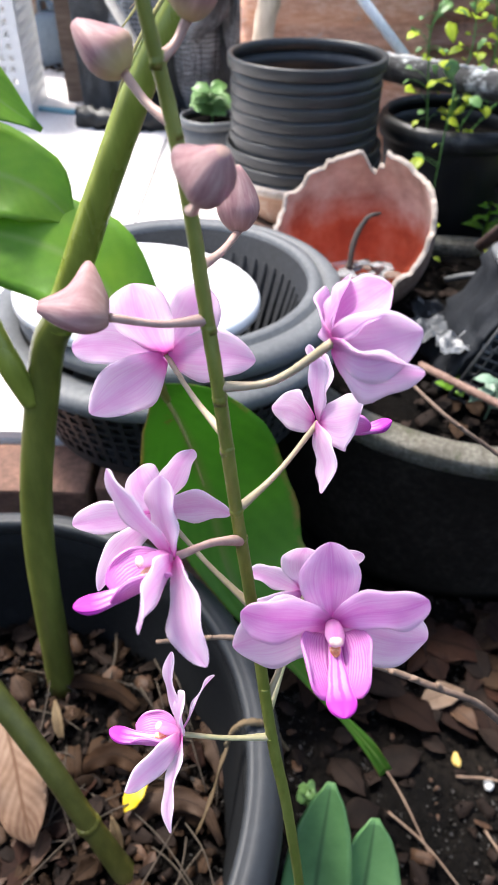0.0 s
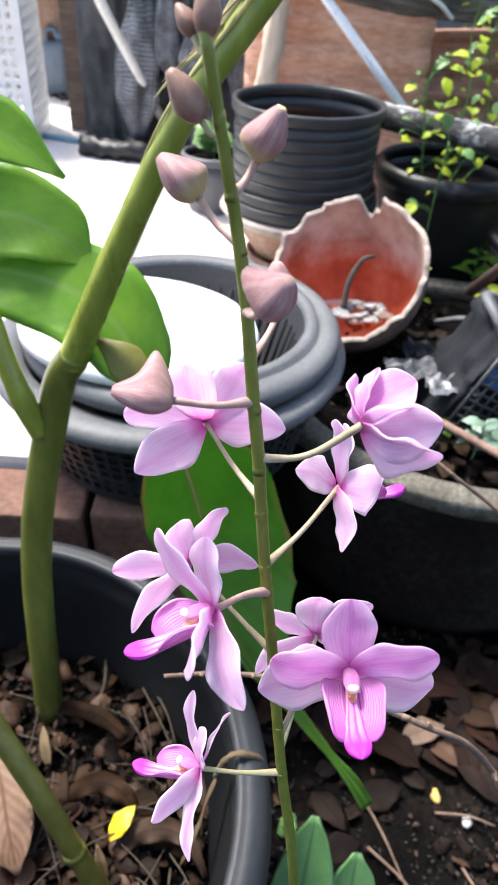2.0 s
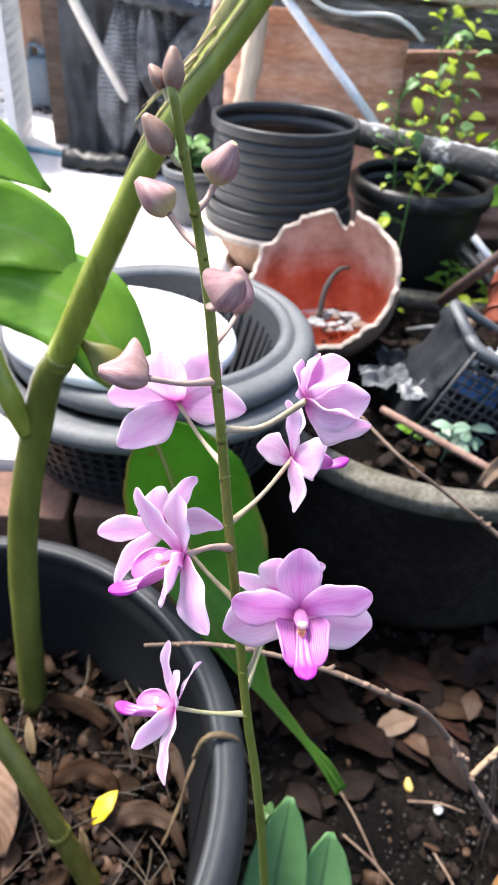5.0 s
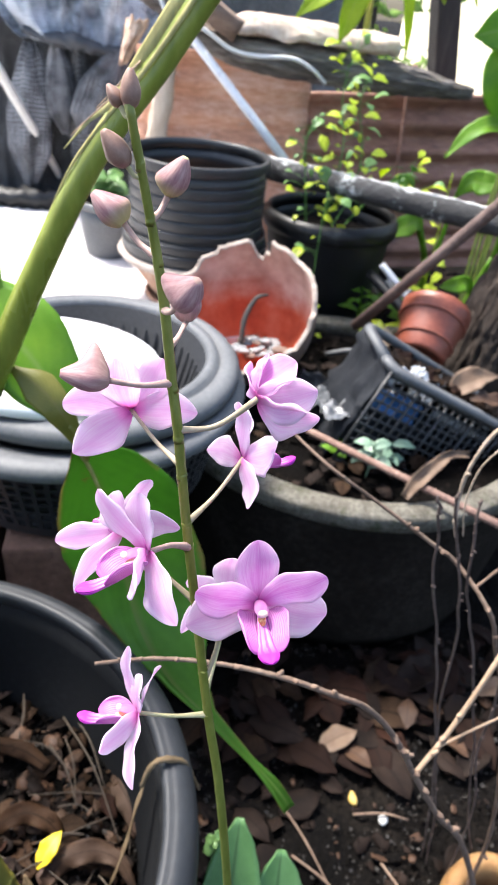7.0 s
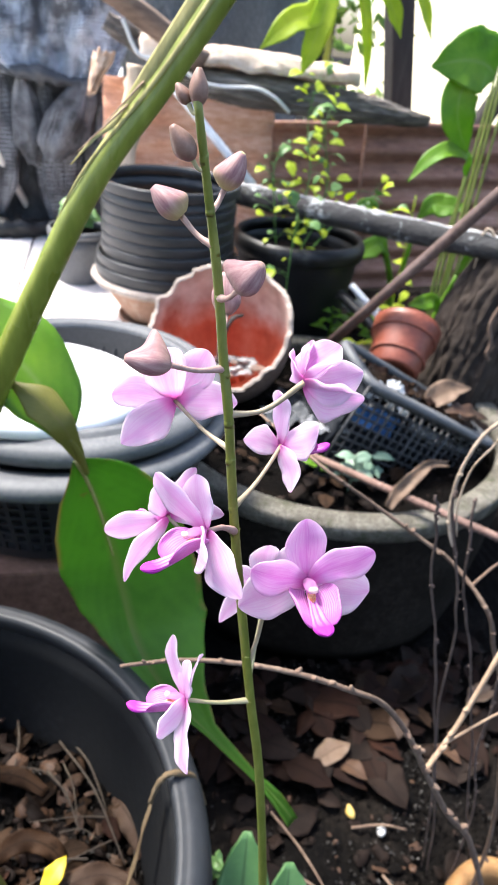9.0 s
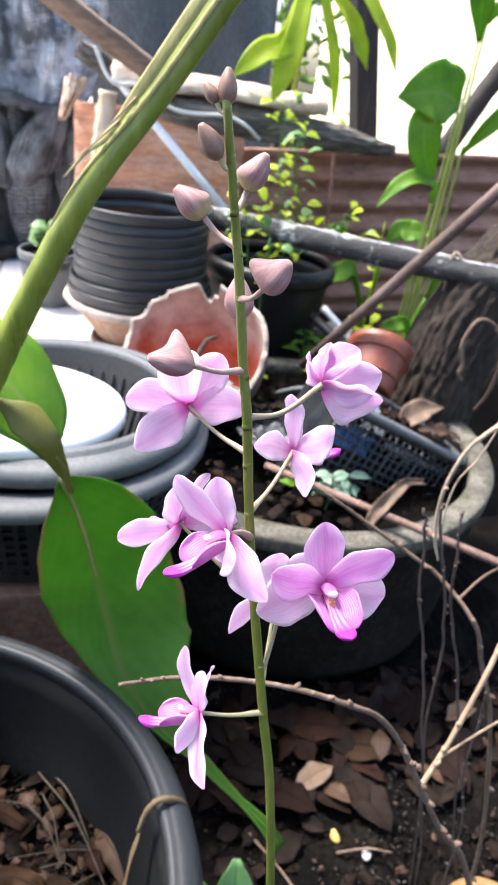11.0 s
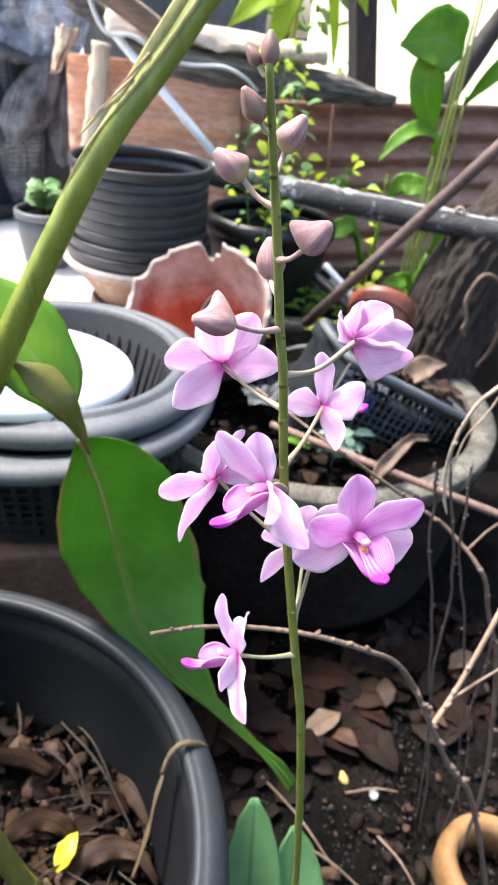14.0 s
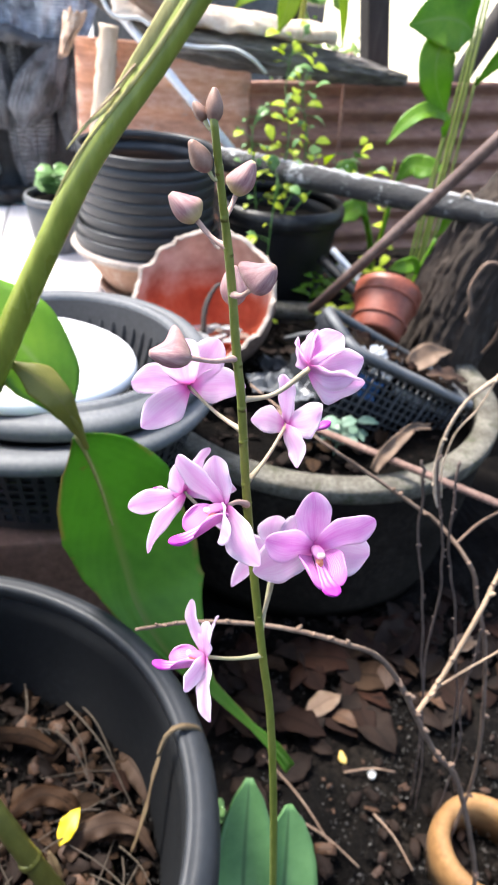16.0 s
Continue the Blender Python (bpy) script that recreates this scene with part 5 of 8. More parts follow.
def tree_trunk():
    line = spline([(0.765, 1.25, 0.25), (0.788, 1.25, 0.44), (0.832, 1.255, 0.60), (0.945, 1.27, 0.76), (1.16, 1.31, 1.00), (1.5, 1.36, 1.5)], 30)
    ob = thing("tree_trunk", line[0], "leaning tree trunk with rough dark bark", "tree trunk")
    part("bark", barked(line, [0.112, 0.096, 0.092, 0.088, 0.082, 0.077], 130, 0.020, 9, 11.0), "bark", ob, "deeply cracked dark bark")
    return ob


tree_trunk()


def shade_net():
    """Dark shade netting bundled over a frame, gathered and tied at the waist, its lower half in hanging tails."""
    ob = thing("shade_netting", (-0.25, 2.36, PATIO), "dark grey woven shade netting hanging in knotted folds", "netting")
    grid = []
    for i in range(44):
        s = i / 43
        row = []
        for j in range(90):
            u = j / 89
            wide = 0.34 + 0.26 * min(1.0, s * 2.2) ** 0.7
            x = -0.20 + wide * (u - 0.5) - 0.05 * s + 0.02 * noise.noise(V((u * 3, s * 3, 8)))
            ray = 0.105 * noise.noise(V((u * 5.5 + 0.9 * s, s * 1.1, 0))) + 0.055 * noise.noise(V((u * 12 - 1.5 * s, s * 1.8, 3)))
            crease = 0.020 * noise.noise(V((u * 20, s * 9, 5)))
            valley = 0.07 * math.exp(-((u - 0.56 + 0.1 * s) / 0.10) ** 2) * s
            row.append(V((x, 2.335 + ray * (0.5 + 0.5 * s) + crease + valley, 0.845 + 0.50 * s - 0.07 * math.exp(-((u - 0.56) / 0.13) ** 2) * s - 0.03 * (u - 0.5))))
        grid.append(row)
    part("drape", slab(grid, 0.002), "net", ob, "grey upper folds gathered to the tie")
    grid = [[V((-0.56 + 0.56 * u, 2.42 + 0.03 * noise.noise(V((u * 9, s * 3, 1))) + 0.02 * noise.noise(V((u * 22, s * 5, 4))), PATIO + 0.60 * s)) for u in np.linspace(0, 1, 50)] for s in np.linspace(0, 1, 24)]
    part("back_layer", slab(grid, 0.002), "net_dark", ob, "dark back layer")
    for k, (x, z, w, l, lean, yy) in enumerate(((-0.272, 0.845, 0.036, 0.24, 0.020, 2.335), (-0.085, 0.860, 0.052, 0.235, -0.105, 2.300), (-0.030, 0.855, 0.036, 0.30, -0.02, 2.345), (-0.345, 0.850, 0.050, 0.42, -0.03, 2.355), (-0.205, 0.845, 0.034, 0.46, 0.02, 2.365), (-0.135, 0.80, 0.040, 0.42, -0.05, 2.370))):
        grid = []
        for i in range(26):
            s = i / 25
            wide = w * (0.35 + 0.95 * math.sin(min(1.0, s * 1.10) * math.pi * 0.80) ** 0.9) * (1 - 0.55 * max(0.0, s - 0.75) / 0.25)
            row = []
            for a in np.linspace(0, math.pi * 2, 34):
                f = 1 + 0.16 * math.sin(5 * a + k + 2 * s) + 0.20 * noise.noise(V((math.cos(a) * 2, math.sin(a) * 2 + k, s * 3)))
                row.append(V((x + lean * s + wide * math.cos(a) * f, yy + 0.6 * wide * math.sin(a) * f, z - l * s + 0.015 * noise.noise(V((a, s * 3, k))))))
            grid.append(row)
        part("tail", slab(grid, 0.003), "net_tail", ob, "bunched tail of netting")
    part("tie", tube([(-0.36, 2.33, 0.885), (-0.29, 2.315, 0.868), (-0.21, 2.295, 0.866), (-0.13, 2.295, 0.852), (-0.05, 2.315, 0.850), (0.0, 2.35, 0.846)], [0.010, 0.015, 0.024, 0.014, 0.016, 0.010], 16, 10, wob=0.6), "net", ob, "twisted tie")
    part("hem", tube([(-0.56, 2.33, PATIO + 0.03), (-0.40, 2.30, PATIO + 0.025), (-0.26, 2.31, PATIO + 0.03), (-0.14, 2.36, PATIO + 0.03)], [0.03, 0.035, 0.03, 0.02], 14, 10, wob=0.7), "net_dark", ob, "crumpled hem on the patio")
    return ob


shade_net()


def clay_jar():
    c = V((-1.02, 3.42, PATIO))
    ob = thing("clay_jar", c, "big brown glazed water jar on the patio", "jar")
    part("body", lathe([(0.0, 0), (0.20, 0), (0.28, 0.16), (0.32, 0.34), (0.30, 0.52), (0.24, 0.60), (0.25, 0.64), (0.23, 0.64), (0.22, 0.60), (0.0, 0.58)], c, 48, close=False), "clay", ob)
    return ob


clay_jar()


def jerrycan(c, w, d, h, name="jerrycan"):
    c = V(c)
    ob = thing(name, c, "blue-grey plastic jerrycan standing on the patio", "canister", "jerrycans")
    part("body", block(c - V((w / 2, d / 2, 0)), c + V((w / 2, d / 2, h)), bevel=0.03), "jug_plastic", ob)
    part("cap", lathe([(0.0, h), (0.025, h), (0.025, h + 0.03), (0.0, h + 0.03)], c + V((w * 0.2, 0, 0)), 20, close=False), "jug_plastic", ob, "round cap")
    part("handle", tube([c + V((-w * 0.35, 0, h - 0.005)), c + V((-w * 0.3, 0, h + 0.035)), c + V((0, 0, h + 0.035)), c + V((w * 0.05, 0, h - 0.005))], 0.010, 8, 6), "jug_plastic", ob)
    return ob


def brown_board():
    rows = [[V((x, 2.62 + 0.01 * noise.noise(V((x * 5, z * 3, 2))), z)) for x in np.linspace(-0.66, -0.02, 14)] for z in np.linspace(PATIO, 1.25, 14)]
    return alone("brown_board", slab(rows, 0.012), "brown_wood", "dark brown wooden board standing behind the netting", "board", smooth=False)


def blue_tarp():
    rows = [[V((x, 4.0 + 0.04 * math.sin(x * 30 + 2 * z) + 0.03 * noise.noise(V((x * 6, z * 4, 1))), z)) for x in np.linspace(-1.9, -0.35, 60)] for z in np.linspace(PATIO, 1.6, 24)]
    return alone("blue_tarp", slab(rows, 0.003), "blue_plastic", "crumpled blue tarpaulin hung behind the jar", "tarpaulin")


brown_board()
blue_tarp()
jerrycan((-0.70, 3.14, PATIO), 0.15, 0.12, 0.24)
jerrycan((-0.83, 3.16, PATIO), 0.11, 0.12, 0.20)


def white_crate():
    """White plastic panel with rows of slots, standing upright."""
    c = V((-0.885, 2.52, PATIO))
    ob = thing("plastic_crate", c, "white perforated plastic crate standing on the patio", "crate")
    w, d, h = 0.30, 0.30, 0.55
    nx, nz = 9, 15
    for side in range(4):
        ang = side * math.pi / 2 + 0.1
        panel = bmesh.new()
        us = [0.0, 0.08] + [0.08 + 0.84 * (i + k) / nx for i in range(nx) for k in (0.25, 0.80)] + [0.92, 1.0]
        zs = [0.0, 0.035] + [0.035 + (h - 0.07) * (i + k) / nz for i in range(nz) for k in (0.22, 0.78)] + [h - 0.035, h]
        vs = [[[panel.verts.new(c + Matrix.Rotation(ang, 3, "Z") @ V((-w / 2 + w * u, -d / 2 + t, 0)) + V((0, 0, z))) for u in us] for z in zs] for t in (0, 0.008)]

        def hole(i, j):
            return 2 <= i < len(us) - 3 and i % 2 == 0 and 2 <= j < len(zs) - 3 and j % 2 == 0
        for j in range(len(zs) - 1):
            for i in range(len(us) - 1):
                q = ((i, j), (i + 1, j), (i + 1, j + 1), (i, j + 1))
                if not hole(i, j):
                    panel.faces.new([vs[0][b][a] for a, b in q])
                    panel.faces.new([vs[1][b][a] for a, b in q[::-1]])
                else:
                    for (a, b), (e, f) in zip(q, q[1:] + q[:1]):
                        panel.faces.new((vs[0][b][a], vs[0][f][e], vs[1][f][e], vs[1][b][a]))
        part("panel", panel, "crate_plastic", ob, smooth=False)
    return ob


white_crate()
alone("pale_batten", tube([(-0.60, 2.56, 0.95), (-0.36, 2.50, 0.55), (-0.30, 2.48, 0.44)], [0.022, 0.018, 0.014], 6, 4, wob=0.2), "bleached_wood", "pale flaking wooden batten leaning on the netting", "batten", at=(-0.30, 2.48, 0.44))
alone("bleached_stump", tube([(0.02, 2.0, 0.40), (0.025, 2.0, 0.62), (0.045, 2.0, 0.80), (0.06, 2.0, 0.93)], [0.03, 0.026, 0.028, 0.022], 14, 8, wob=0.35), "bleached_wood", "bleached knotted wooden stake", "stake", at=(0.02, 2.0, 0.40))


def backdrop():
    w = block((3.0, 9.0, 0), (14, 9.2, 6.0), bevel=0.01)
    alone("backdrop", w, "plaster", "cream wall in the distance beyond the fence, glowing in place of sunlight", "backdrop", kind="structure", smooth=False)
    rnd = random.Random(5)
    bm = bmesh.new()
    for k in range(2600):
        x, z = rnd.uniform(-3.5, 1.45), rnd.uniform(0.2, 2.6)
        y = rnd.uniform(3.6, 4.8)
        if noise.noise(V((x * 1.6, y, z * 1.6))) < -0.12:
            continue
        d = V((rnd.uniform(-1, 1), rnd.uniform(-1, 1), rnd.uniform(-1, 0.5))).normalized()
        p = V((x, y, z))
        l = rnd.uniform(0.06, 0.13)
        blade([p, p + d * l * 0.5, p + d * l], [0.004, l * 0.26, 0.002], V((rnd.uniform(-1, 1), -0.6, rnd.uniform(0, 1))), 0.0006, 2, 0.1, 0, 0, 2, bm)
    for k in range(1500):
        x, z, y = rnd.uniform(0.70, 1.16), rnd.uniform(0.55, 1.6), rnd.uniform(2.9, 3.4)
        if noise.noise(V((x * 4.5, y * 2, z * 4.5))) < 0.02:
            continue
        d = V((rnd.uniform(-1, 1), rnd.uniform(-1, 1), rnd.uniform(-1, 0.5))).normalized()
        p = V((x, y, z))
        l = rnd.uniform(0.03, 0.07)
        blade([p, p + d * l * 0.5, p + d * l], [0.003, l * 0.28, 0.002], V((rnd.uniform(-1, 1), -0.6, rnd.uniform(0, 1))), 0.0006, 2, 0.1, 0, 0, 2, bm)
    alone("far_shrubs", bm, "leaf_far", "sunlit shrubs beyond the fence", "shrubs", kind="stuff")


backdrop()


# ---- the tall ginger plant in the tub ----
CANE = [(-0.20, 0.467, 0.24), (-0.190, 0.506, 0.496), (-0.150, 0.522, 0.682), (-0.0765, 0.506, 0.840), (-0.030, 0.500, 0.930), (0.021, 0.508, 1.000), (0.072, 0.513, 1.075), (0.130, 0.518, 1.160)]


def ginger_plant():
    ob = thing("ginger_plant", CANE[0], "tall ginger plant with a thick green cane and broad leaves", "plant")
    joint = V(CANE[2]).lerp(V(CANE[3]), 0.34)
    part("cane", tube([joint - (V(CANE[3]) - V(CANE[2])) * 0.04, joint] + CANE[3:], [0.0136, 0.0131, 0.0110, 0.0096, 0.0098, 0.0102, 0.0104], 20, 14, wob=0.03), "cane", ob, "smooth thick olive-green cane")
    # Separate foot piece carries the shade on the lower cane as colour.
    part("cane_foot", tube(CANE[:3] + [joint], [0.0165, 0.0160, 0.0146, 0.0136], 20, 14, wob=0.03), "cane_shaded", ob, "dark olive foot of the cane, shade put into its colour")
    off = V((-0.72, 0.0, 0.69))
    sh = [V(p) + off * 0.0110 + V((0, -0.004, 0)) for p in CANE[4:8]]
    tip = V((-0.046, 0.480, 0.942))
    part("sheath", blade([tip, (-0.030, 0.487, 0.959), sh[0].lerp(sh[1], 0.52), sh[1], sh[2], sh[3]], [0.0003, 0.0012, 0.0032, 0.0058, 0.0076, 0.0085], (-0.10, -0.92, 0.3), 0.0009, 8, -0.25, 0.05, 3, 8), "sheath", ob, "dry yellowish leaf sheath with a withered tip")
    rim = [V(CANE[3]).lerp(V(CANE[4]), 0.45) + off * 0.0112 + V((0, -0.003, 0)), V(CANE[4]) + off * 0.0100 + V((0, -0.005, 0)), V(CANE[5]) + off * 0.0055 + V((0, -0.0110, 0)), V(CANE[6]) + off * 0.005 + V((0, -0.0118, 0)), V(CANE[7]) + off * 0.005 + V((0, -0.0118, 0))]
    part("sheath", blade(rim, [0.0003, 0.0011, 0.0017, 0.0020, 0.0022], (-0.25, -0.92, 0.3), 0.0008, 6, -0.3, 0.10, 5, 8), "sheath", ob, "thin papery sheath margin")
    for end, root in ((V((-0.041, 0.481, 0.951)), 0.62), (V((-0.024, 0.486, 0.968)), 0.85)):
        hold = sh[0].lerp(sh[1], root)
        part("sheath_thread", tube([end, end.lerp(hold, 0.5) + V((0.001, 0, 0.001)), hold], [0.0003, 0.0007, 0.0009], 6, 6), "pale_twig", ob, "dry brown thread split from the sheath")
    # second leaf shoot that joins the cane low down
    part("shoot", tube([(-0.166, 0.512, 0.650), (-0.174, 0.508, 0.690), (-0.186, 0.515, 0.735), (-0.20, 0.53, 0.80)], [0.009, 0.011, 0.009, 0.007], 12, 8), "cane", ob, "green side shoot")
    # broad leaves beside the cane
    part("leaf", blade([(-0.062, 0.514, 0.692), (-0.077, 0.53, 0.728), (-0.109, 0.55, 0.762), (-0.158, 0.56, 0.780), (-0.215, 0.565, 0.785), (-0.30, 0.57, 0.78)], [0.008, 0.034, 0.046, 0.044, 0.038, 0.004], (0.1, -0.72, 0.69), 0.0008, 10, 0.10, 0.08), "leaf_bright", ob, "broad bright green leaf")
    part("leaf", blade([(-0.30, 0.58, 0.80), (-0.24, 0.585, 0.822), (-0.185, 0.585, 0.825), (-0.145, 0.58, 0.812), (-0.118, 0.575, 0.786)], [0.008, 0.038, 0.040, 0.030, 0.002], (0.1, -0.75, 0.62), 0.0008, 10, 0.14, 0.06), "leaf_bright", ob, "broad bright green leaf")
    part("leaf", blade([(-0.30, 0.60, 0.90), (-0.24, 0.605, 0.90), (-0.19, 0.605, 0.885), (-0.140, 0.60, 0.853)], [0.008, 0.028, 0.026, 0.002], (0.15, -0.75, 0.6), 0.0008, 10, 0.14, 0.05), "leaf_bright", ob, "broad bright green leaf")
    return ob


ginger_plant()


def uneven_blade(line, near, far, up, thick, across, fold, n):
    """A leaf whose two halves differ: near and far are the widths of the halves along the midrib; edges ripple a little."""
    pts, up = spline(line, n), V(up).normalized()
    grid = []
    for i, p in enumerate(pts):
        s = i / (len(pts) - 1)
        t = (pts[min(i + 2, len(pts) - 1)] - pts[max(i - 2, 0)]).normalized()
        u = (up - t * up.dot(t)).normalized()
        side = t.cross(u).normalized()
        f = s * (len(near) - 1)
        k = min(int(f), len(near) - 2)
        g = f - k
        row = []
        for j in range(across + 1):
            x = 2 * j / across - 1
            half = near if x > 0 else far
            w = half[k] + (half[k + 1] - half[k]) * g
            w *= 1 + 0.025 * noise.noise(V((s * 14, 3 if x > 0 else 7, 1))) * abs(x)
            lift = fold * w * abs(x) ** 1.4 + 0.05 * w * math.sin(s * 13 + (1.3 if x > 0 else 0)) * x * x + 0.0015 * noise.noise(V((x * 3, s * 9, 5)))
            row.append(p + side * (x * w) + u * lift)
        grid.append(row)
    return slab(grid, thick)


def drooping_leaf():
    """The large leaf that hangs over the tub's edge, with its folded stalk."""
    ob = thing("broad_leaf", (-0.051, 0.50, 0.683), "large dark green leaf drooping over the tub rim", "leaf")
    line = [(-0.054, 0.515, 0.668), (-0.043, 0.530, 0.628), (-0.031, 0.540, 0.577), (-0.020, 0.545, 0.520), (-0.009, 0.540, 0.463), (0.006, 0.520, 0.403), (0.039, 0.485, 0.353), (0.089, 0.450, 0.316), (0.143, 0.420, 0.268), (0.173, 0.402, 0.240), (0.196, 0.390, 0.208)]
    near = [0.004, 0.034, 0.053, 0.061, 0.051, 0.028, 0.009, 0.004, 0.004, 0.008, 0.011]
    far = [0.006, 0.050, 0.078, 0.087, 0.093, 0.092, 0.060, 0.013, 0.005, 0.008, 0.006]
    part("blade", uneven_blade(line, near, far, (0.12, -0.80, 0.55), 0.0009, 20, 0.10, 7), "leaf", ob, "dark green blade with a pale midrib")
    part("midrib", tube([V(p) + V((0.0004, -0.0022, 0.0012)) for p in line[:4]], [0.0026, 0.0020, 0.0014, 0.0008], 8, 8), "sheath", ob, "olive midrib")
    part("folded_sheath", blade([(-0.046, 0.508, 0.668), (-0.053, 0.500, 0.692), (-0.064, 0.496, 0.720), (-0.082, 0.506, 0.738), (-0.106, 0.520, 0.748)], [0.0028, 0.0075, 0.0135, 0.0165, 0.003], (0.35, -0.82, 0.42), 0.0016, 12, -0.28, 0.02, 4, 8), "leaf_under", ob, "olive-brown folded leaf base")
    part("stalk", tube([(-0.044, 0.512, 0.655), (-0.050, 0.503, 0.682), (-0.058, 0.499, 0.703)], [0.0028, 0.0038, 0.0030], 10, 6), "leaf_under", ob, "olive stalk")
    return ob


drooping_leaf()


def cut_stalk():
    ob = thing("green_stalk", (-0.105, 0.27, 0.24), "green ginger stalk leaning in the tub", "stalk")
    part("stalk", tube([(-0.085, 0.265, 0.235), (-0.115, 0.285, 0.30), (-0.155, 0.315, 0.385), (-0.20, 0.345, 0.47), (-0.25, 0.37, 0.57), (-0.31, 0.40, 0.70)], [0.012, 0.0105, 0.0105, 0.0105, 0.011, 0.011], 14, 8, wob=0.04), "old_stalk", ob)
    part("joint", lathe([(0.0105, 0.0), (0.0122, 0.004), (0.0118, 0.009), (0.0105, 0.012)], (-0.118, 0.287, 0.303), 16, axis=(-0.35, 0.26, 0.9)), "old_stalk", ob, "ringed joint")
    return ob


cut_stalk()

# ---- the orchid ----
STEM = [(0.098, 0.128, 0.0), (0.092, 0.130, 0.20), (0.080, 0.136, 0.42), (0.064, 0.146, 0.60), (0.0513, 0.1535, 0.7115), (0.0428, 0.1615, 0.764), (0.0345, 0.1765, 0.824), (0.0292, 0.1825, 0.8637), (0.0244, 0.1872, 0.906), (0.0218, 0.1912, 0.924), (0.0185, 0.1950, 0.9505), (0.0155, 0.1960, 0.969), (0.0128, 0.1958, 0.9830), (0.0066, 0.1935, 1.0145)]


def basis(face, up):
    f = V(face).normalized()
    u = V(up)
    u = (u - f * u.dot(f)).normalized()
    return f, u, u.cross(f)


def tepal(c, tip, face, width, bow, cup, mat, name, parent, rnd, wide=0.58, end=(2.1, 0.58), turn=0.0):
    """A petal or sepal from the centre to its tip, its inner side turned to face; bow: how far its middle swells, turn: twist about its length."""
    v = V(tip) - c
    length = v.length
    d = v.normalized()
    n = (face - d * face.dot(d)).normalized()
    side = d.cross(n)
    rows, cols = 21, 12
    grid = []
    wv, ph, skew = rnd.uniform(0.02, 0.05), rnd.uniform(0, 6), rnd.uniform(-0.08, 0.08)
    notch = rnd.uniform(-0.05, 0.05)
    for i in range(rows):
        s = math.sin(i / (rows - 1) * math.pi / 2) ** 1.1
        if s < wide:
            w = width * (0.26 + 0.74 * (1 - (1 - s / wide) ** 1.8))
        else:
            w = width * max(0.0, 1 - ((s - wide) / (1 - wide)) ** end[0]) ** end[1]
        w = max(w, width * 0.05)
        q = Matrix.Rotation(turn * s, 3, d)
        sd, nn = q @ side, q @ n
        p = c + v * (0.03 + 0.97 * s) + n * (length * (bow * math.sin(math.pi * s) - 0.025 * math.sin(2 * math.pi * s))) + sd * (skew * length * math.sin(math.pi * s))
        row = []
        for j in range(cols + 1):
            x = 2 * j / cols - 1
            keel = -0.035 * width * math.exp(-(x / 0.14) ** 2) * (1 - 0.6 * s)
            rim = 0.10 * w * math.sin(s * 13 + ph + (1.5 if x > 0 else 0)) * abs(x) ** 3
            row.append(p + sd * (w * x * (1 + notch * math.sin(s * 9 + x))) + nn * (cup * w * (x * x - 0.3) + keel + rim + wv * w * math.sin(s * 5 + ph + 2.0 * x)))
        grid.append(row)
    return part(name, slab(grid, 0.00045), mat, parent)


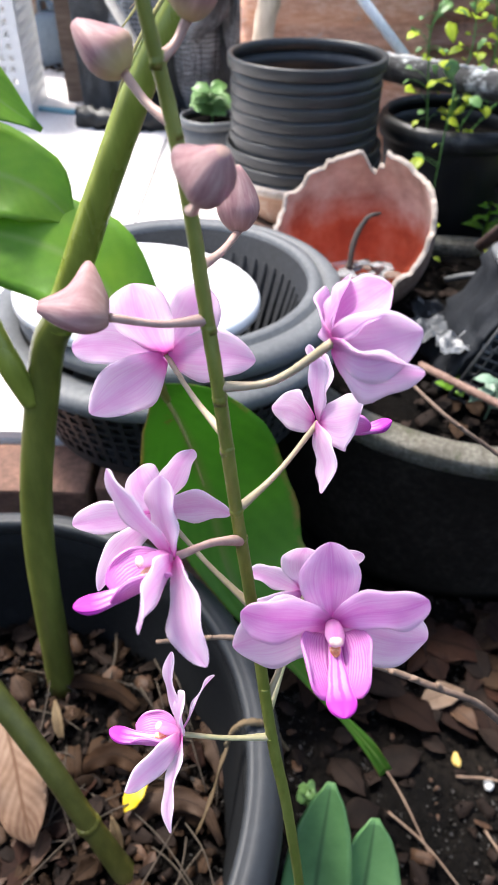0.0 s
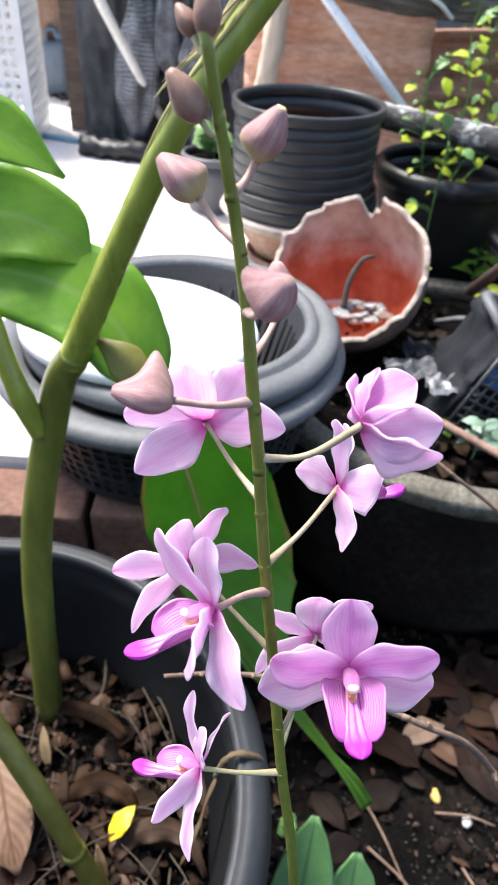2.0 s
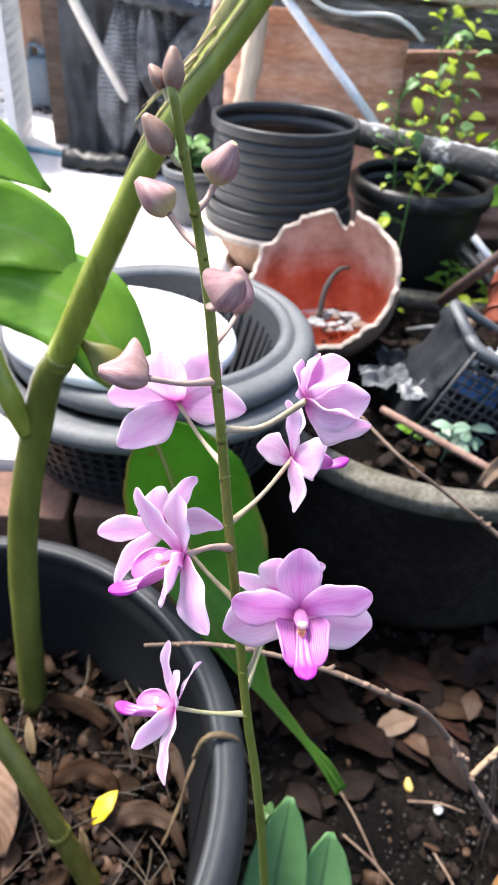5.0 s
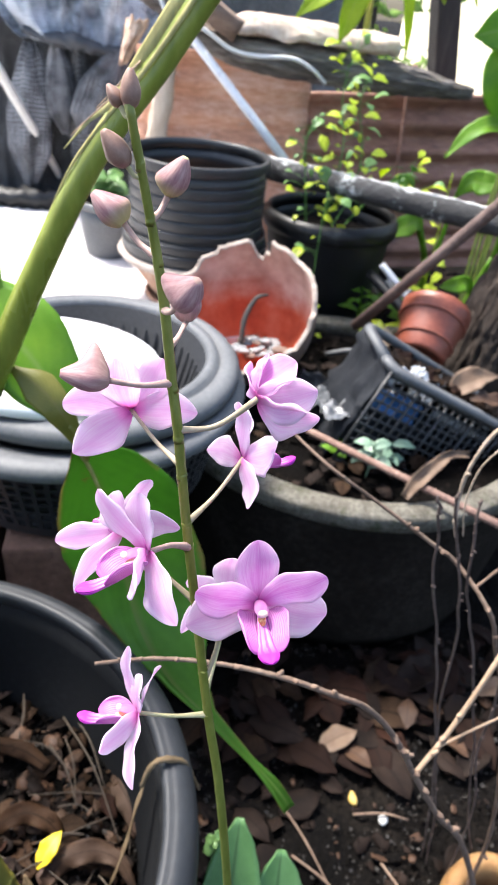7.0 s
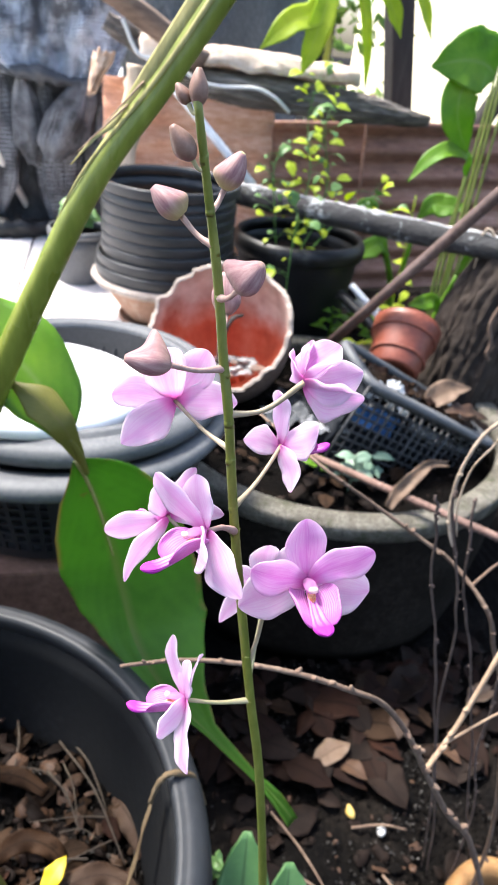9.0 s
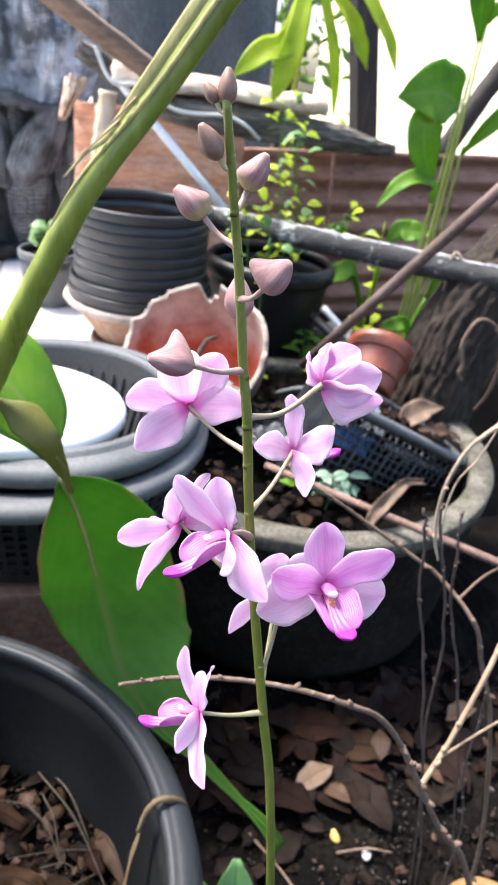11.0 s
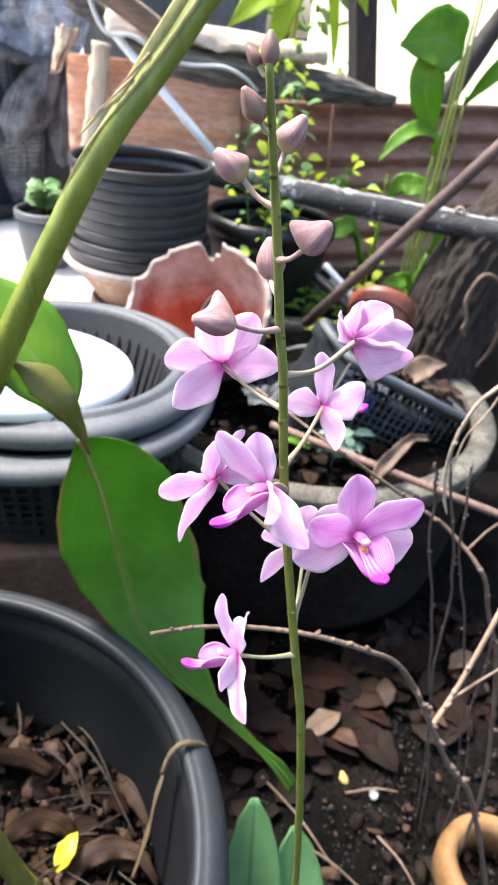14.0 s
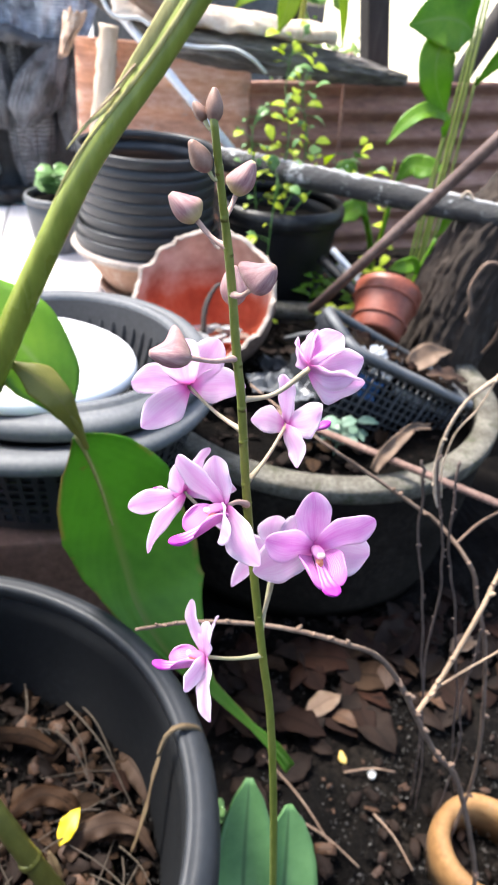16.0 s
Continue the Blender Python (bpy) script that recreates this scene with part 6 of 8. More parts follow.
def flower(parent, c, face, up, tepals, lip=None, size=1.0, seed=0, mat="petal_pale", bow=0.05, cup=0.06, flare=1.0):
    """One open flower. tepals: (tip, half width, twist) of dorsal sepal, two petals, two sepals; lip: the place of the lip's tip; flare: how wide its side lobes spread."""
    rnd = random.Random(seed)
    f, u, r = basis(face, up)
    c = V(c)
    axis = (V(lip) - c).normalized() if lip else f
    lb = (u - axis * u.dot(axis)).normalized()
    lr = lb.cross(axis)
    reach = (V(lip) - c).length if lip else 0.024 * size
    # column: a short pale hood that stands over the throat, open below
    hood = (axis * 0.86 + lb * 0.50).normalized()
    hb = (lb - hood * lb.dot(hood)).normalized()
    rows = []
    for i in range(13):
        s = i / 12
        rad = (0.0016 + 0.0008 * math.sin(min(1.0, s * 1.5) * math.pi / 2) - 0.0007 * max(0.0, s - 0.6) / 0.4) * size
        open_a = 1.9 - 0.5 * s
        rows.append([c + hood * (0.0088 * size * s) + lr * (rad * math.sin(a)) + hb * (rad * math.cos(a) * 0.85 - 0.0022 * size * s * s) for a in np.linspace(-open_a, open_a, 15)])
    head = part("flower", slab(rows, 0.0007 * size), "column", parent, "pink-lilac orchid flower")
    for k, (tip, width, turn) in enumerate(tepals):
        sepal = k in (0, 3, 4)
        tepal(c - f * (0.0010 if k > 2 else 0.0), tip, f, width, bow, cup, "petal_pale" if k > 2 else mat, "sepal" if sepal else "petal", head, rnd, (0.56, 0.58, 0.58, 0.46, 0.46)[k], ((2.1, 0.60), (2.2, 0.56), (2.2, 0.56), (1.7, 0.68), (1.7, 0.68))[k], turn)
    if lip:
        def at(x, y, z):
            return c + lr * (x * size) + lb * (y * size) + axis * (z * reach)

        def along(keys, s):
            k = max(i for i in range(len(keys)) if keys[i][0] <= s or i == 0)
            if k == len(keys) - 1:
                return keys[k][1]
            g = (s - keys[k][0]) / (keys[k + 1][0] - keys[k][0])
            g = g * g * (3 - 2 * g)
            return keys[k][1] + (keys[k + 1][1] - keys[k][1]) * g
        # middle lobe: a thick grooved tongue that ends in a blunt, rounded magenta tip
        rows = []
        for i in range(27):
            s = i / 26
            z = math.sin(s * math.pi / 2) ** 0.9
            end = math.sqrt(max(0.0, 1 - (max(0.0, z - 0.86) / 0.14) ** 2))
            w = along(((0.0, 0.0014), (0.30, 0.0020), (0.55, 0.0030), (0.80, 0.0040), (0.92, 0.0034), (1.0, 0.0028)), z) * max(0.10, end)
            h = along(((0.0, 0.0011), (0.35, 0.0014), (0.70, 0.0017), (0.88, 0.0023), (1.0, 0.0021)), z) * max(0.10, end)
            low = -0.0024 * math.sin(math.pi * min(1.0, 0.10 + z * 0.72)) + 0.0022 * z ** 3
            row = []
            for a in np.linspace(0, 2 * math.pi, 29):
                ca, sa = math.cos(a), math.sin(a)
                groove = (0.0011 * math.exp(-(ca / 0.35) ** 2) - 0.0004 * math.exp(-(ca / 0.12) ** 2)) * (1 - 0.6 * z) if sa > 0 else 0.0
                row.append(at(w * ca, low + h * sa * (0.75 if sa > 0 else 1.0) - groove, 0.10 + 0.90 * z))
            rows.append(row)
        part("lip", slab(rows, 0.0002 * size), "lip_tip", head, "pink lip with a blunt deep magenta tip")
        # side lobes: rounded, veined wings that stand up and outward beside the throat
        for sgn in (-1, 1):
            rows = []
            for i in range(15):
                s = i / 14
                row = []
                tall = math.sin(math.pi * (0.05 + 0.88 * s)) ** 0.5
                for x in np.linspace(0, 1, 13):
                    h = x * tall
                    out = 0.0014 + 0.0064 * flare * math.sin(h * 1.85) * (1 - 0.30 * flare * s) + 0.0005 * math.sin(h * 7 + 3 * s)
                    row.append(at(sgn * out, -0.0034 + 0.0080 * h ** 1.15, 0.06 + (0.20 + 0.38 * flare) * s + 0.06 * h * s))
                rows.append(row)
            part("side_lobe", slab(rows, 0.0007 * size), "lip", head, "pink side lobe with fine magenta veins")
        for name, mat2, mid, rad, label in (("anther_cap", "anther", hood * 0.0082 + hb * -0.0009, (0.0020, 0.0016, 0.0014), "creamy white anther cap"), ("callus", "callus", axis * 0.0070 + lb * -0.0010, (0.0016, 0.0020, 0.0028), "yellow callus with dark red spots")):
            an = bmesh.new()
            bmesh.ops.create_uvsphere(an, u_segments=16, v_segments=10, radius=1.0)
            for v in an.verts:
                k = v.co.copy()
                dent = 1 - 0.35 * math.exp(-(k.x / 0.3) ** 2) * max(0.0, k.y)
                v.co = c + mid * size + lr * (k.x * rad[0] * size) + lb * (k.y * rad[1] * dent * size) + axis * (k.z * rad[2] * size)
            part(name, an, mat2, head, label)
    return head


def bud(parent, base, tip, r, seed=0, mat="bud", chin=(0, 0, 0)):
    """A closed bud: a three-keeled, blunt-tipped egg from its base to its tip, with a chin that swells to one side."""
    base, tip, chin = V(base), V(tip), V(chin)
    ax = tip - base
    h = ax.length
    q = V((0, 0, 1)).rotation_difference(ax.normalized())
    bm = bmesh.new()
    uvl = bm.loops.layers.uv.verify()
    n, rows = 24, 16
    ring = []
    for i in range(rows):
        s = i / (rows - 1)
        rr = r * (math.sin(math.pi * (0.05 + 0.88 * s) ** 0.80) ** 0.72) * (1 - 0.14 * s)
        rr = max(rr, r * 0.06)
        ridge = 0.06 + 0.06 * math.sin(math.pi * s)
        row = []
        for a in np.linspace(0, 2 * math.pi, n, endpoint=False):
            k = 1 + ridge * (abs(math.cos(1.5 * a + seed)) ** 0.7 * 1.6 - 0.9)
            o = q @ V((math.cos(a), math.sin(a), 0))
            pull = max(0.0, o.dot(chin.normalized())) ** 1.2 if chin.length > 0 else 0.0
            row.append(bm.verts.new(base + q @ V((0, 0, h * s)) + o * (rr * k) + chin * (pull * math.exp(-((s - 0.28) / 0.24) ** 2))))
        ring.append(row)
    for i in range(rows - 1):
        for j in range(n):
            fc = bm.faces.new((ring[i][j], ring[i][(j + 1) % n], ring[i + 1][(j + 1) % n], ring[i + 1][j]))
            for lp, (aa, ss) in zip(fc.loops, ((j, i), (j + 1, i), (j + 1, i + 1), (j, i + 1))):
                lp[uvl].uv = (aa / n, ss / (rows - 1))
    bm.faces.new(ring[0][::-1])
    bm.faces.new(ring[-1])
    return part("bud", bm, mat, parent, "closed mauve flower bud")


def pedicel(parent, a, b, r0=0.0017, r1=0.0012, sag=0.004, mat="pedicel", lift=(0, 0, 1)):
    a, b = V(a), V(b)
    m = a.lerp(b, 0.5) - V(lift) * sag
    return part("pedicel", tube([a, m, b], [r0 * 1.25, r0 * 0.80, r1 * 0.80, r1 * 0.95], 9, 6), mat, parent, "slender flower stalk")


def bud_material(name, green):
    """Mauve-pink bud skin with fine streaks; green: how far its base turns yellow-green."""
    m, n, l, b = nodes_of(name, 0.55, 0.0, 0.25)
    uv = n.new("ShaderNodeUVMap").outputs[0]
    sep = n.new("ShaderNodeSeparateXYZ")
    l.new(uv, sep.inputs[0])
    streak = noise_at(n, l, uv, 1.0, 4.0, 0.6, (16.0, 2.0, 1.0))
    col = ramp(n, l, streak, [(0.3, (0.26, 0.125, 0.135)), (0.5, (0.375, 0.21, 0.212)), (0.7, (0.49, 0.32, 0.30))])
    low = ramp(n, l, sep.outputs["Y"], [(0.05, (1, 1, 1)), (0.42, (0, 0, 0))])
    fade = n.new("ShaderNodeMath")
    fade.operation = "MULTIPLY"
    l.new(low, fade.inputs[0])
    fade.inputs[1].default_value = green
    col = mixed(n, l, fade.outputs[0], col, (0.52, 0.50, 0.22))
    l.new(col, b.inputs["Base Color"])
    bumped(n, l, b, streak, 0.3, 0.0006)
    return see_through(m, amount=0.15)


M["bud_small"] = grainy("bud_small", [(0.3, (0.15, 0.08, 0.058)), (0.5, (0.24, 0.135, 0.098)), (0.72, (0.33, 0.205, 0.155))], 0.55, 90, 400, 0.25, 0.0004)

M["bud"] = bud_material("bud", 0.15)
M["bud_green"] = bud_material("bud_green", 0.75)


def orchid():
    ob = thing("orchid", STEM[0], "orchid with pink-lilac flowers and mauve buds on a slender green spike", "orchid")
    part("stem", tube(STEM, [0.0028, 0.0027, 0.0025, 0.0023, 0.0022, 0.0021, 0.0020, 0.0020, 0.0019, 0.0018, 0.0016, 0.0014], 14, 10, wob=0.05), "scape", ob, "slender olive-green flower spike")
    line = spline(STEM, 10)

    def on(z):
        return min(line, key=lambda p: abs(p.z - z))
    for z in (0.711, 0.765, 0.787, 0.853, 0.864, 0.886, 0.903, 0.922, 0.951, 0.968, 0.981, 0.997, 0.55, 0.62):
        p = on(z)
        k = 0.0021 if z < 0.90 else 0.0021 - 0.0055 * (z - 0.90)
        part("node", lathe([(k * 0.90, -0.0020), (k * 1.00, -0.0006), (k * 1.04, 0.0002), (k * 1.00, 0.0006), (k * 0.88, 0.0018)], p, 12, axis=(-0.1 + 0.4 * math.sin(z * 400), 0.12 + 0.2 * math.cos(z * 300), 1)), "scape", ob, "ringed node with a dry bract")
    # flowers, from the top down
    c = V((0.0064, 0.2172, 0.8962))
    flower(ob, c, (0.02, 1.0, -0.10), (-0.15, 0.05, 0.95), [((0.0009, 0.2050, 0.9262), 0.0090, 0), ((0.0192, 0.2190, 0.9190), 0.0082, 0), ((-0.0203, 0.2107, 0.9026), 0.0076, 0.1), ((-0.0166, 0.2043, 0.8826), 0.0092, 0), ((0.0340, 0.2175, 0.8945), 0.0092, -0.1)], (0.010, 0.240, 0.886), 0.98, 11, bow=0.03, cup=0.04)
    pedicel(ob, on(0.889), c, 0.0012, 0.0010, 0.002, "pedicel")
    c = V((0.0538, 0.1888, 0.9197))
    flower(ob, c, (0.93, 0.25, 0.20), (-0.3, 0.1, 0.9), [((0.0666, 0.1912, 0.9343), 0.0096, 0), ((0.0574, 0.1985, 0.9332), 0.0066, 0), ((0.0535, 0.2076, 0.9235), 0.0060, 0), ((0.0734, 0.1800, 0.9284), 0.0094, 0), ((0.0755, 0.1785, 0.9176), 0.0114, 0)], None, 0.9, 12, "petal", bow=-0.12, cup=-0.24)
    pedicel(ob, on(0.905), c, 0.0013, 0.0014, 0.005, "pedicel")
    c = V((0.0544, 0.2090, 0.8775))
    flower(ob, c, (0.95, 0.28, -0.02), (-0.1, 0.40, 0.9), [((0.0502, 0.2118, 0.9040), 0.0066, 0.2), ((0.0632, 0.1893, 0.8962), 0.0084, -0.5), ((0.056, 0.229, 0.890), 0.0060, 0), ((0.0548, 0.1868, 0.8678), 0.0072, -0.3), ((0.0398, 0.2222, 0.8725), 0.0072, 0.3)], (0.0780, 0.2114, 0.8753), 1.0, 13, cup=0.03)
    pedicel(ob, on(0.864), c, 0.0013, 0.0011, 0.003, "pedicel")
    c = V((0.0132, 0.1560, 0.8735))
    flower(ob, c, (-0.74, -0.66, 0.05), (-0.10, 0.35, 0.90), [((0.0104, 0.1682, 0.8912), 0.0072, 0.1), ((-0.0045, 0.1717, 0.8900), 0.0066, 0), ((0.0097, 0.1296, 0.8812), 0.0070, -0.5), ((0.016, 0.165, 0.852), 0.0064, 0), ((0.0238, 0.1312, 0.8626), 0.0076, -0.6)], (-0.0106, 0.1442, 0.8660), 0.98, 14, bow=0.06, cup=0.04)
    pedicel(ob, on(0.853), c + V((0.001, 0.001, -0.001)), 0.0016, 0.0013, -0.002, "pedicel_pink")
    c = V((0.0030, 0.1955, 0.8505))
    flower(ob, c, (-0.70, 0.68, -0.10), (-0.05, 0.30, 0.95), [((-0.0014, 0.1925, 0.8708), 0.0072, 0), ((-0.0240, 0.1886, 0.8494), 0.0066, 0), ((0.0144, 0.1996, 0.8728), 0.0066, 0), ((-0.0160, 0.1766, 0.8306), 0.0066, 0), ((0.0274, 0.1911, 0.8534), 0.0070, 0)], (-0.0093, 0.2120, 0.8395), 0.9, 15, cup=0.04)
    pedicel(ob, on(0.824), c, 0.0012, 0.0010, 0.002, "pedicel")
    c = V((0.0582, 0.1580, 0.8430))
    flower(ob, c, (0.05, -0.96, 0.28), (-0.05, 0.24, 0.96), [((0.0556, 0.1656, 0.8698), 0.0088, 0), ((0.0815, 0.1520, 0.8632), 0.0082, 0), ((0.0318, 0.1512, 0.8574), 0.0082, 0), ((0.0880, 0.1600, 0.8330), 0.0128, 0), ((0.0292, 0.1546, 0.8348), 0.0128, 0)], (0.0595, 0.1300, 0.8405), 1.04, 16, "petal", 0.03, 0.02, 1.35)
    part("pedicel", tube([on(0.780), (0.0450, 0.172, 0.796), (0.0475, 0.172, 0.818), c + V((-0.003, 0.008, -0.006)), c + V((0, 0.001, 0))], [0.0014, 0.0010, 0.0010, 0.0011, 0.0012], 9, 6), "pedicel", ob, "slender flower stalk")
    c = V((0.0545, 0.200, 0.803))
    flower(ob, c, (0.10, 0.97, 0.10), (-0.1, 0.05, 0.97), [((0.0531, 0.2014, 0.8252), 0.0076, 0), ((0.0735, 0.2002, 0.8245), 0.0070, 0), ((0.0326, 0.2065, 0.8042), 0.0074, 0), ((0.077, 0.204, 0.788), 0.0065, 0), ((0.0304, 0.1915, 0.7856), 0.0066, 0)], None, 0.95, 17)
    pedicel(ob, on(0.775), c, 0.0012, 0.0010, 0.003, "pedicel_green")
    c = V((0.0098, 0.1550, 0.7778))
    flower(ob, c, (-0.82, -0.55, 0.02), (-0.12, 0.45, 0.85), [((0.0060, 0.1758, 0.7968), 0.0052, 0.1), ((0.0122, 0.1593, 0.7972), 0.0064, -0.5), ((0.0208, 0.1760, 0.7812), 0.0056, 0), ((-0.0042, 0.1302, 0.7898), 0.0052, -0.4), ((0.0088, 0.1272, 0.7656), 0.0076, -0.15)], (-0.0155, 0.1558, 0.7758), 0.95, 18)
    pedicel(ob, on(0.764), c, 0.0013, 0.0011, 0.002, "pedicel_green")
    # buds
    for z, base, tip, r, mat, chin in (
            (0.924, (0.0000, 0.1797, 0.9308), (-0.0158, 0.1782, 0.9340), 0.0052, "bud", (-0.0010, 0.0062, 0.0054)),
            (0.951, (0.0222, 0.1785, 0.9598), (0.0276, 0.1722, 0.9706), 0.0056, "bud", (-0.0034, 0.0044, 0.0018)),
            (0.936, (0.0285, 0.2325, 0.9300), (0.0272, 0.2350, 0.9475), 0.0062, "bud", (0.001, -0.0012, 0.001)),
            (0.969, (0.0045, 0.2050, 0.9765), (-0.0056, 0.2080, 0.9852), 0.0050, "bud_green", (0.0016, 0, 0.0012)),
            (0.981, (0.0190, 0.2042, 0.9870), (0.0239, 0.2020, 0.9992), 0.0046, "bud_green", (-0.0020, 0, 0.0004)),
            (0.995, (0.0060, 0.1940, 0.9972), (-0.0010, 0.1938, 1.0068), 0.0037, "bud_small", (-0.001, 0, 0)),
            (1.011, (0.0070, 0.1940, 1.0130), (0.0069, 0.1962, 1.0232), 0.0031, "bud_small", (0, 0, 0)),
            (1.010, (0.0042, 0.1965, 1.0130), (0.0004, 0.1985, 1.0182), 0.0023, "bud_small", (0, 0, 0))):
        bud(ob, base, tip, r, z * 9, mat, chin)
        pedicel(ob, on(z), base, 0.0014 if z < 0.99 else 0.0009, 0.0012 if z < 0.99 else 0.0009, 0.0015, "pedicel_green" if z > 0.99 else "pedicel_pink")
    # strap leaves at the foot
    part("leaf", blade([(0.10, 0.15, 0.03), (0.10, 0.22, 0.13), (0.107, 0.28, 0.22), (0.118, 0.335, 0.305)], [0.0160, 0.0260, 0.0310, 0.0340, 0.0350, 0.0360, 0.0360, 0.0360, 0.0350, 0.0325, 0.0275, 0.0190, 0.0040], (-0.1, -0.75, 0.66), 0.0025, 10, 0.22, 0.02, 0, 12), "leaf_orchid", ob, "thick strap-shaped leaf")
    part("leaf", blade([(0.115, 0.15, 0.03), (0.138, 0.21, 0.11), (0.155, 0.265, 0.185), (0.166, 0.318, 0.262)], [0.0182, 0.0296, 0.0353, 0.0388, 0.0399, 0.0410, 0.0410, 0.0410, 0.0399, 0.0370, 0.0313, 0.0217, 0.0046], (0.12, -0.75, 0.66), 0.0025, 10, 0.22, 0.02, 0, 12), "leaf_orchid", ob, "thick strap-shaped leaf")
    return ob


orchid()

# ---- bare twigs and hanging roots ----


def knobbly(name, pts, radii, mat, label, knobs=6, seed=0, side=()):
    """A bare twig with leaf scars; side: further lines that fork from it."""
    rnd = random.Random(seed)
    ob = thing(name, pts[0], label, "twig")
    part("stem", tube(pts, radii, 9, 10, wob=0.25, seed=seed), mat, ob)
    line = spline(pts, 10)
    for k in range(knobs):
        i = rnd.randrange(2, len(line) - 2)
        p = line[i]
        d = V((rnd.uniform(-1, 1), rnd.uniform(-1, 0.2), rnd.uniform(-0.2, 1))).normalized()
        r = radii[min(len(radii) - 1, int(i / len(line) * len(radii)))]
        part("bud_scar", tube([p, p + d * r * 1.7, p + d * r * 3.0], [r * 1.2, r * 1.0, r * 0.5], 7, 2, wob=0.4, seed=k), mat, ob, "knobbly leaf scar")
    for line2, rad2 in side:
        part("side_twig", tube(line2, rad2, 8, 8, wob=0.25, seed=seed + 5), mat, ob)
    return ob


knobbly("bare_twig", [(-0.0167, 0.244, 0.6958), (0.022, 0.258, 0.680), (0.065, 0.260, 0.669), (0.108, 0.257, 0.656), (0.148, 0.254, 0.637), (0.177, 0.257, 0.615), (0.205, 0.262, 0.575), (0.226, 0.264, 0.538), (0.243, 0.262, 0.505), (0.287, 0.265, 0.425), (0.335, 0.264, 0.350), (0.42, 0.25, 0.12), (0.43, 0.24, 0.0)],
        [0.0012, 0.0015, 0.0017, 0.0019, 0.0021, 0.0022, 0.0024, 0.0025, 0.0026, 0.0027, 0.003, 0.003, 0.003], "twig", "bare brown twig with knobbly leaf scars", 22, 3)
knobbly("pale_twig", [(0.247, 0.268, 0.50), (0.275, 0.285, 0.53), (0.305, 0.305, 0.585), (0.335, 0.33, 0.63), (0.38, 0.36, 0.69), (0.50, 0.40, 0.70), (0.62, 0.40, 0.3), (0.64, 0.40, 0.0)], [0.0024, 0.0024, 0.0023, 0.0022, 0.003, 0.003, 0.004, 0.004], "pale_twig", "pale forked bare twig", 8, 4,
        side=[([(0.262, 0.278, 0.518), (0.30, 0.285, 0.535), (0.34, 0.29, 0.555)], [0.0014, 0.0012, 0.0010])])
knobbly("thin_twig", [(0.13, 0.55, 0.70), (0.174, 0.46, 0.693), (0.225, 0.445, 0.66), (0.285, 0.43, 0.62), (0.317, 0.420, 0.598), (0.343, 0.380, 0.570), (0.362, 0.372, 0.52), (0.395, 0.36, 0.43), (0.45, 0.35, 0.2), (0.46, 0.34, 0.0)], [0.0012, 0.0016, 0.0018, 0.002, 0.0022, 0.0024, 0.0024, 0.0024, 0.0026, 0.0026], "twig", "thin brown twig crossing the planter", 12, 6,
        side=[([(0.330, 0.400, 0.584), (0.36, 0.41, 0.604), (0.40, 0.42, 0.615)], [0.0016, 0.0014, 0.0012])])
knobbly("hanging_root", [(0.62, 0.55, 0.90), (0.50, 0.52, 0.84), (0.42, 0.48, 0.795), (0.352, 0.45, 0.760), (0.325, 0.45, 0.731), (0.313, 0.45, 0.690), (0.314, 0.45, 0.650), (0.318, 0.445, 0.622), (0.324, 0.44, 0.603)], [0.0024, 0.0024, 0.0023, 0.0022, 0.0020, 0.0018, 0.0021, 0.0019, 0.0010], "white_root", "whitish aerial root hanging over the planter", 8, 8,
        side=[([(0.352, 0.45, 0.760), (0.345, 0.455, 0.72), (0.328, 0.455, 0.69), (0.322, 0.45, 0.65), (0.329, 0.445, 0.612)], [0.0010, 0.0010, 0.0009, 0.0009, 0.0006])])
knobbly("curled_tendril", [(0.662, 0.98, 0.565), (0.650, 0.975, 0.58), (0.652, 0.975, 0.60), (0.642, 0.978, 0.64), (0.665, 0.98, 0.682), (0.712, 0.985, 0.662), (0.742, 0.99, 0.605), (0.76, 1.02, 0.52), (0.77, 1.06, 0.46)], [0.0030, 0.0034, 0.0036, 0.0036, 0.0036, 0.0036, 0.0036, 0.0034, 0.003], "twig", "brown curled tendril with a hooked end in front of the trunk", 3, 12)
ROOTS = (((0.262, 0.40, 0.700), (0.269, 0.40, 0.677), (0.290, 0.402, 0.585), (0.315, 0.40, 0.494), (0.354, 0.397, 0.340), (0.392, 0.40, 0.188), (0.425, 0.405, 0.0)),
         ((0.281, 0.40, 0.705), (0.284, 0.40, 0.677), (0.313, 0.396, 0.585), (0.336, 0.40, 0.493), (0.362, 0.405, 0.330), (0.406, 0.40, 0.157), (0.43, 0.395, 0.0)),
         ((0.309, 0.41, 0.690), (0.310, 0.40, 0.646), (0.330, 0.404, 0.570), (0.356, 0.40, 0.492), (0.412, 0.398, 0.310), (0.455, 0.402, 0.150), (0.505, 0.40, 0.0)),
         ((0.372, 0.36, 0.490), (0.385, 0.365, 0.42), (0.398, 0.37, 0.33), (0.43, 0.37, 0.21), (0.452, 0.375, 0.0)))
for k, line in enumerate(ROOTS):
    rnd = random.Random(40 + k)
    pts = [V(p) + V((rnd.uniform(-0.0015, 0.0015), rnd.uniform(-0.0015, 0.0015), 0)) for p in spline(line, 3)]
    knobbly("dangling_root", pts, [0.0013, 0.0014, 0.0013, 0.0013, 0.0012, 0.0010], "root", "thin brown dangling root with joints", 14, 50 + k)

# ---- weeds and far plants ----


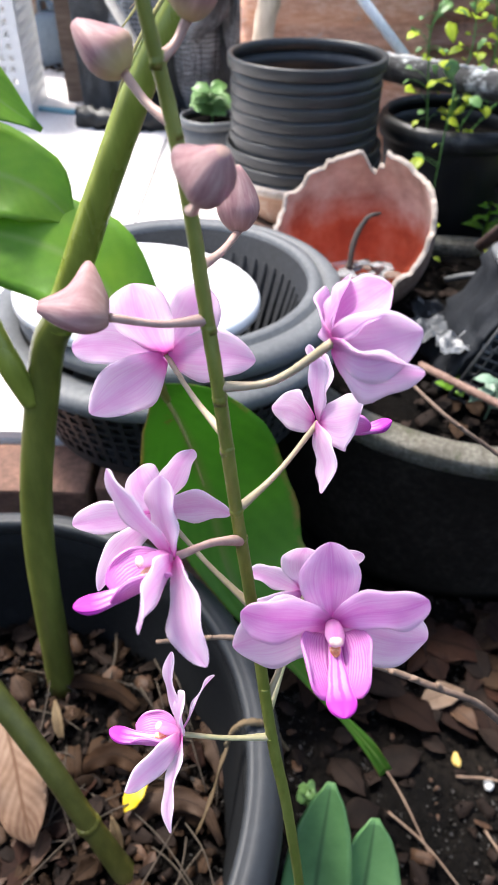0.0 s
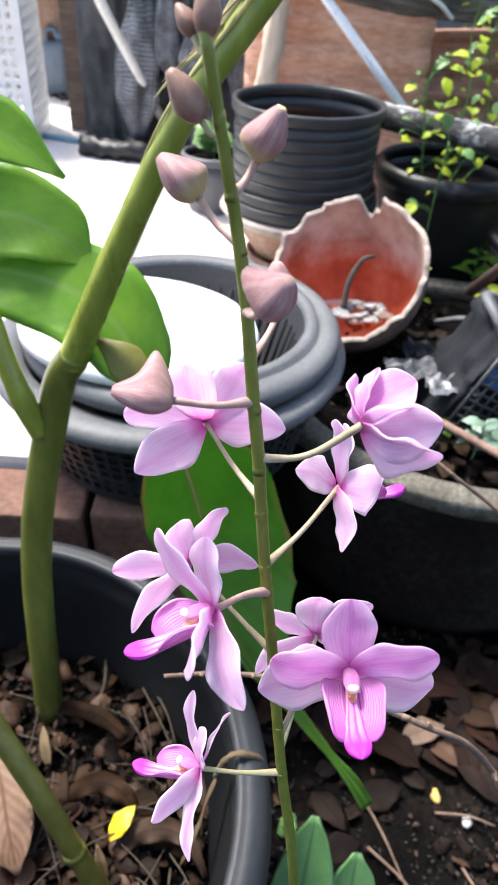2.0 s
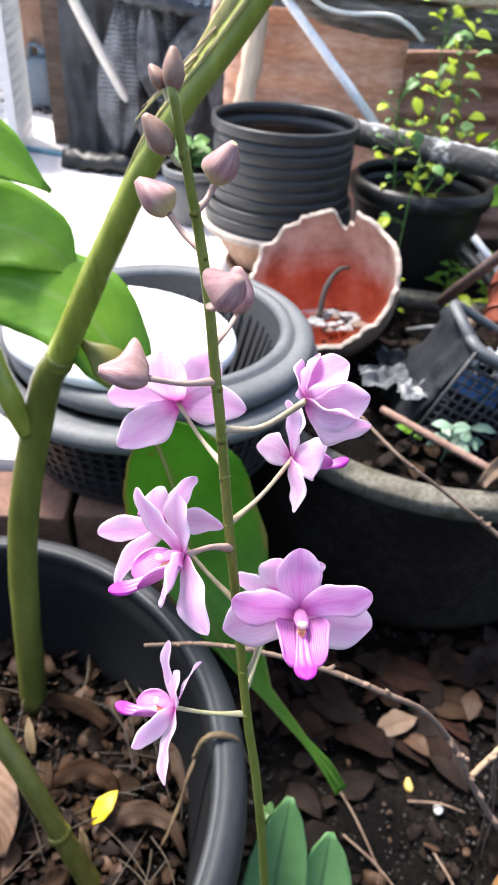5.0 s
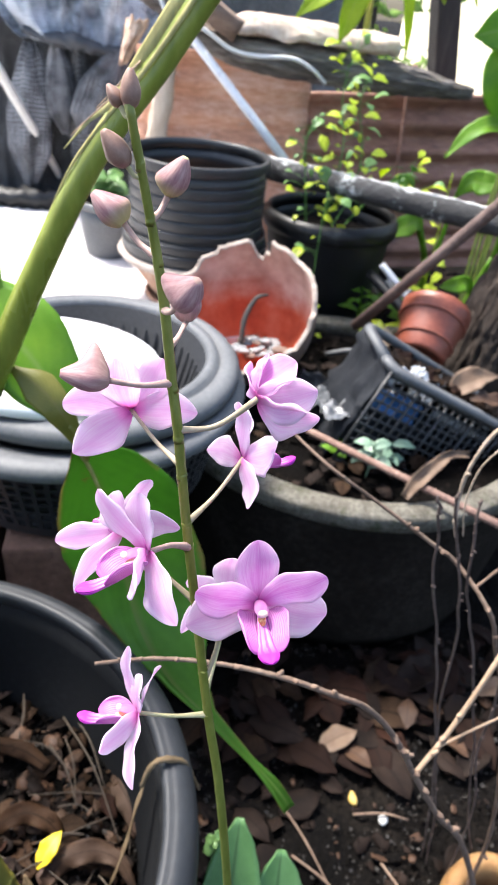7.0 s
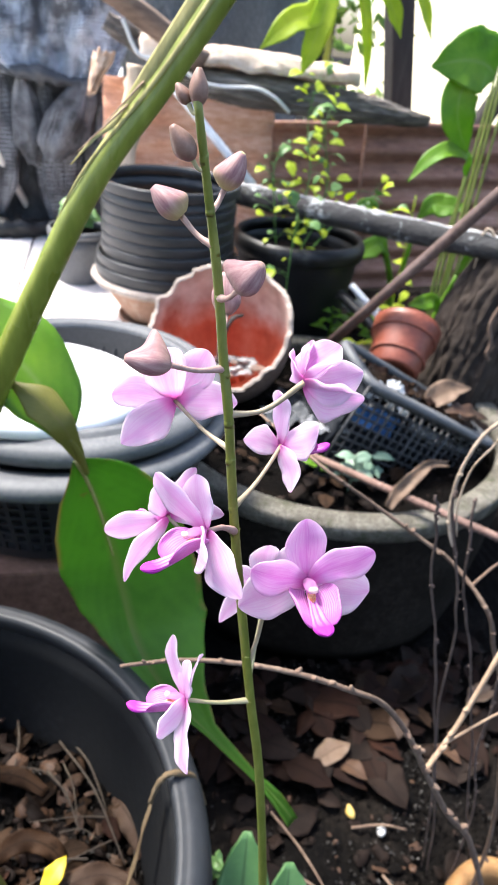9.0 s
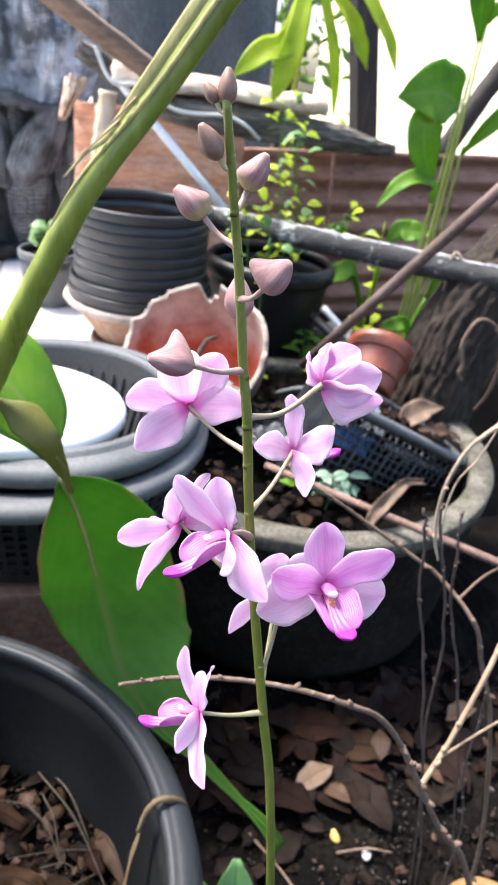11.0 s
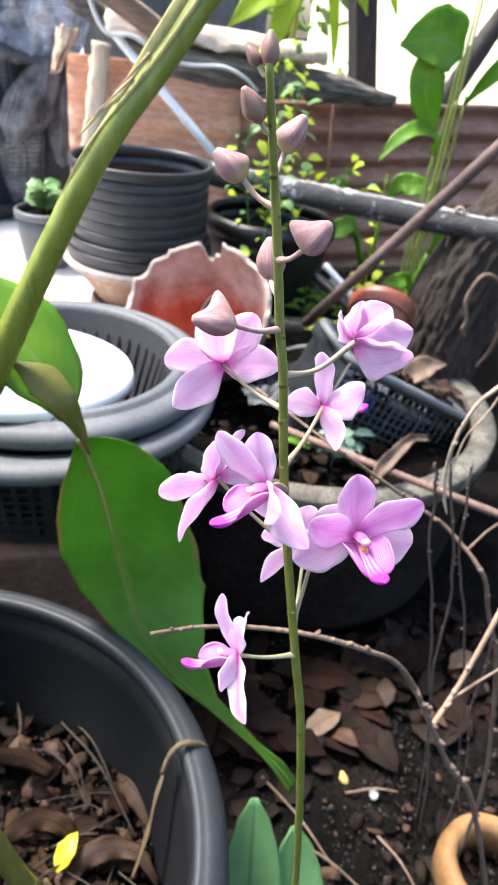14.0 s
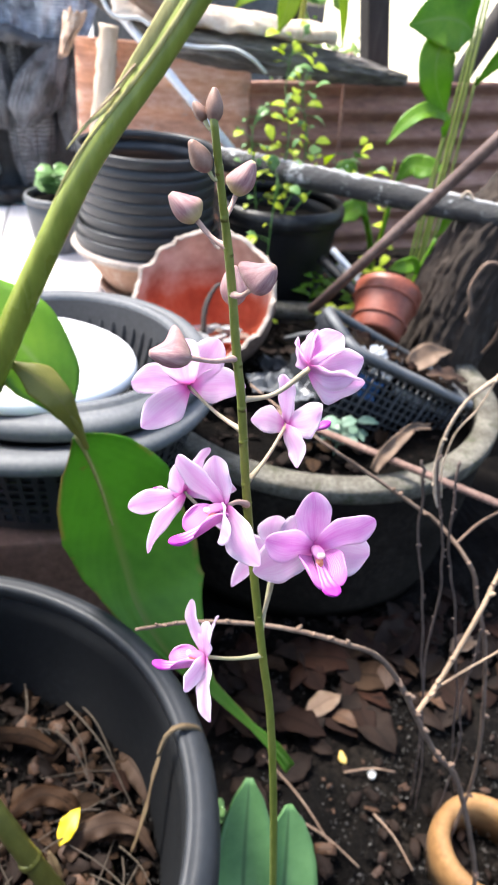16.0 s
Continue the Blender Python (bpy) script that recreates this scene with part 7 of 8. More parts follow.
def leafy(parent, p, d, l, w, mat, rnd, up=None, bm=None):
    d = V(d).normalized()
    u = V(up) if up else V((rnd.uniform(-0.4, 0.4), rnd.uniform(-0.8, -0.1), 1))
    p = V(p)
    b = blade([p, p + d * l * 0.5 + V((0, 0, 0.05 * l)), p + d * l - V((0, 0, 0.12 * l))], [w * 0.15, w * 0.95, w * 0.9, w * 0.05], u, 0.0005, 4, 0.2, 0.05, rnd.random() * 6, 3)
    return part("leaf", b, mat, parent)


def vine(pot):
    rnd = random.Random(21)
    ob = thing("weedy_vine", (0.43, 1.60, 0.53), "yellow-green vine climbing out of the black pot", "vine")
    stems = [[(0.43, 1.60, 0.53), (0.44, 1.58, 0.66), (0.46, 1.62, 0.76), (0.45, 1.66, 0.86), (0.47, 1.70, 0.95)],
             [(0.44, 1.62, 0.53), (0.50, 1.64, 0.64), (0.52, 1.66, 0.74), (0.50, 1.68, 0.84), (0.52, 1.72, 0.90)],
             [(0.40, 1.60, 0.53), (0.38, 1.60, 0.66), (0.37, 1.62, 0.76), (0.39, 1.64, 0.82)],
             [(0.43, 1.56, 0.60), (0.415, 1.52, 0.68), (0.41, 1.515, 0.60), (0.405, 1.50, 0.52), (0.40, 1.48, 0.44), (0.395, 1.46, 0.36)],
             [(0.50, 1.66, 0.56), (0.58, 1.66, 0.66), (0.64, 1.66, 0.70), (0.68, 1.64, 0.655)]]
    for k, st in enumerate(stems):
        bm = tube(st, [0.0022, 0.0016, 0.0010], 6, 6)
        line = spline(st, 7)
        for i in range(3, len(line)):
            for _ in range(1 if k == 3 else 3):
                if rnd.random() < (0.55 if k == 3 else 0.50):
                    continue
                d = V((rnd.uniform(-1, 1), rnd.uniform(-0.8, 0.5), rnd.uniform(-0.35, 0.55))).normalized()
                foot = line[i] + V((0, 0, rnd.uniform(-0.02, 0.02)))
                stalk = rnd.uniform(0.008, 0.045)
                q = foot + d * stalk + V((0, 0, 0.25 * stalk))
                tube([foot, foot.lerp(q, 0.5) + V((0, 0, 0.1 * stalk)), q], [0.0007, 0.0006, 0.0005], 5, 3, bm)
                lime = rnd.random() < (0.75 if k in (0, 3) else 0.55)
                size = rnd.choice((0.012, 0.017, 0.022, 0.030, 0.040))
                leafy(ob, q, d + V((rnd.uniform(-0.5, 0.5), rnd.uniform(-0.5, 0.5), rnd.uniform(-0.6, 0.3))), size, size * rnd.uniform(0.30, 0.42), "leaf_lime" if lime else "leaf_small", rnd)
        part("stem", bm, "leaf_small", ob, "thin green stem with hair-thin leaf stalks")
    return ob


vine(None)


def turmeric(base, seed, leaves, scale=1.0):
    rnd = random.Random(seed)
    base = V(base)
    ob = thing("turmeric_plant", base, "bright green turmeric plant with broad upright leaves", "plant", "turmeric clump")
    for (dx, dy, h, lx, ly, lz, ll, w) in leaves:
        top = base + V((dx, dy, h))
        part("stalk", tube([base + V((rnd.uniform(-0.02, 0.02), rnd.uniform(-0.02, 0.02), 0)), base + V((dx * 0.3, dy * 0.3, h * 0.5)), top], [0.010, 0.007, 0.004], 9, 6), "leaf_bright", ob, "pale green stalk")
        d = V((lx, ly, lz)).normalized()
        mid = top + d * ll * 0.5 + V((0, 0, 0.06 * ll))
        tip = top + d * ll - V((0, 0, 0.16 * ll))
        part("leaf", blade([top, top.lerp(mid, 0.5) + V((0, 0, 0.02)), mid, mid.lerp(tip, 0.5), tip], [w * 0.12, w * 0.8, w, w * 0.75, 0.002], V((-0.2, -0.8, 0.55)), 0.0008, 8, 0.2, 0.08, rnd.random() * 6, 5), "leaf_bright", ob, "broad bright green leaf")
    return ob


def tall_turmeric():
    base = V((0.895, 1.65, 0.33))
    ob = thing("turmeric_plant", base, "tall turmeric plant with pale slim stalks and broad bright leaves", "plant", "turmeric clump")
    for dx, top in ((-0.015, (0.868, 1.60, 1.02)), (0.0, (0.878, 1.60, 1.16)), (0.012, (0.893, 1.61, 1.20)), (-0.026, (0.856, 1.60, 0.80)), (0.022, (0.905, 1.60, 0.92)), (0.004, (0.872, 1.59, 1.10))):
        foot = base + V((dx, dx * 0.6, 0))
        part("stalk", tube([foot, foot.lerp(V(top), 0.4) + V((dx * 0.4, 0, 0)), top], [0.0046, 0.0038, 0.0028], 9, 8), "stalk", ob, "slim pale green stalk")
    for line, w, up in (
            ([(0.868, 1.60, 1.005), (0.825, 1.588, 1.024), (0.770, 1.582, 1.026), (0.700, 1.59, 1.007)], [0.010, 0.052, 0.066, 0.070, 0.060, 0.036, 0.003], (0.1, -0.9, 0.25)),
            ([(0.862, 1.60, 0.995), (0.792, 1.585, 0.980), (0.782, 1.578, 0.930), (0.803, 1.58, 0.880), (0.838, 1.585, 0.838)], [0.006, 0.034, 0.042, 0.040, 0.028, 0.002], (-0.3, -0.9, 0.2)),
            ([(0.856, 1.60, 0.78), (0.840, 1.585, 0.822), (0.795, 1.57, 0.842), (0.735, 1.56, 0.822), (0.683, 1.55, 0.765)], [0.006, 0.016, 0.023, 0.019, 0.002], (-0.2, -0.65, 0.7)),
            ([(0.905, 1.60, 0.90), (0.95, 1.58, 0.97), (1.01, 1.56, 1.03), (1.08, 1.55, 1.04)], [0.005, 0.020, 0.026, 0.002], (0.3, -0.7, 0.6)),
            ([(0.878, 1.60, 1.14), (0.85, 1.58, 1.22), (0.82, 1.58, 1.30), (0.80, 1.58, 1.40)], [0.006, 0.03, 0.035, 0.002], (-0.3, -0.9, 0.1)),
            ([(0.893, 1.61, 1.18), (0.95, 1.60, 1.26), (1.03, 1.58, 1.30), (1.12, 1.57, 1.28)], [0.006, 0.03, 0.04, 0.002], (0.3, -0.8, 0.5))):
        part("leaf", blade(line, w, up, 0.0008, 10, 0.18, 0.10, 2, 6), "leaf_bright", ob, "broad bright green leaf")
    return ob


tall_turmeric()
turmeric((0.74, 1.40, 0.33), 2, [(0.03, 0.0, 0.16, -0.7, -0.3, 0.4, 0.13, 0.02), (-0.02, 0.02, 0.12, -0.9, -0.2, 0.2, 0.11, 0.018), (0.05, 0.0, 0.26, 0.4, -0.2, 0.6, 0.15, 0.02)])
turmeric((0.82, 1.78, 0.33), 3, [(-0.05, 0, 0.20, -0.9, -0.2, 0.1, 0.12, 0.03), (-0.10, 0.02, 0.28, -0.6, -0.2, 0.5, 0.10, 0.03), (0.02, 0, 0.30, 0.6, -0.3, 0.4, 0.14, 0.035)])


def overhang():
    """Long leaves that hang into view above the fence."""
    rnd = random.Random(8)
    ob = thing("banana_shrub", (0.62, 1.90, 0.33), "shrub with long drooping green leaves above the fence", "shrub")
    part("stem", tube([(0.62, 2.2, 0.33), (0.60, 2.1, 0.9), (0.56, 1.95, 1.32)], [0.014, 0.010, 0.008], 8, 8), "cane", ob)
    for pts, w in (([(0.555, 1.94, 1.28), (0.50, 1.85, 1.105), (0.42, 1.82, 1.062), (0.345, 1.80, 1.000)], 0.036), ([(0.56, 1.95, 1.28), (0.51, 1.84, 1.12), (0.480, 1.81, 1.03), (0.455, 1.80, 0.955)], 0.032), ([(0.57, 1.95, 1.28), (0.66, 1.89, 1.17), (0.692, 1.88, 1.12), (0.720, 1.86, 1.058)], 0.030), ([(0.56, 1.95, 1.30), (0.60, 1.88, 1.16), (0.63, 1.86, 1.05), (0.648, 1.86, 0.935)], 0.018), ([(0.58, 1.95, 1.30), (0.68, 1.90, 1.24), (0.76, 1.86, 1.14), (0.80, 1.85, 1.06)], 0.024)):
        part("leaf", blade(pts, [0.004, w * 0.8, w, w * 0.8, 0.002], (0.1, -0.75, 0.65), 0.0007, 8, 0.2, 0.1, rnd.random() * 5), "leaf_lime", ob, "drooping sunlit yellow-green leaf")
    return ob


overhang()


def seedling(name, base, seed, n, l, w, label, mat="leaf_small", h=0.05):
    rnd = random.Random(seed)
    base = V(base)
    ob = thing(name, base, label, "seedling", "seedlings")
    part("stem", tube([base, base + V((0.004, 0, h * 0.5)), base + V((0.002, -0.004, h))], [0.0018, 0.0015, 0.001], 6, 5), mat, ob)
    for k in range(n):
        a = k * 2.4 + rnd.random()
        p = base + V((0, 0, h * (0.3 + 0.7 * k / n)))
        leafy(ob, p, (math.cos(a), math.sin(a), rnd.uniform(0.0, 0.4)), l * rnd.uniform(0.7, 1.1), w, mat, rnd)
    return ob


seedling("weed_seedling", (0.405, 0.90, 0.335), 3, 7, 0.045, 0.011, "small blue-green weed seedling in the planter", "leaf_blue", 0.08)
seedling("weed_seedling", (0.45, 0.93, 0.335), 4, 6, 0.045, 0.010, "small blue-green weed seedling in the planter", "leaf_blue", 0.06)
seedling("weed_seedling", (0.36, 0.96, 0.335), 5, 5, 0.03, 0.010, "small bright weed seedling in the planter", "leaf_bright", 0.03)
for k, (x, y) in enumerate(((0.58, 1.42), (0.66, 1.50), (0.72, 1.46), (0.62, 1.62), (0.78, 1.52), (0.55, 1.55), (0.84, 1.44), (0.70, 1.66))):
    seedling("weed_seedling", (x, y, 0.34), 30 + k, 6 + k % 3, 0.06, 0.011, "narrow-leaved bright green weed on the bank", "leaf_bright" if k % 2 else "leaf_lime", 0.07 + 0.02 * (k % 3))
seedling("weed_sprig", (0.687, 1.50, 0.335), 44, 7, 0.055, 0.013, "tall thin weed with bright green leaves behind the pole", "leaf_lime", 0.41)
seedling("weed_sprig", (0.66, 1.40, 0.335), 45, 9, 0.075, 0.010, "narrow-leaved bright green weed on the bank", "leaf_lime", 0.20)
seedling("leafy_seedling", (-0.10, 1.90, PATIO + 0.12), 6, 16, 0.06, 0.02, "leafy green seedling in the small grey pot", "leaf_small", 0.09)
seedling("weed_seedling", (0.115, 0.43, 0.0), 9, 9, 0.016, 0.008, "tiny pale weed beside the tub", "leaf_small", 0.06)

# ---- litter ----


def litter_leaf(p, ang, l, w, mat, label, seed, tilt=0.0, group="dead leaves", ragged=0.014):
    rnd = random.Random(seed)
    p = V(p)
    d = V((math.cos(ang), math.sin(ang), tilt)).normalized()
    curl = rnd.uniform(-0.25, 0.45)
    line = [p, p + d * l * 0.33 + V((0, 0, 0.10 * l)), p + d * l * 0.66 + V((0, 0, 0.12 * l)), p + d * l + V((0, 0, 0.02 * l))]
    b = blade(line, [w * 0.1, w * 0.85, w, w * 0.65, w * 0.03], V((rnd.uniform(-0.3, 0.3), rnd.uniform(-0.3, 0.3), 1)), 0.0006, 10, curl, 0.13, rnd.random() * 6, 6, waves=rnd.uniform(1.5, 3))
    for v in b.verts:
        v.co += V((noise.noise(v.co * 60 + V((seed, 0, 0))), noise.noise(v.co * 60 + V((0, seed, 0))), noise.noise(v.co * 45 + V((0, 0, seed))))) * (ragged * l)
    return alone("dead_leaf", b, mat, label, "leaf", group, at=p)


rnd = random.Random(77)
for k in range(104):     # in the tub
    a, r = rnd.uniform(0, 2 * math.pi), 0.25 * math.sqrt(rnd.random())
    if k < 74:
        a, r = rnd.uniform(-0.9, 0.5), rnd.uniform(0.06, 0.23)
    l = rnd.uniform(0.014, 0.038) if k % 6 else rnd.uniform(0.045, 0.07)
    p = TUB + V((r * math.cos(a) - l * 0.4, r * math.sin(a), 0.241 + rnd.uniform(0, 0.014)))
    kind = ("dead_leaf_dark", "dead_leaf", "rusty_leaf", "dead_leaf_red", "dead_leaf_dark", "dead_leaf_pale", "dead_leaf")[k % 7]
    litter_leaf(p, rnd.uniform(0, 6.28), l, l * rnd.uniform(0.20, 0.36), kind, "brown dry leaf on the compost in the tub", 300 + k, rnd.uniform(-0.15, 0.25))
dry_leaf("dead_leaf", [(-0.088, 0.306, 0.258), (-0.066, 0.322, 0.272), (-0.036, 0.326, 0.276), (-0.010, 0.316, 0.270), (0.008, 0.292, 0.252)], [0.007, 0.012, 0.012, 0.007, 0.003], (0.1, -0.35, 0.9), "curled_leaf", "large curled pinkish-tan leaf in the tub", -0.16, 0.55, 31)
dry_leaf("dead_leaf", [(-0.165, 0.350, 0.250), (-0.140, 0.366, 0.266), (-0.112, 0.372, 0.274), (-0.085, 0.360, 0.268), (-0.070, 0.342, 0.252)], [0.004, 0.010, 0.012, 0.010, 0.003], (0.0, -0.3, 0.95), "dead_leaf_pale", "large arched brown leaf in the tub", -0.16, 0.60, 32)
dry_leaf("dead_leaf", [(-0.215, 0.462, 0.256), (-0.17, 0.463, 0.262), (-0.130, 0.452, 0.264), (-0.100, 0.434, 0.256)], [0.005, 0.009, 0.010, 0.006], (0.0, -0.4, 0.9), "dead_leaf_pale", "long folded brown leaf strip in the tub", -0.3, 0.4, 33)
dry_leaf("dead_leaf", [(-0.022, 0.425, 0.248), (-0.012, 0.402, 0.262), (0.000, 0.378, 0.262), (0.008, 0.350, 0.252)], [0.006, 0.014, 0.015, 0.004], (-0.3, -0.1, 0.95), "curled_leaf", "pinkish dry leaf against the tub wall", -0.3, 0.3, 34)
dry_leaf("dead_leaf", [(-0.035, 0.40, 0.250), (-0.028, 0.385, 0.260), (-0.018, 0.368, 0.256)], [0.004, 0.010, 0.004], (-0.2, -0.2, 0.95), "dead_leaf_red", "rusty orange leaf bit in the tub", -0.3, 0.3, 35)
dry_leaf("dead_leaf", [(-0.246, 0.408, 0.285), (-0.217, 0.358, 0.292), (-0.196, 0.314, 0.29), (-0.178, 0.278, 0.275)], [0.006, 0.024, 0.029, 0.030, 0.027, 0.018, 0.002], (0.1, -0.4, 0.9), "fallen_leaf", "broad pinkish-tan dry leaf beside the stalk in the tub", 0.22, 0.34, 41)
dry_leaf("sheath_scrap", [(-0.194, 0.432, 0.275), (-0.188, 0.414, 0.267), (-0.182, 0.397, 0.25)], [0.001, 0.005, 0.006, 0.003], (0.1, -0.7, 0.6), "dry_strip", "yellowish dry sheath scrap beside the stalk", 0.5, 0.1, 42)
dry_leaf("sheath_scrap", [(-0.104, 0.305, 0.285), (-0.099, 0.294, 0.271), (-0.094, 0.283, 0.25)], [0.001, 0.005, 0.006, 0.003], (0.1, -0.7, 0.6), "dry_strip", "yellowish dry sheath scrap beside the stalk", 0.5, 0.1, 43)
litter_leaf((-0.094, 0.314, 0.272), 0.95, 0.040, 0.0105, "yellow_leaf", "bright yellow fallen leaf in the tub", 5, 0.3, "", 0.0)
for k in range(44):     # on the soil
    x, y = rnd.uniform(0.10, 0.85), rnd.uniform(0.28, 0.76)
    l = rnd.uniform(0.03, 0.10)
    if y < 0.5 and rnd.random() < 0.55:
        continue
    litter_leaf((x, y, rnd.uniform(0.004, 0.012)), rnd.uniform(0, 6.28), l, l * rnd.uniform(0.25, 0.36), "dead_leaf_dark" if rnd.random() < 0.85 else "dead_leaf", "dark rotting leaf on the soil", 500 + k, rnd.uniform(-0.05, 0.12))
for k in range(40):     # on the planter's soil
    a, r = rnd.uniform(0, 6.28), 0.30 * math.sqrt(rnd.random())
    l = rnd.uniform(0.02, 0.055)
    litter_leaf(RING + V((r * math.cos(a), r * math.sin(a), 0.332 + rnd.uniform(0, 0.008))), rnd.uniform(0, 6.28), l, l * 0.3, "dead_leaf_dark" if rnd.random() < 0.6 else "dead_leaf", "small brown leaf on the planter soil", 700 + k, 0.05)
for k in range(50):     # on the bank
    l = rnd.uniform(0.03, 0.08)
    litter_leaf((rnd.uniform(0.5, 1.2), rnd.uniform(1.5, 2.0), 0.345 + rnd.uniform(0, 0.02)), rnd.uniform(0, 6.28), l, l * 0.3, "dead_leaf_dark" if rnd.random() < 0.5 else "dead_leaf", "brown dry leaf on the bank", 800 + k, 0.1)


for p, ang, l, w, seed, kind in (((0.31, 0.70, 0.012), -0.35, 0.17, 0.050, 1, "dead_leaf_red"), ((0.47, 0.68, 0.010), 0.5, 0.16, 0.042, 2, "dead_leaf_dark"), ((0.19, 0.64, 0.010), -0.5, 0.15, 0.036, 3, "dead_leaf_dark"), ((0.58, 0.70, 0.012), 2.6, 0.14, 0.038, 4, "dead_leaf_red"), ((0.275, 0.565, 0.012), 0.15, 0.09, 0.026, 9, "dead_leaf_pale"), ((0.41, 0.61, 0.012), -0.8, 0.09, 0.028, 11, "dead_leaf_red"), ((0.66, 0.62, 0.012), 0.9, 0.13, 0.034, 12, "dead_leaf_dark"), ((0.22, 0.48, 0.010), 0.3, 0.10, 0.034, 14, "dead_leaf_dark")):
    litter_leaf(p, ang, l * 0.75, w * 0.75, kind, "large rotting leaf on the soil by the planter", 900 + seed, 0.04, "")


rnd = random.Random(133)
for k in range(90):     # a mat of rotting leaves along the planter's foot
    x, y = rnd.uniform(0.12, 0.92), rnd.uniform(0.56, 0.80)
    if (V((x, y, 0)) - RING).length < 0.36 or (y < 0.62 and rnd.random() < 0.5):
        continue
    l = rnd.uniform(0.025, 0.06) if k % 2 else rnd.uniform(0.06, 0.11)
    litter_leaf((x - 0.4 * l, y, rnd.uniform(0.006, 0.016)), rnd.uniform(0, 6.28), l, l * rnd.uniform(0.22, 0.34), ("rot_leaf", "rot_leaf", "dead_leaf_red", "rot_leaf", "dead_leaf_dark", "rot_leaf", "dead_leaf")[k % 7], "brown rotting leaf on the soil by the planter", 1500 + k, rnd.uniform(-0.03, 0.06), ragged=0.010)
for k, (x, y, l, ang, mat) in enumerate(((0.30, 0.575, 0.075, 0.3, "tan_leaf"), (0.345, 0.575, 0.055, -0.9, "rusty_leaf"), (0.46, 0.60, 0.060, 1.2, "rusty_leaf"), (0.52, 0.585, 0.055, -1.0, "rusty_leaf"), (0.24, 0.66, 0.06, 2.2, "dead_leaf"), (0.62, 0.66, 0.07, 0.2, "tan_leaf"))):
    litter_leaf((x, y, 0.018), ang, l, l * 0.30, mat, "curled tan dry leaf on the soil", 1700 + k, 0.12, "", 0.012)


def leaf_shards():
    """Broken bits of dry leaf, too many to count."""
    rnd = random.Random(19)
    for name, mat, count, spot, label in (
            ("tub_litter", "dead_leaf_dark", 330, 0, "broken dark leaf bits on the compost in the tub"),
            ("tub_chaff", "dead_leaf", 460, 0, "broken brown leaf bits on the compost in the tub"),
            ("tub_flakes", "rusty_leaf", 300, 0, "broken rusty leaf bits on the compost in the tub"),
            ("tub_chips", "curled_leaf", 150, 0, "broken tan leaf bits on the compost in the tub"),
            ("soil_litter", "dead_leaf_dark", 420, 1, "dark leaf bits on the soil"),
            ("soil_flakes", "rusty_leaf", 140, 1, "rusty leaf bits on the soil"),
            ("planter_litter", "dead_leaf_dark", 420, 2, "dark leaf bits on the planter soil"),
            ("patio_litter", "dead_leaf", 260, 4, "dry leaf bits swept against the back of the patio"),
            ("bank_litter", "dead_leaf_dark", 360, 3, "dry leaf bits on the bank")):
        bm = bmesh.new()
        for k in range(count):
            a, q = rnd.uniform(0, 6.28), math.sqrt(rnd.random())
            if spot == 0:
                p = TUB + V((0.258 * q * math.cos(a), 0.258 * q * math.sin(a), 0.242 + rnd.uniform(0, 0.012)))
            elif spot == 1:
                p = V((rnd.uniform(0.05, 0.95), rnd.uniform(0.22, 0.80), rnd.uniform(0.0, 0.01)))
            elif spot == 2:
                p = RING + V((0.31 * q * math.cos(a), 0.31 * q * math.sin(a), 0.328 + rnd.uniform(0, 0.01)))
            elif spot == 4:
                t = rnd.random()
                p = V((-0.90 + 0.62 * t + rnd.gauss(0, 0.03), 3.12 - 0.46 * t + rnd.gauss(0, 0.05), PATIO + 0.012 + rnd.uniform(0, 0.012)))
            else:
                p = V((rnd.uniform(0.4, 1.5), rnd.uniform(1.42, 2.05), 0.335 + rnd.uniform(0, 0.03)))
            b = rnd.uniform(0, 6.28)
            d = V((math.cos(b), math.sin(b), rnd.uniform(-0.25, 0.4))).normalized()
            l = rnd.choice((0.006, 0.009, 0.013, 0.018, 0.028)) * rnd.uniform(0.7, 1.3)
            blade([p, p + d * l * 0.5 + V((0, 0, rnd.uniform(-0.1, 0.25) * l)), p + d * l], [l * rnd.uniform(0.05, 0.3), l * rnd.uniform(0.2, 0.45), l * rnd.uniform(0.02, 0.25)], V((rnd.uniform(-0.6, 0.6), rnd.uniform(-0.6, 0.6), 1)), 0.0006, 2, rnd.uniform(-0.3, 0.5), 0.2, rnd.random() * 6, 2, bm)
        alone(name, bm, mat, label, "leaf litter", kind="stuff")


leaf_shards()


def straws(name, spots, mat, label, r):
    for k, (a, b, sag) in enumerate(spots):
        a, b = V(a), V(b)
        m = a.lerp(b, 0.5) + V((0.004, 0.003, sag))
        alone(name, tube([a, m, b], [r, r * 0.9, r * 0.6], 6, 5, wob=0.2, seed=k), mat, label, "twig", "loose straws", at=a)


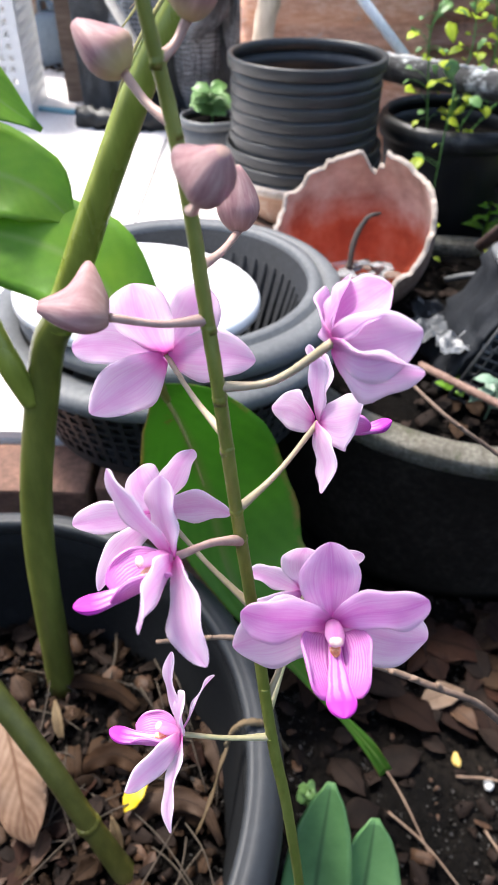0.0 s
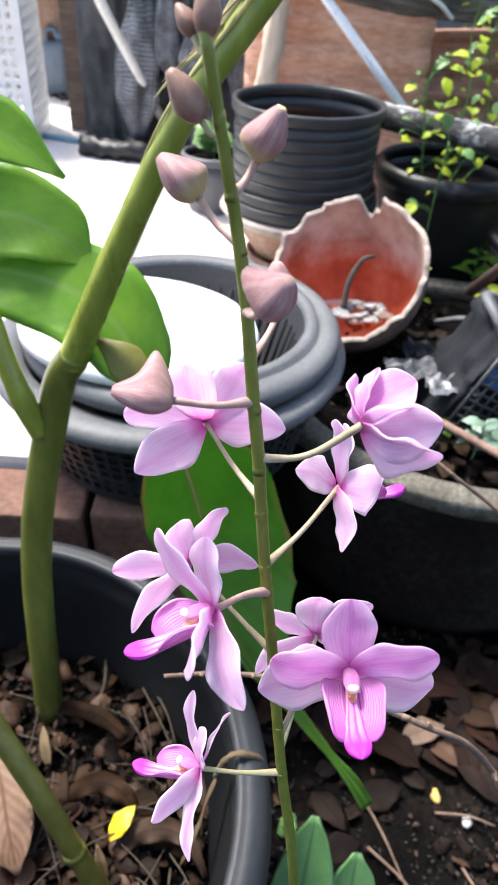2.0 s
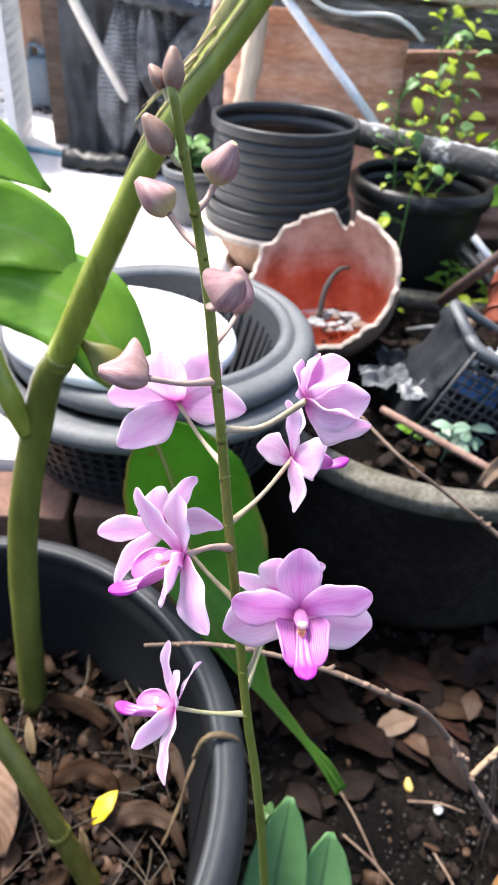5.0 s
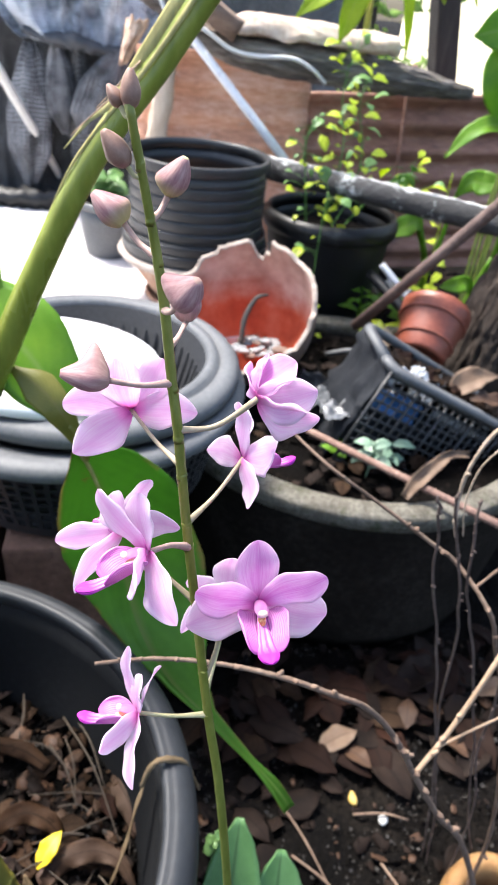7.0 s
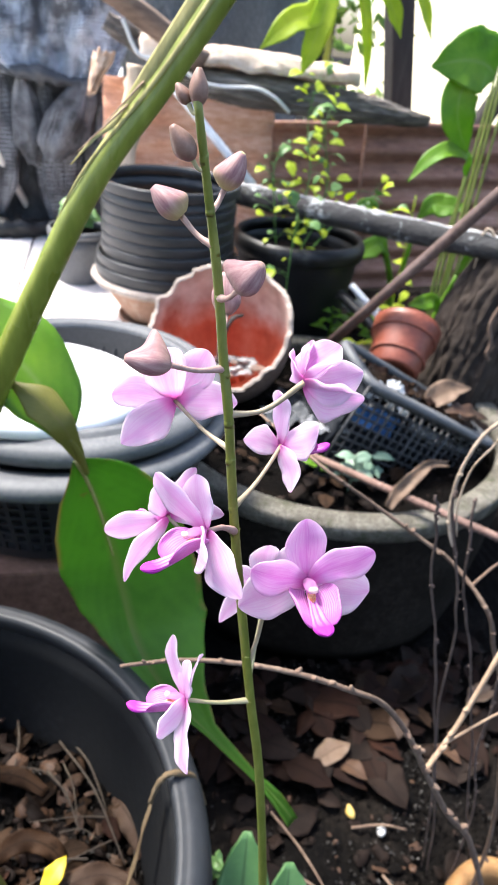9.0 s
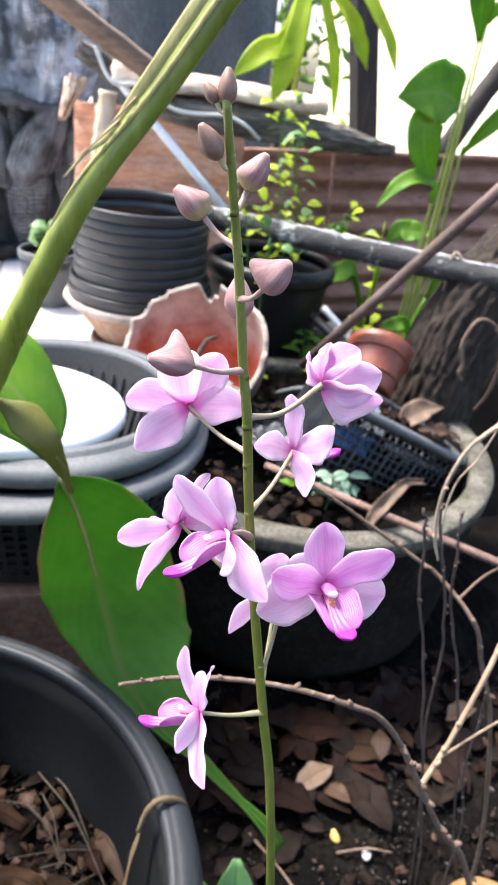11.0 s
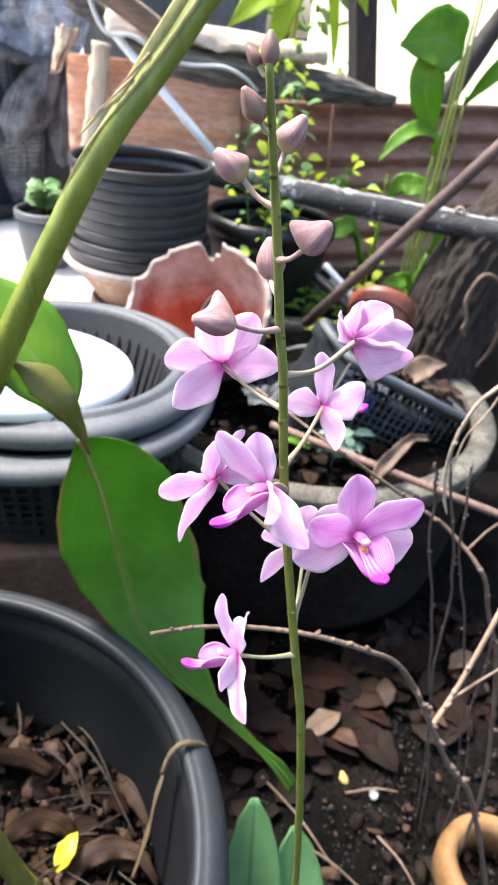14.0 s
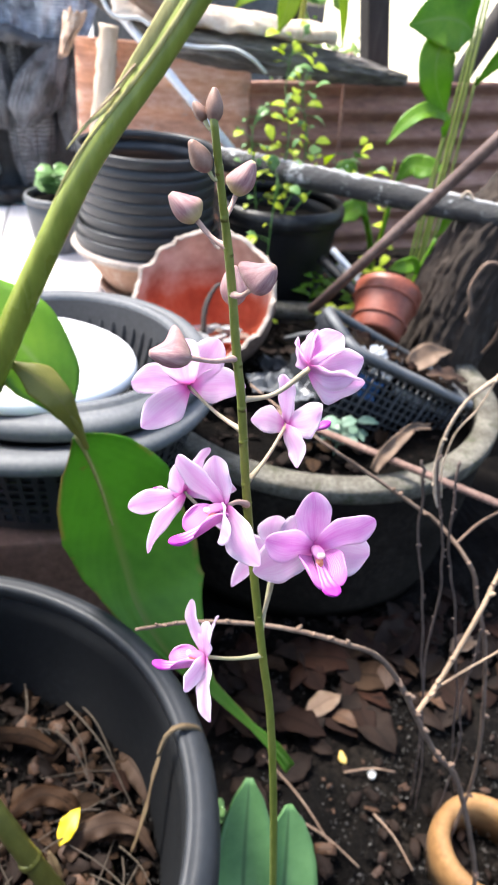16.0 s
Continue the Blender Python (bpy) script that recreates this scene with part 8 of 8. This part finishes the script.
spots = []
for k in range(44):
    a = TUB + V((rnd.uniform(0.02, 0.24), rnd.uniform(-0.12, 0.20), 0.246 + rnd.uniform(0, 0.016)))
    an = rnd.uniform(0, 6.28)
    spots.append((a, a + V((math.cos(an), math.sin(an), rnd.uniform(-0.05, 0.2))) * rnd.uniform(0.04, 0.12), rnd.uniform(0.0, 0.01)))
spots = [s for s in spots if (V((s[1].x, s[1].y, 0)) - TUB).length < 0.262]
straws("straw", spots, "straw", "dry straw on the compost", 0.0010)
straws("straw", [((-0.088, 0.498, 0.258), (-0.011, 0.339, 0.262), 0.016), ((-0.080, 0.505, 0.256), (-0.030, 0.40, 0.262), 0.012), ((-0.100, 0.46, 0.258), (-0.060, 0.38, 0.262), 0.006)], "straw", "long dry stalk across the compost", 0.0014)
straws("straw", [((-0.141, 0.531, 0.262), (-0.139, 0.46, 0.258), 0.006), ((-0.05, 0.35, 0.262), (-0.10, 0.345, 0.262), 0.004)], "straw", "pale dry straw on the compost", 0.0016)
straws("fallen_twig", [((0.36, 0.40, 0.008), (0.385, 0.31, 0.014), 0.003), ((0.23, 0.42, 0.008), (0.31, 0.33, 0.010), 0.003), ((0.335, 0.47, 0.01), (0.42, 0.455, 0.012), 0.004), ((0.21, 0.52, 0.01), (0.28, 0.36, 0.012), 0.004)], "twig", "thin fallen twig on the soil", 0.0022)


def pebble(p, r, mat, name, label, seed, stretch=(1, 1, 0.7), group="pebbles"):
    bm = bmesh.new()
    bmesh.ops.create_icosphere(bm, subdivisions=2, radius=r)
    p = V(p)
    for v in bm.verts:
        v.co = p + V([v.co[i] * stretch[i] for i in range(3)]) * (1 + 0.3 * noise.noise(v.co * (1.1 / r) + V((seed, 0, 0))))
    return alone(name, bm, mat, label, "pebble", group, at=p)


pot_rubble()
pebble((0.382, 0.461, 0.004), 0.0075, "stone", "white_pebble", "small white pebble on the soil", 1)
pebble((0.34, 0.493, 0.012), 0.010, "seed", "yellow_kernel", "yellow seed kernel on the soil", 2, (0.7, 1.1, 0.6), "")
for k in range(26):
    pebble((rnd.uniform(0.12, 0.7), rnd.uniform(0.28, 0.7), 0.004), rnd.uniform(0.003, 0.008), "grit" if k % 9 == 0 else "soil", "pebble" if k % 9 == 0 else "soil_clod", "small brown pebble on the soil" if k % 9 == 0 else "dark clod of soil", 10 + k)


def soil_crumbs():
    rnd = random.Random(9)
    bm = bmesh.new()
    for k in range(15000):
        if k % 3 == 0:
            a, r = rnd.uniform(0, 6.28), 0.262 * math.sqrt(rnd.random())
            p = TUB + V((r * math.cos(a), r * math.sin(a), 0.238))
        elif k % 7 == 0:
            a, r = rnd.uniform(0, 6.28), 0.312 * math.sqrt(rnd.random())
            p = RING + V((r * math.cos(a), r * math.sin(a), 0.325))
        else:
            p = V((rnd.uniform(0.06, 0.9), rnd.uniform(0.2, 0.8), -0.004))
        s = rnd.uniform(0.0015, 0.005) if k % 6 else rnd.uniform(0.005, 0.011)
        vs = [bm.verts.new(p + V((rnd.uniform(-s, s), rnd.uniform(-s, s), rnd.uniform(-0.3 * s, s)))) for _ in range(5)]
        for f in ((0, 1, 2), (0, 2, 3), (0, 3, 1), (4, 2, 1), (4, 3, 2), (4, 1, 3)):
            bm.faces.new([vs[i] for i in f])
    alone("soil_crumbs", bm, "soil", "loose dark soil crumbs", "soil", kind="stuff", smooth=False)


soil_crumbs()


def soil_grit():
    """Small grey-brown grains that stand out on the dark soil; their paler tone also paints glints on wet crumbs."""
    rnd = random.Random(27)
    bm = bmesh.new()
    for k in range(6500):
        if k % 4 == 0:
            a, r = rnd.uniform(0, 6.28), 0.258 * math.sqrt(rnd.random())
            p = TUB + V((r * math.cos(a), r * math.sin(a), 0.243))
        else:
            p = V((rnd.uniform(0.06, 0.9), rnd.uniform(0.2, 0.8), 0.0))
        if noise.noise(p * 9) < -0.1:
            continue
        s = rnd.uniform(0.0012, 0.0040)
        vs = [bm.verts.new(p + V((rnd.uniform(-s, s), rnd.uniform(-s, s), rnd.uniform(0, 1.4 * s)))) for _ in range(5)]
        for f in ((0, 1, 2), (0, 2, 3), (0, 3, 1), (4, 2, 1), (4, 3, 2), (4, 1, 3)):
            bm.faces.new([vs[i] for i in f])
    alone("soil_grit", bm, "grit", "scattered grey-brown grains and painted wet glints on the soil", "soil", kind="stuff", smooth=False)


soil_grit()


def ochre_ring():
    c = V((0.494, 0.305, 0.0))
    ob = thing("clay_ring", c, "short ochre clay pipe standing in the soil", "pipe")
    part("wall", lathe([(0.052, -0.01), (0.053, 0.046), (0.057, 0.058), (0.064, 0.0625), (0.073, 0.061), (0.080, 0.052), (0.082, 0.036), (0.079, -0.01)], c, 48, wob=0.03), "ochre", ob)
    return ob


ochre_ring()
part_band = tube([(0.012, 0.330, TUBZ - 0.03), (0.022, 0.331, TUBZ + 0.004), (0.036, 0.335, TUBZ + 0.006), (0.054, 0.339, TUBZ - 0.010), (0.066, 0.342, TUBZ - 0.05), (0.073, 0.355, TUBZ - 0.09)], [0.0022, 0.0028, 0.0032, 0.0026, 0.0018, 0.0014], 8, 8, wob=0.5)
alone("dry_leaf_strip", part_band, "dry_strip", "dry brown leaf strip bent over the tub rim", "leaf strip", at=(0.03, 0.337, TUBZ))
dry_leaf("dead_leaf", [(0.02, 0.336, TUBZ - 0.01), (0.008, 0.325, TUBZ - 0.06), (-0.005, 0.31, TUBZ - 0.12), (-0.02, 0.30, TUBZ - 0.17)], [0.002, 0.004, 0.004, 0.002], (-1, 0, 0.3), "dry_strip", "dry brown leaf strip hanging inside the tub", 0.3, 0.2, 7)
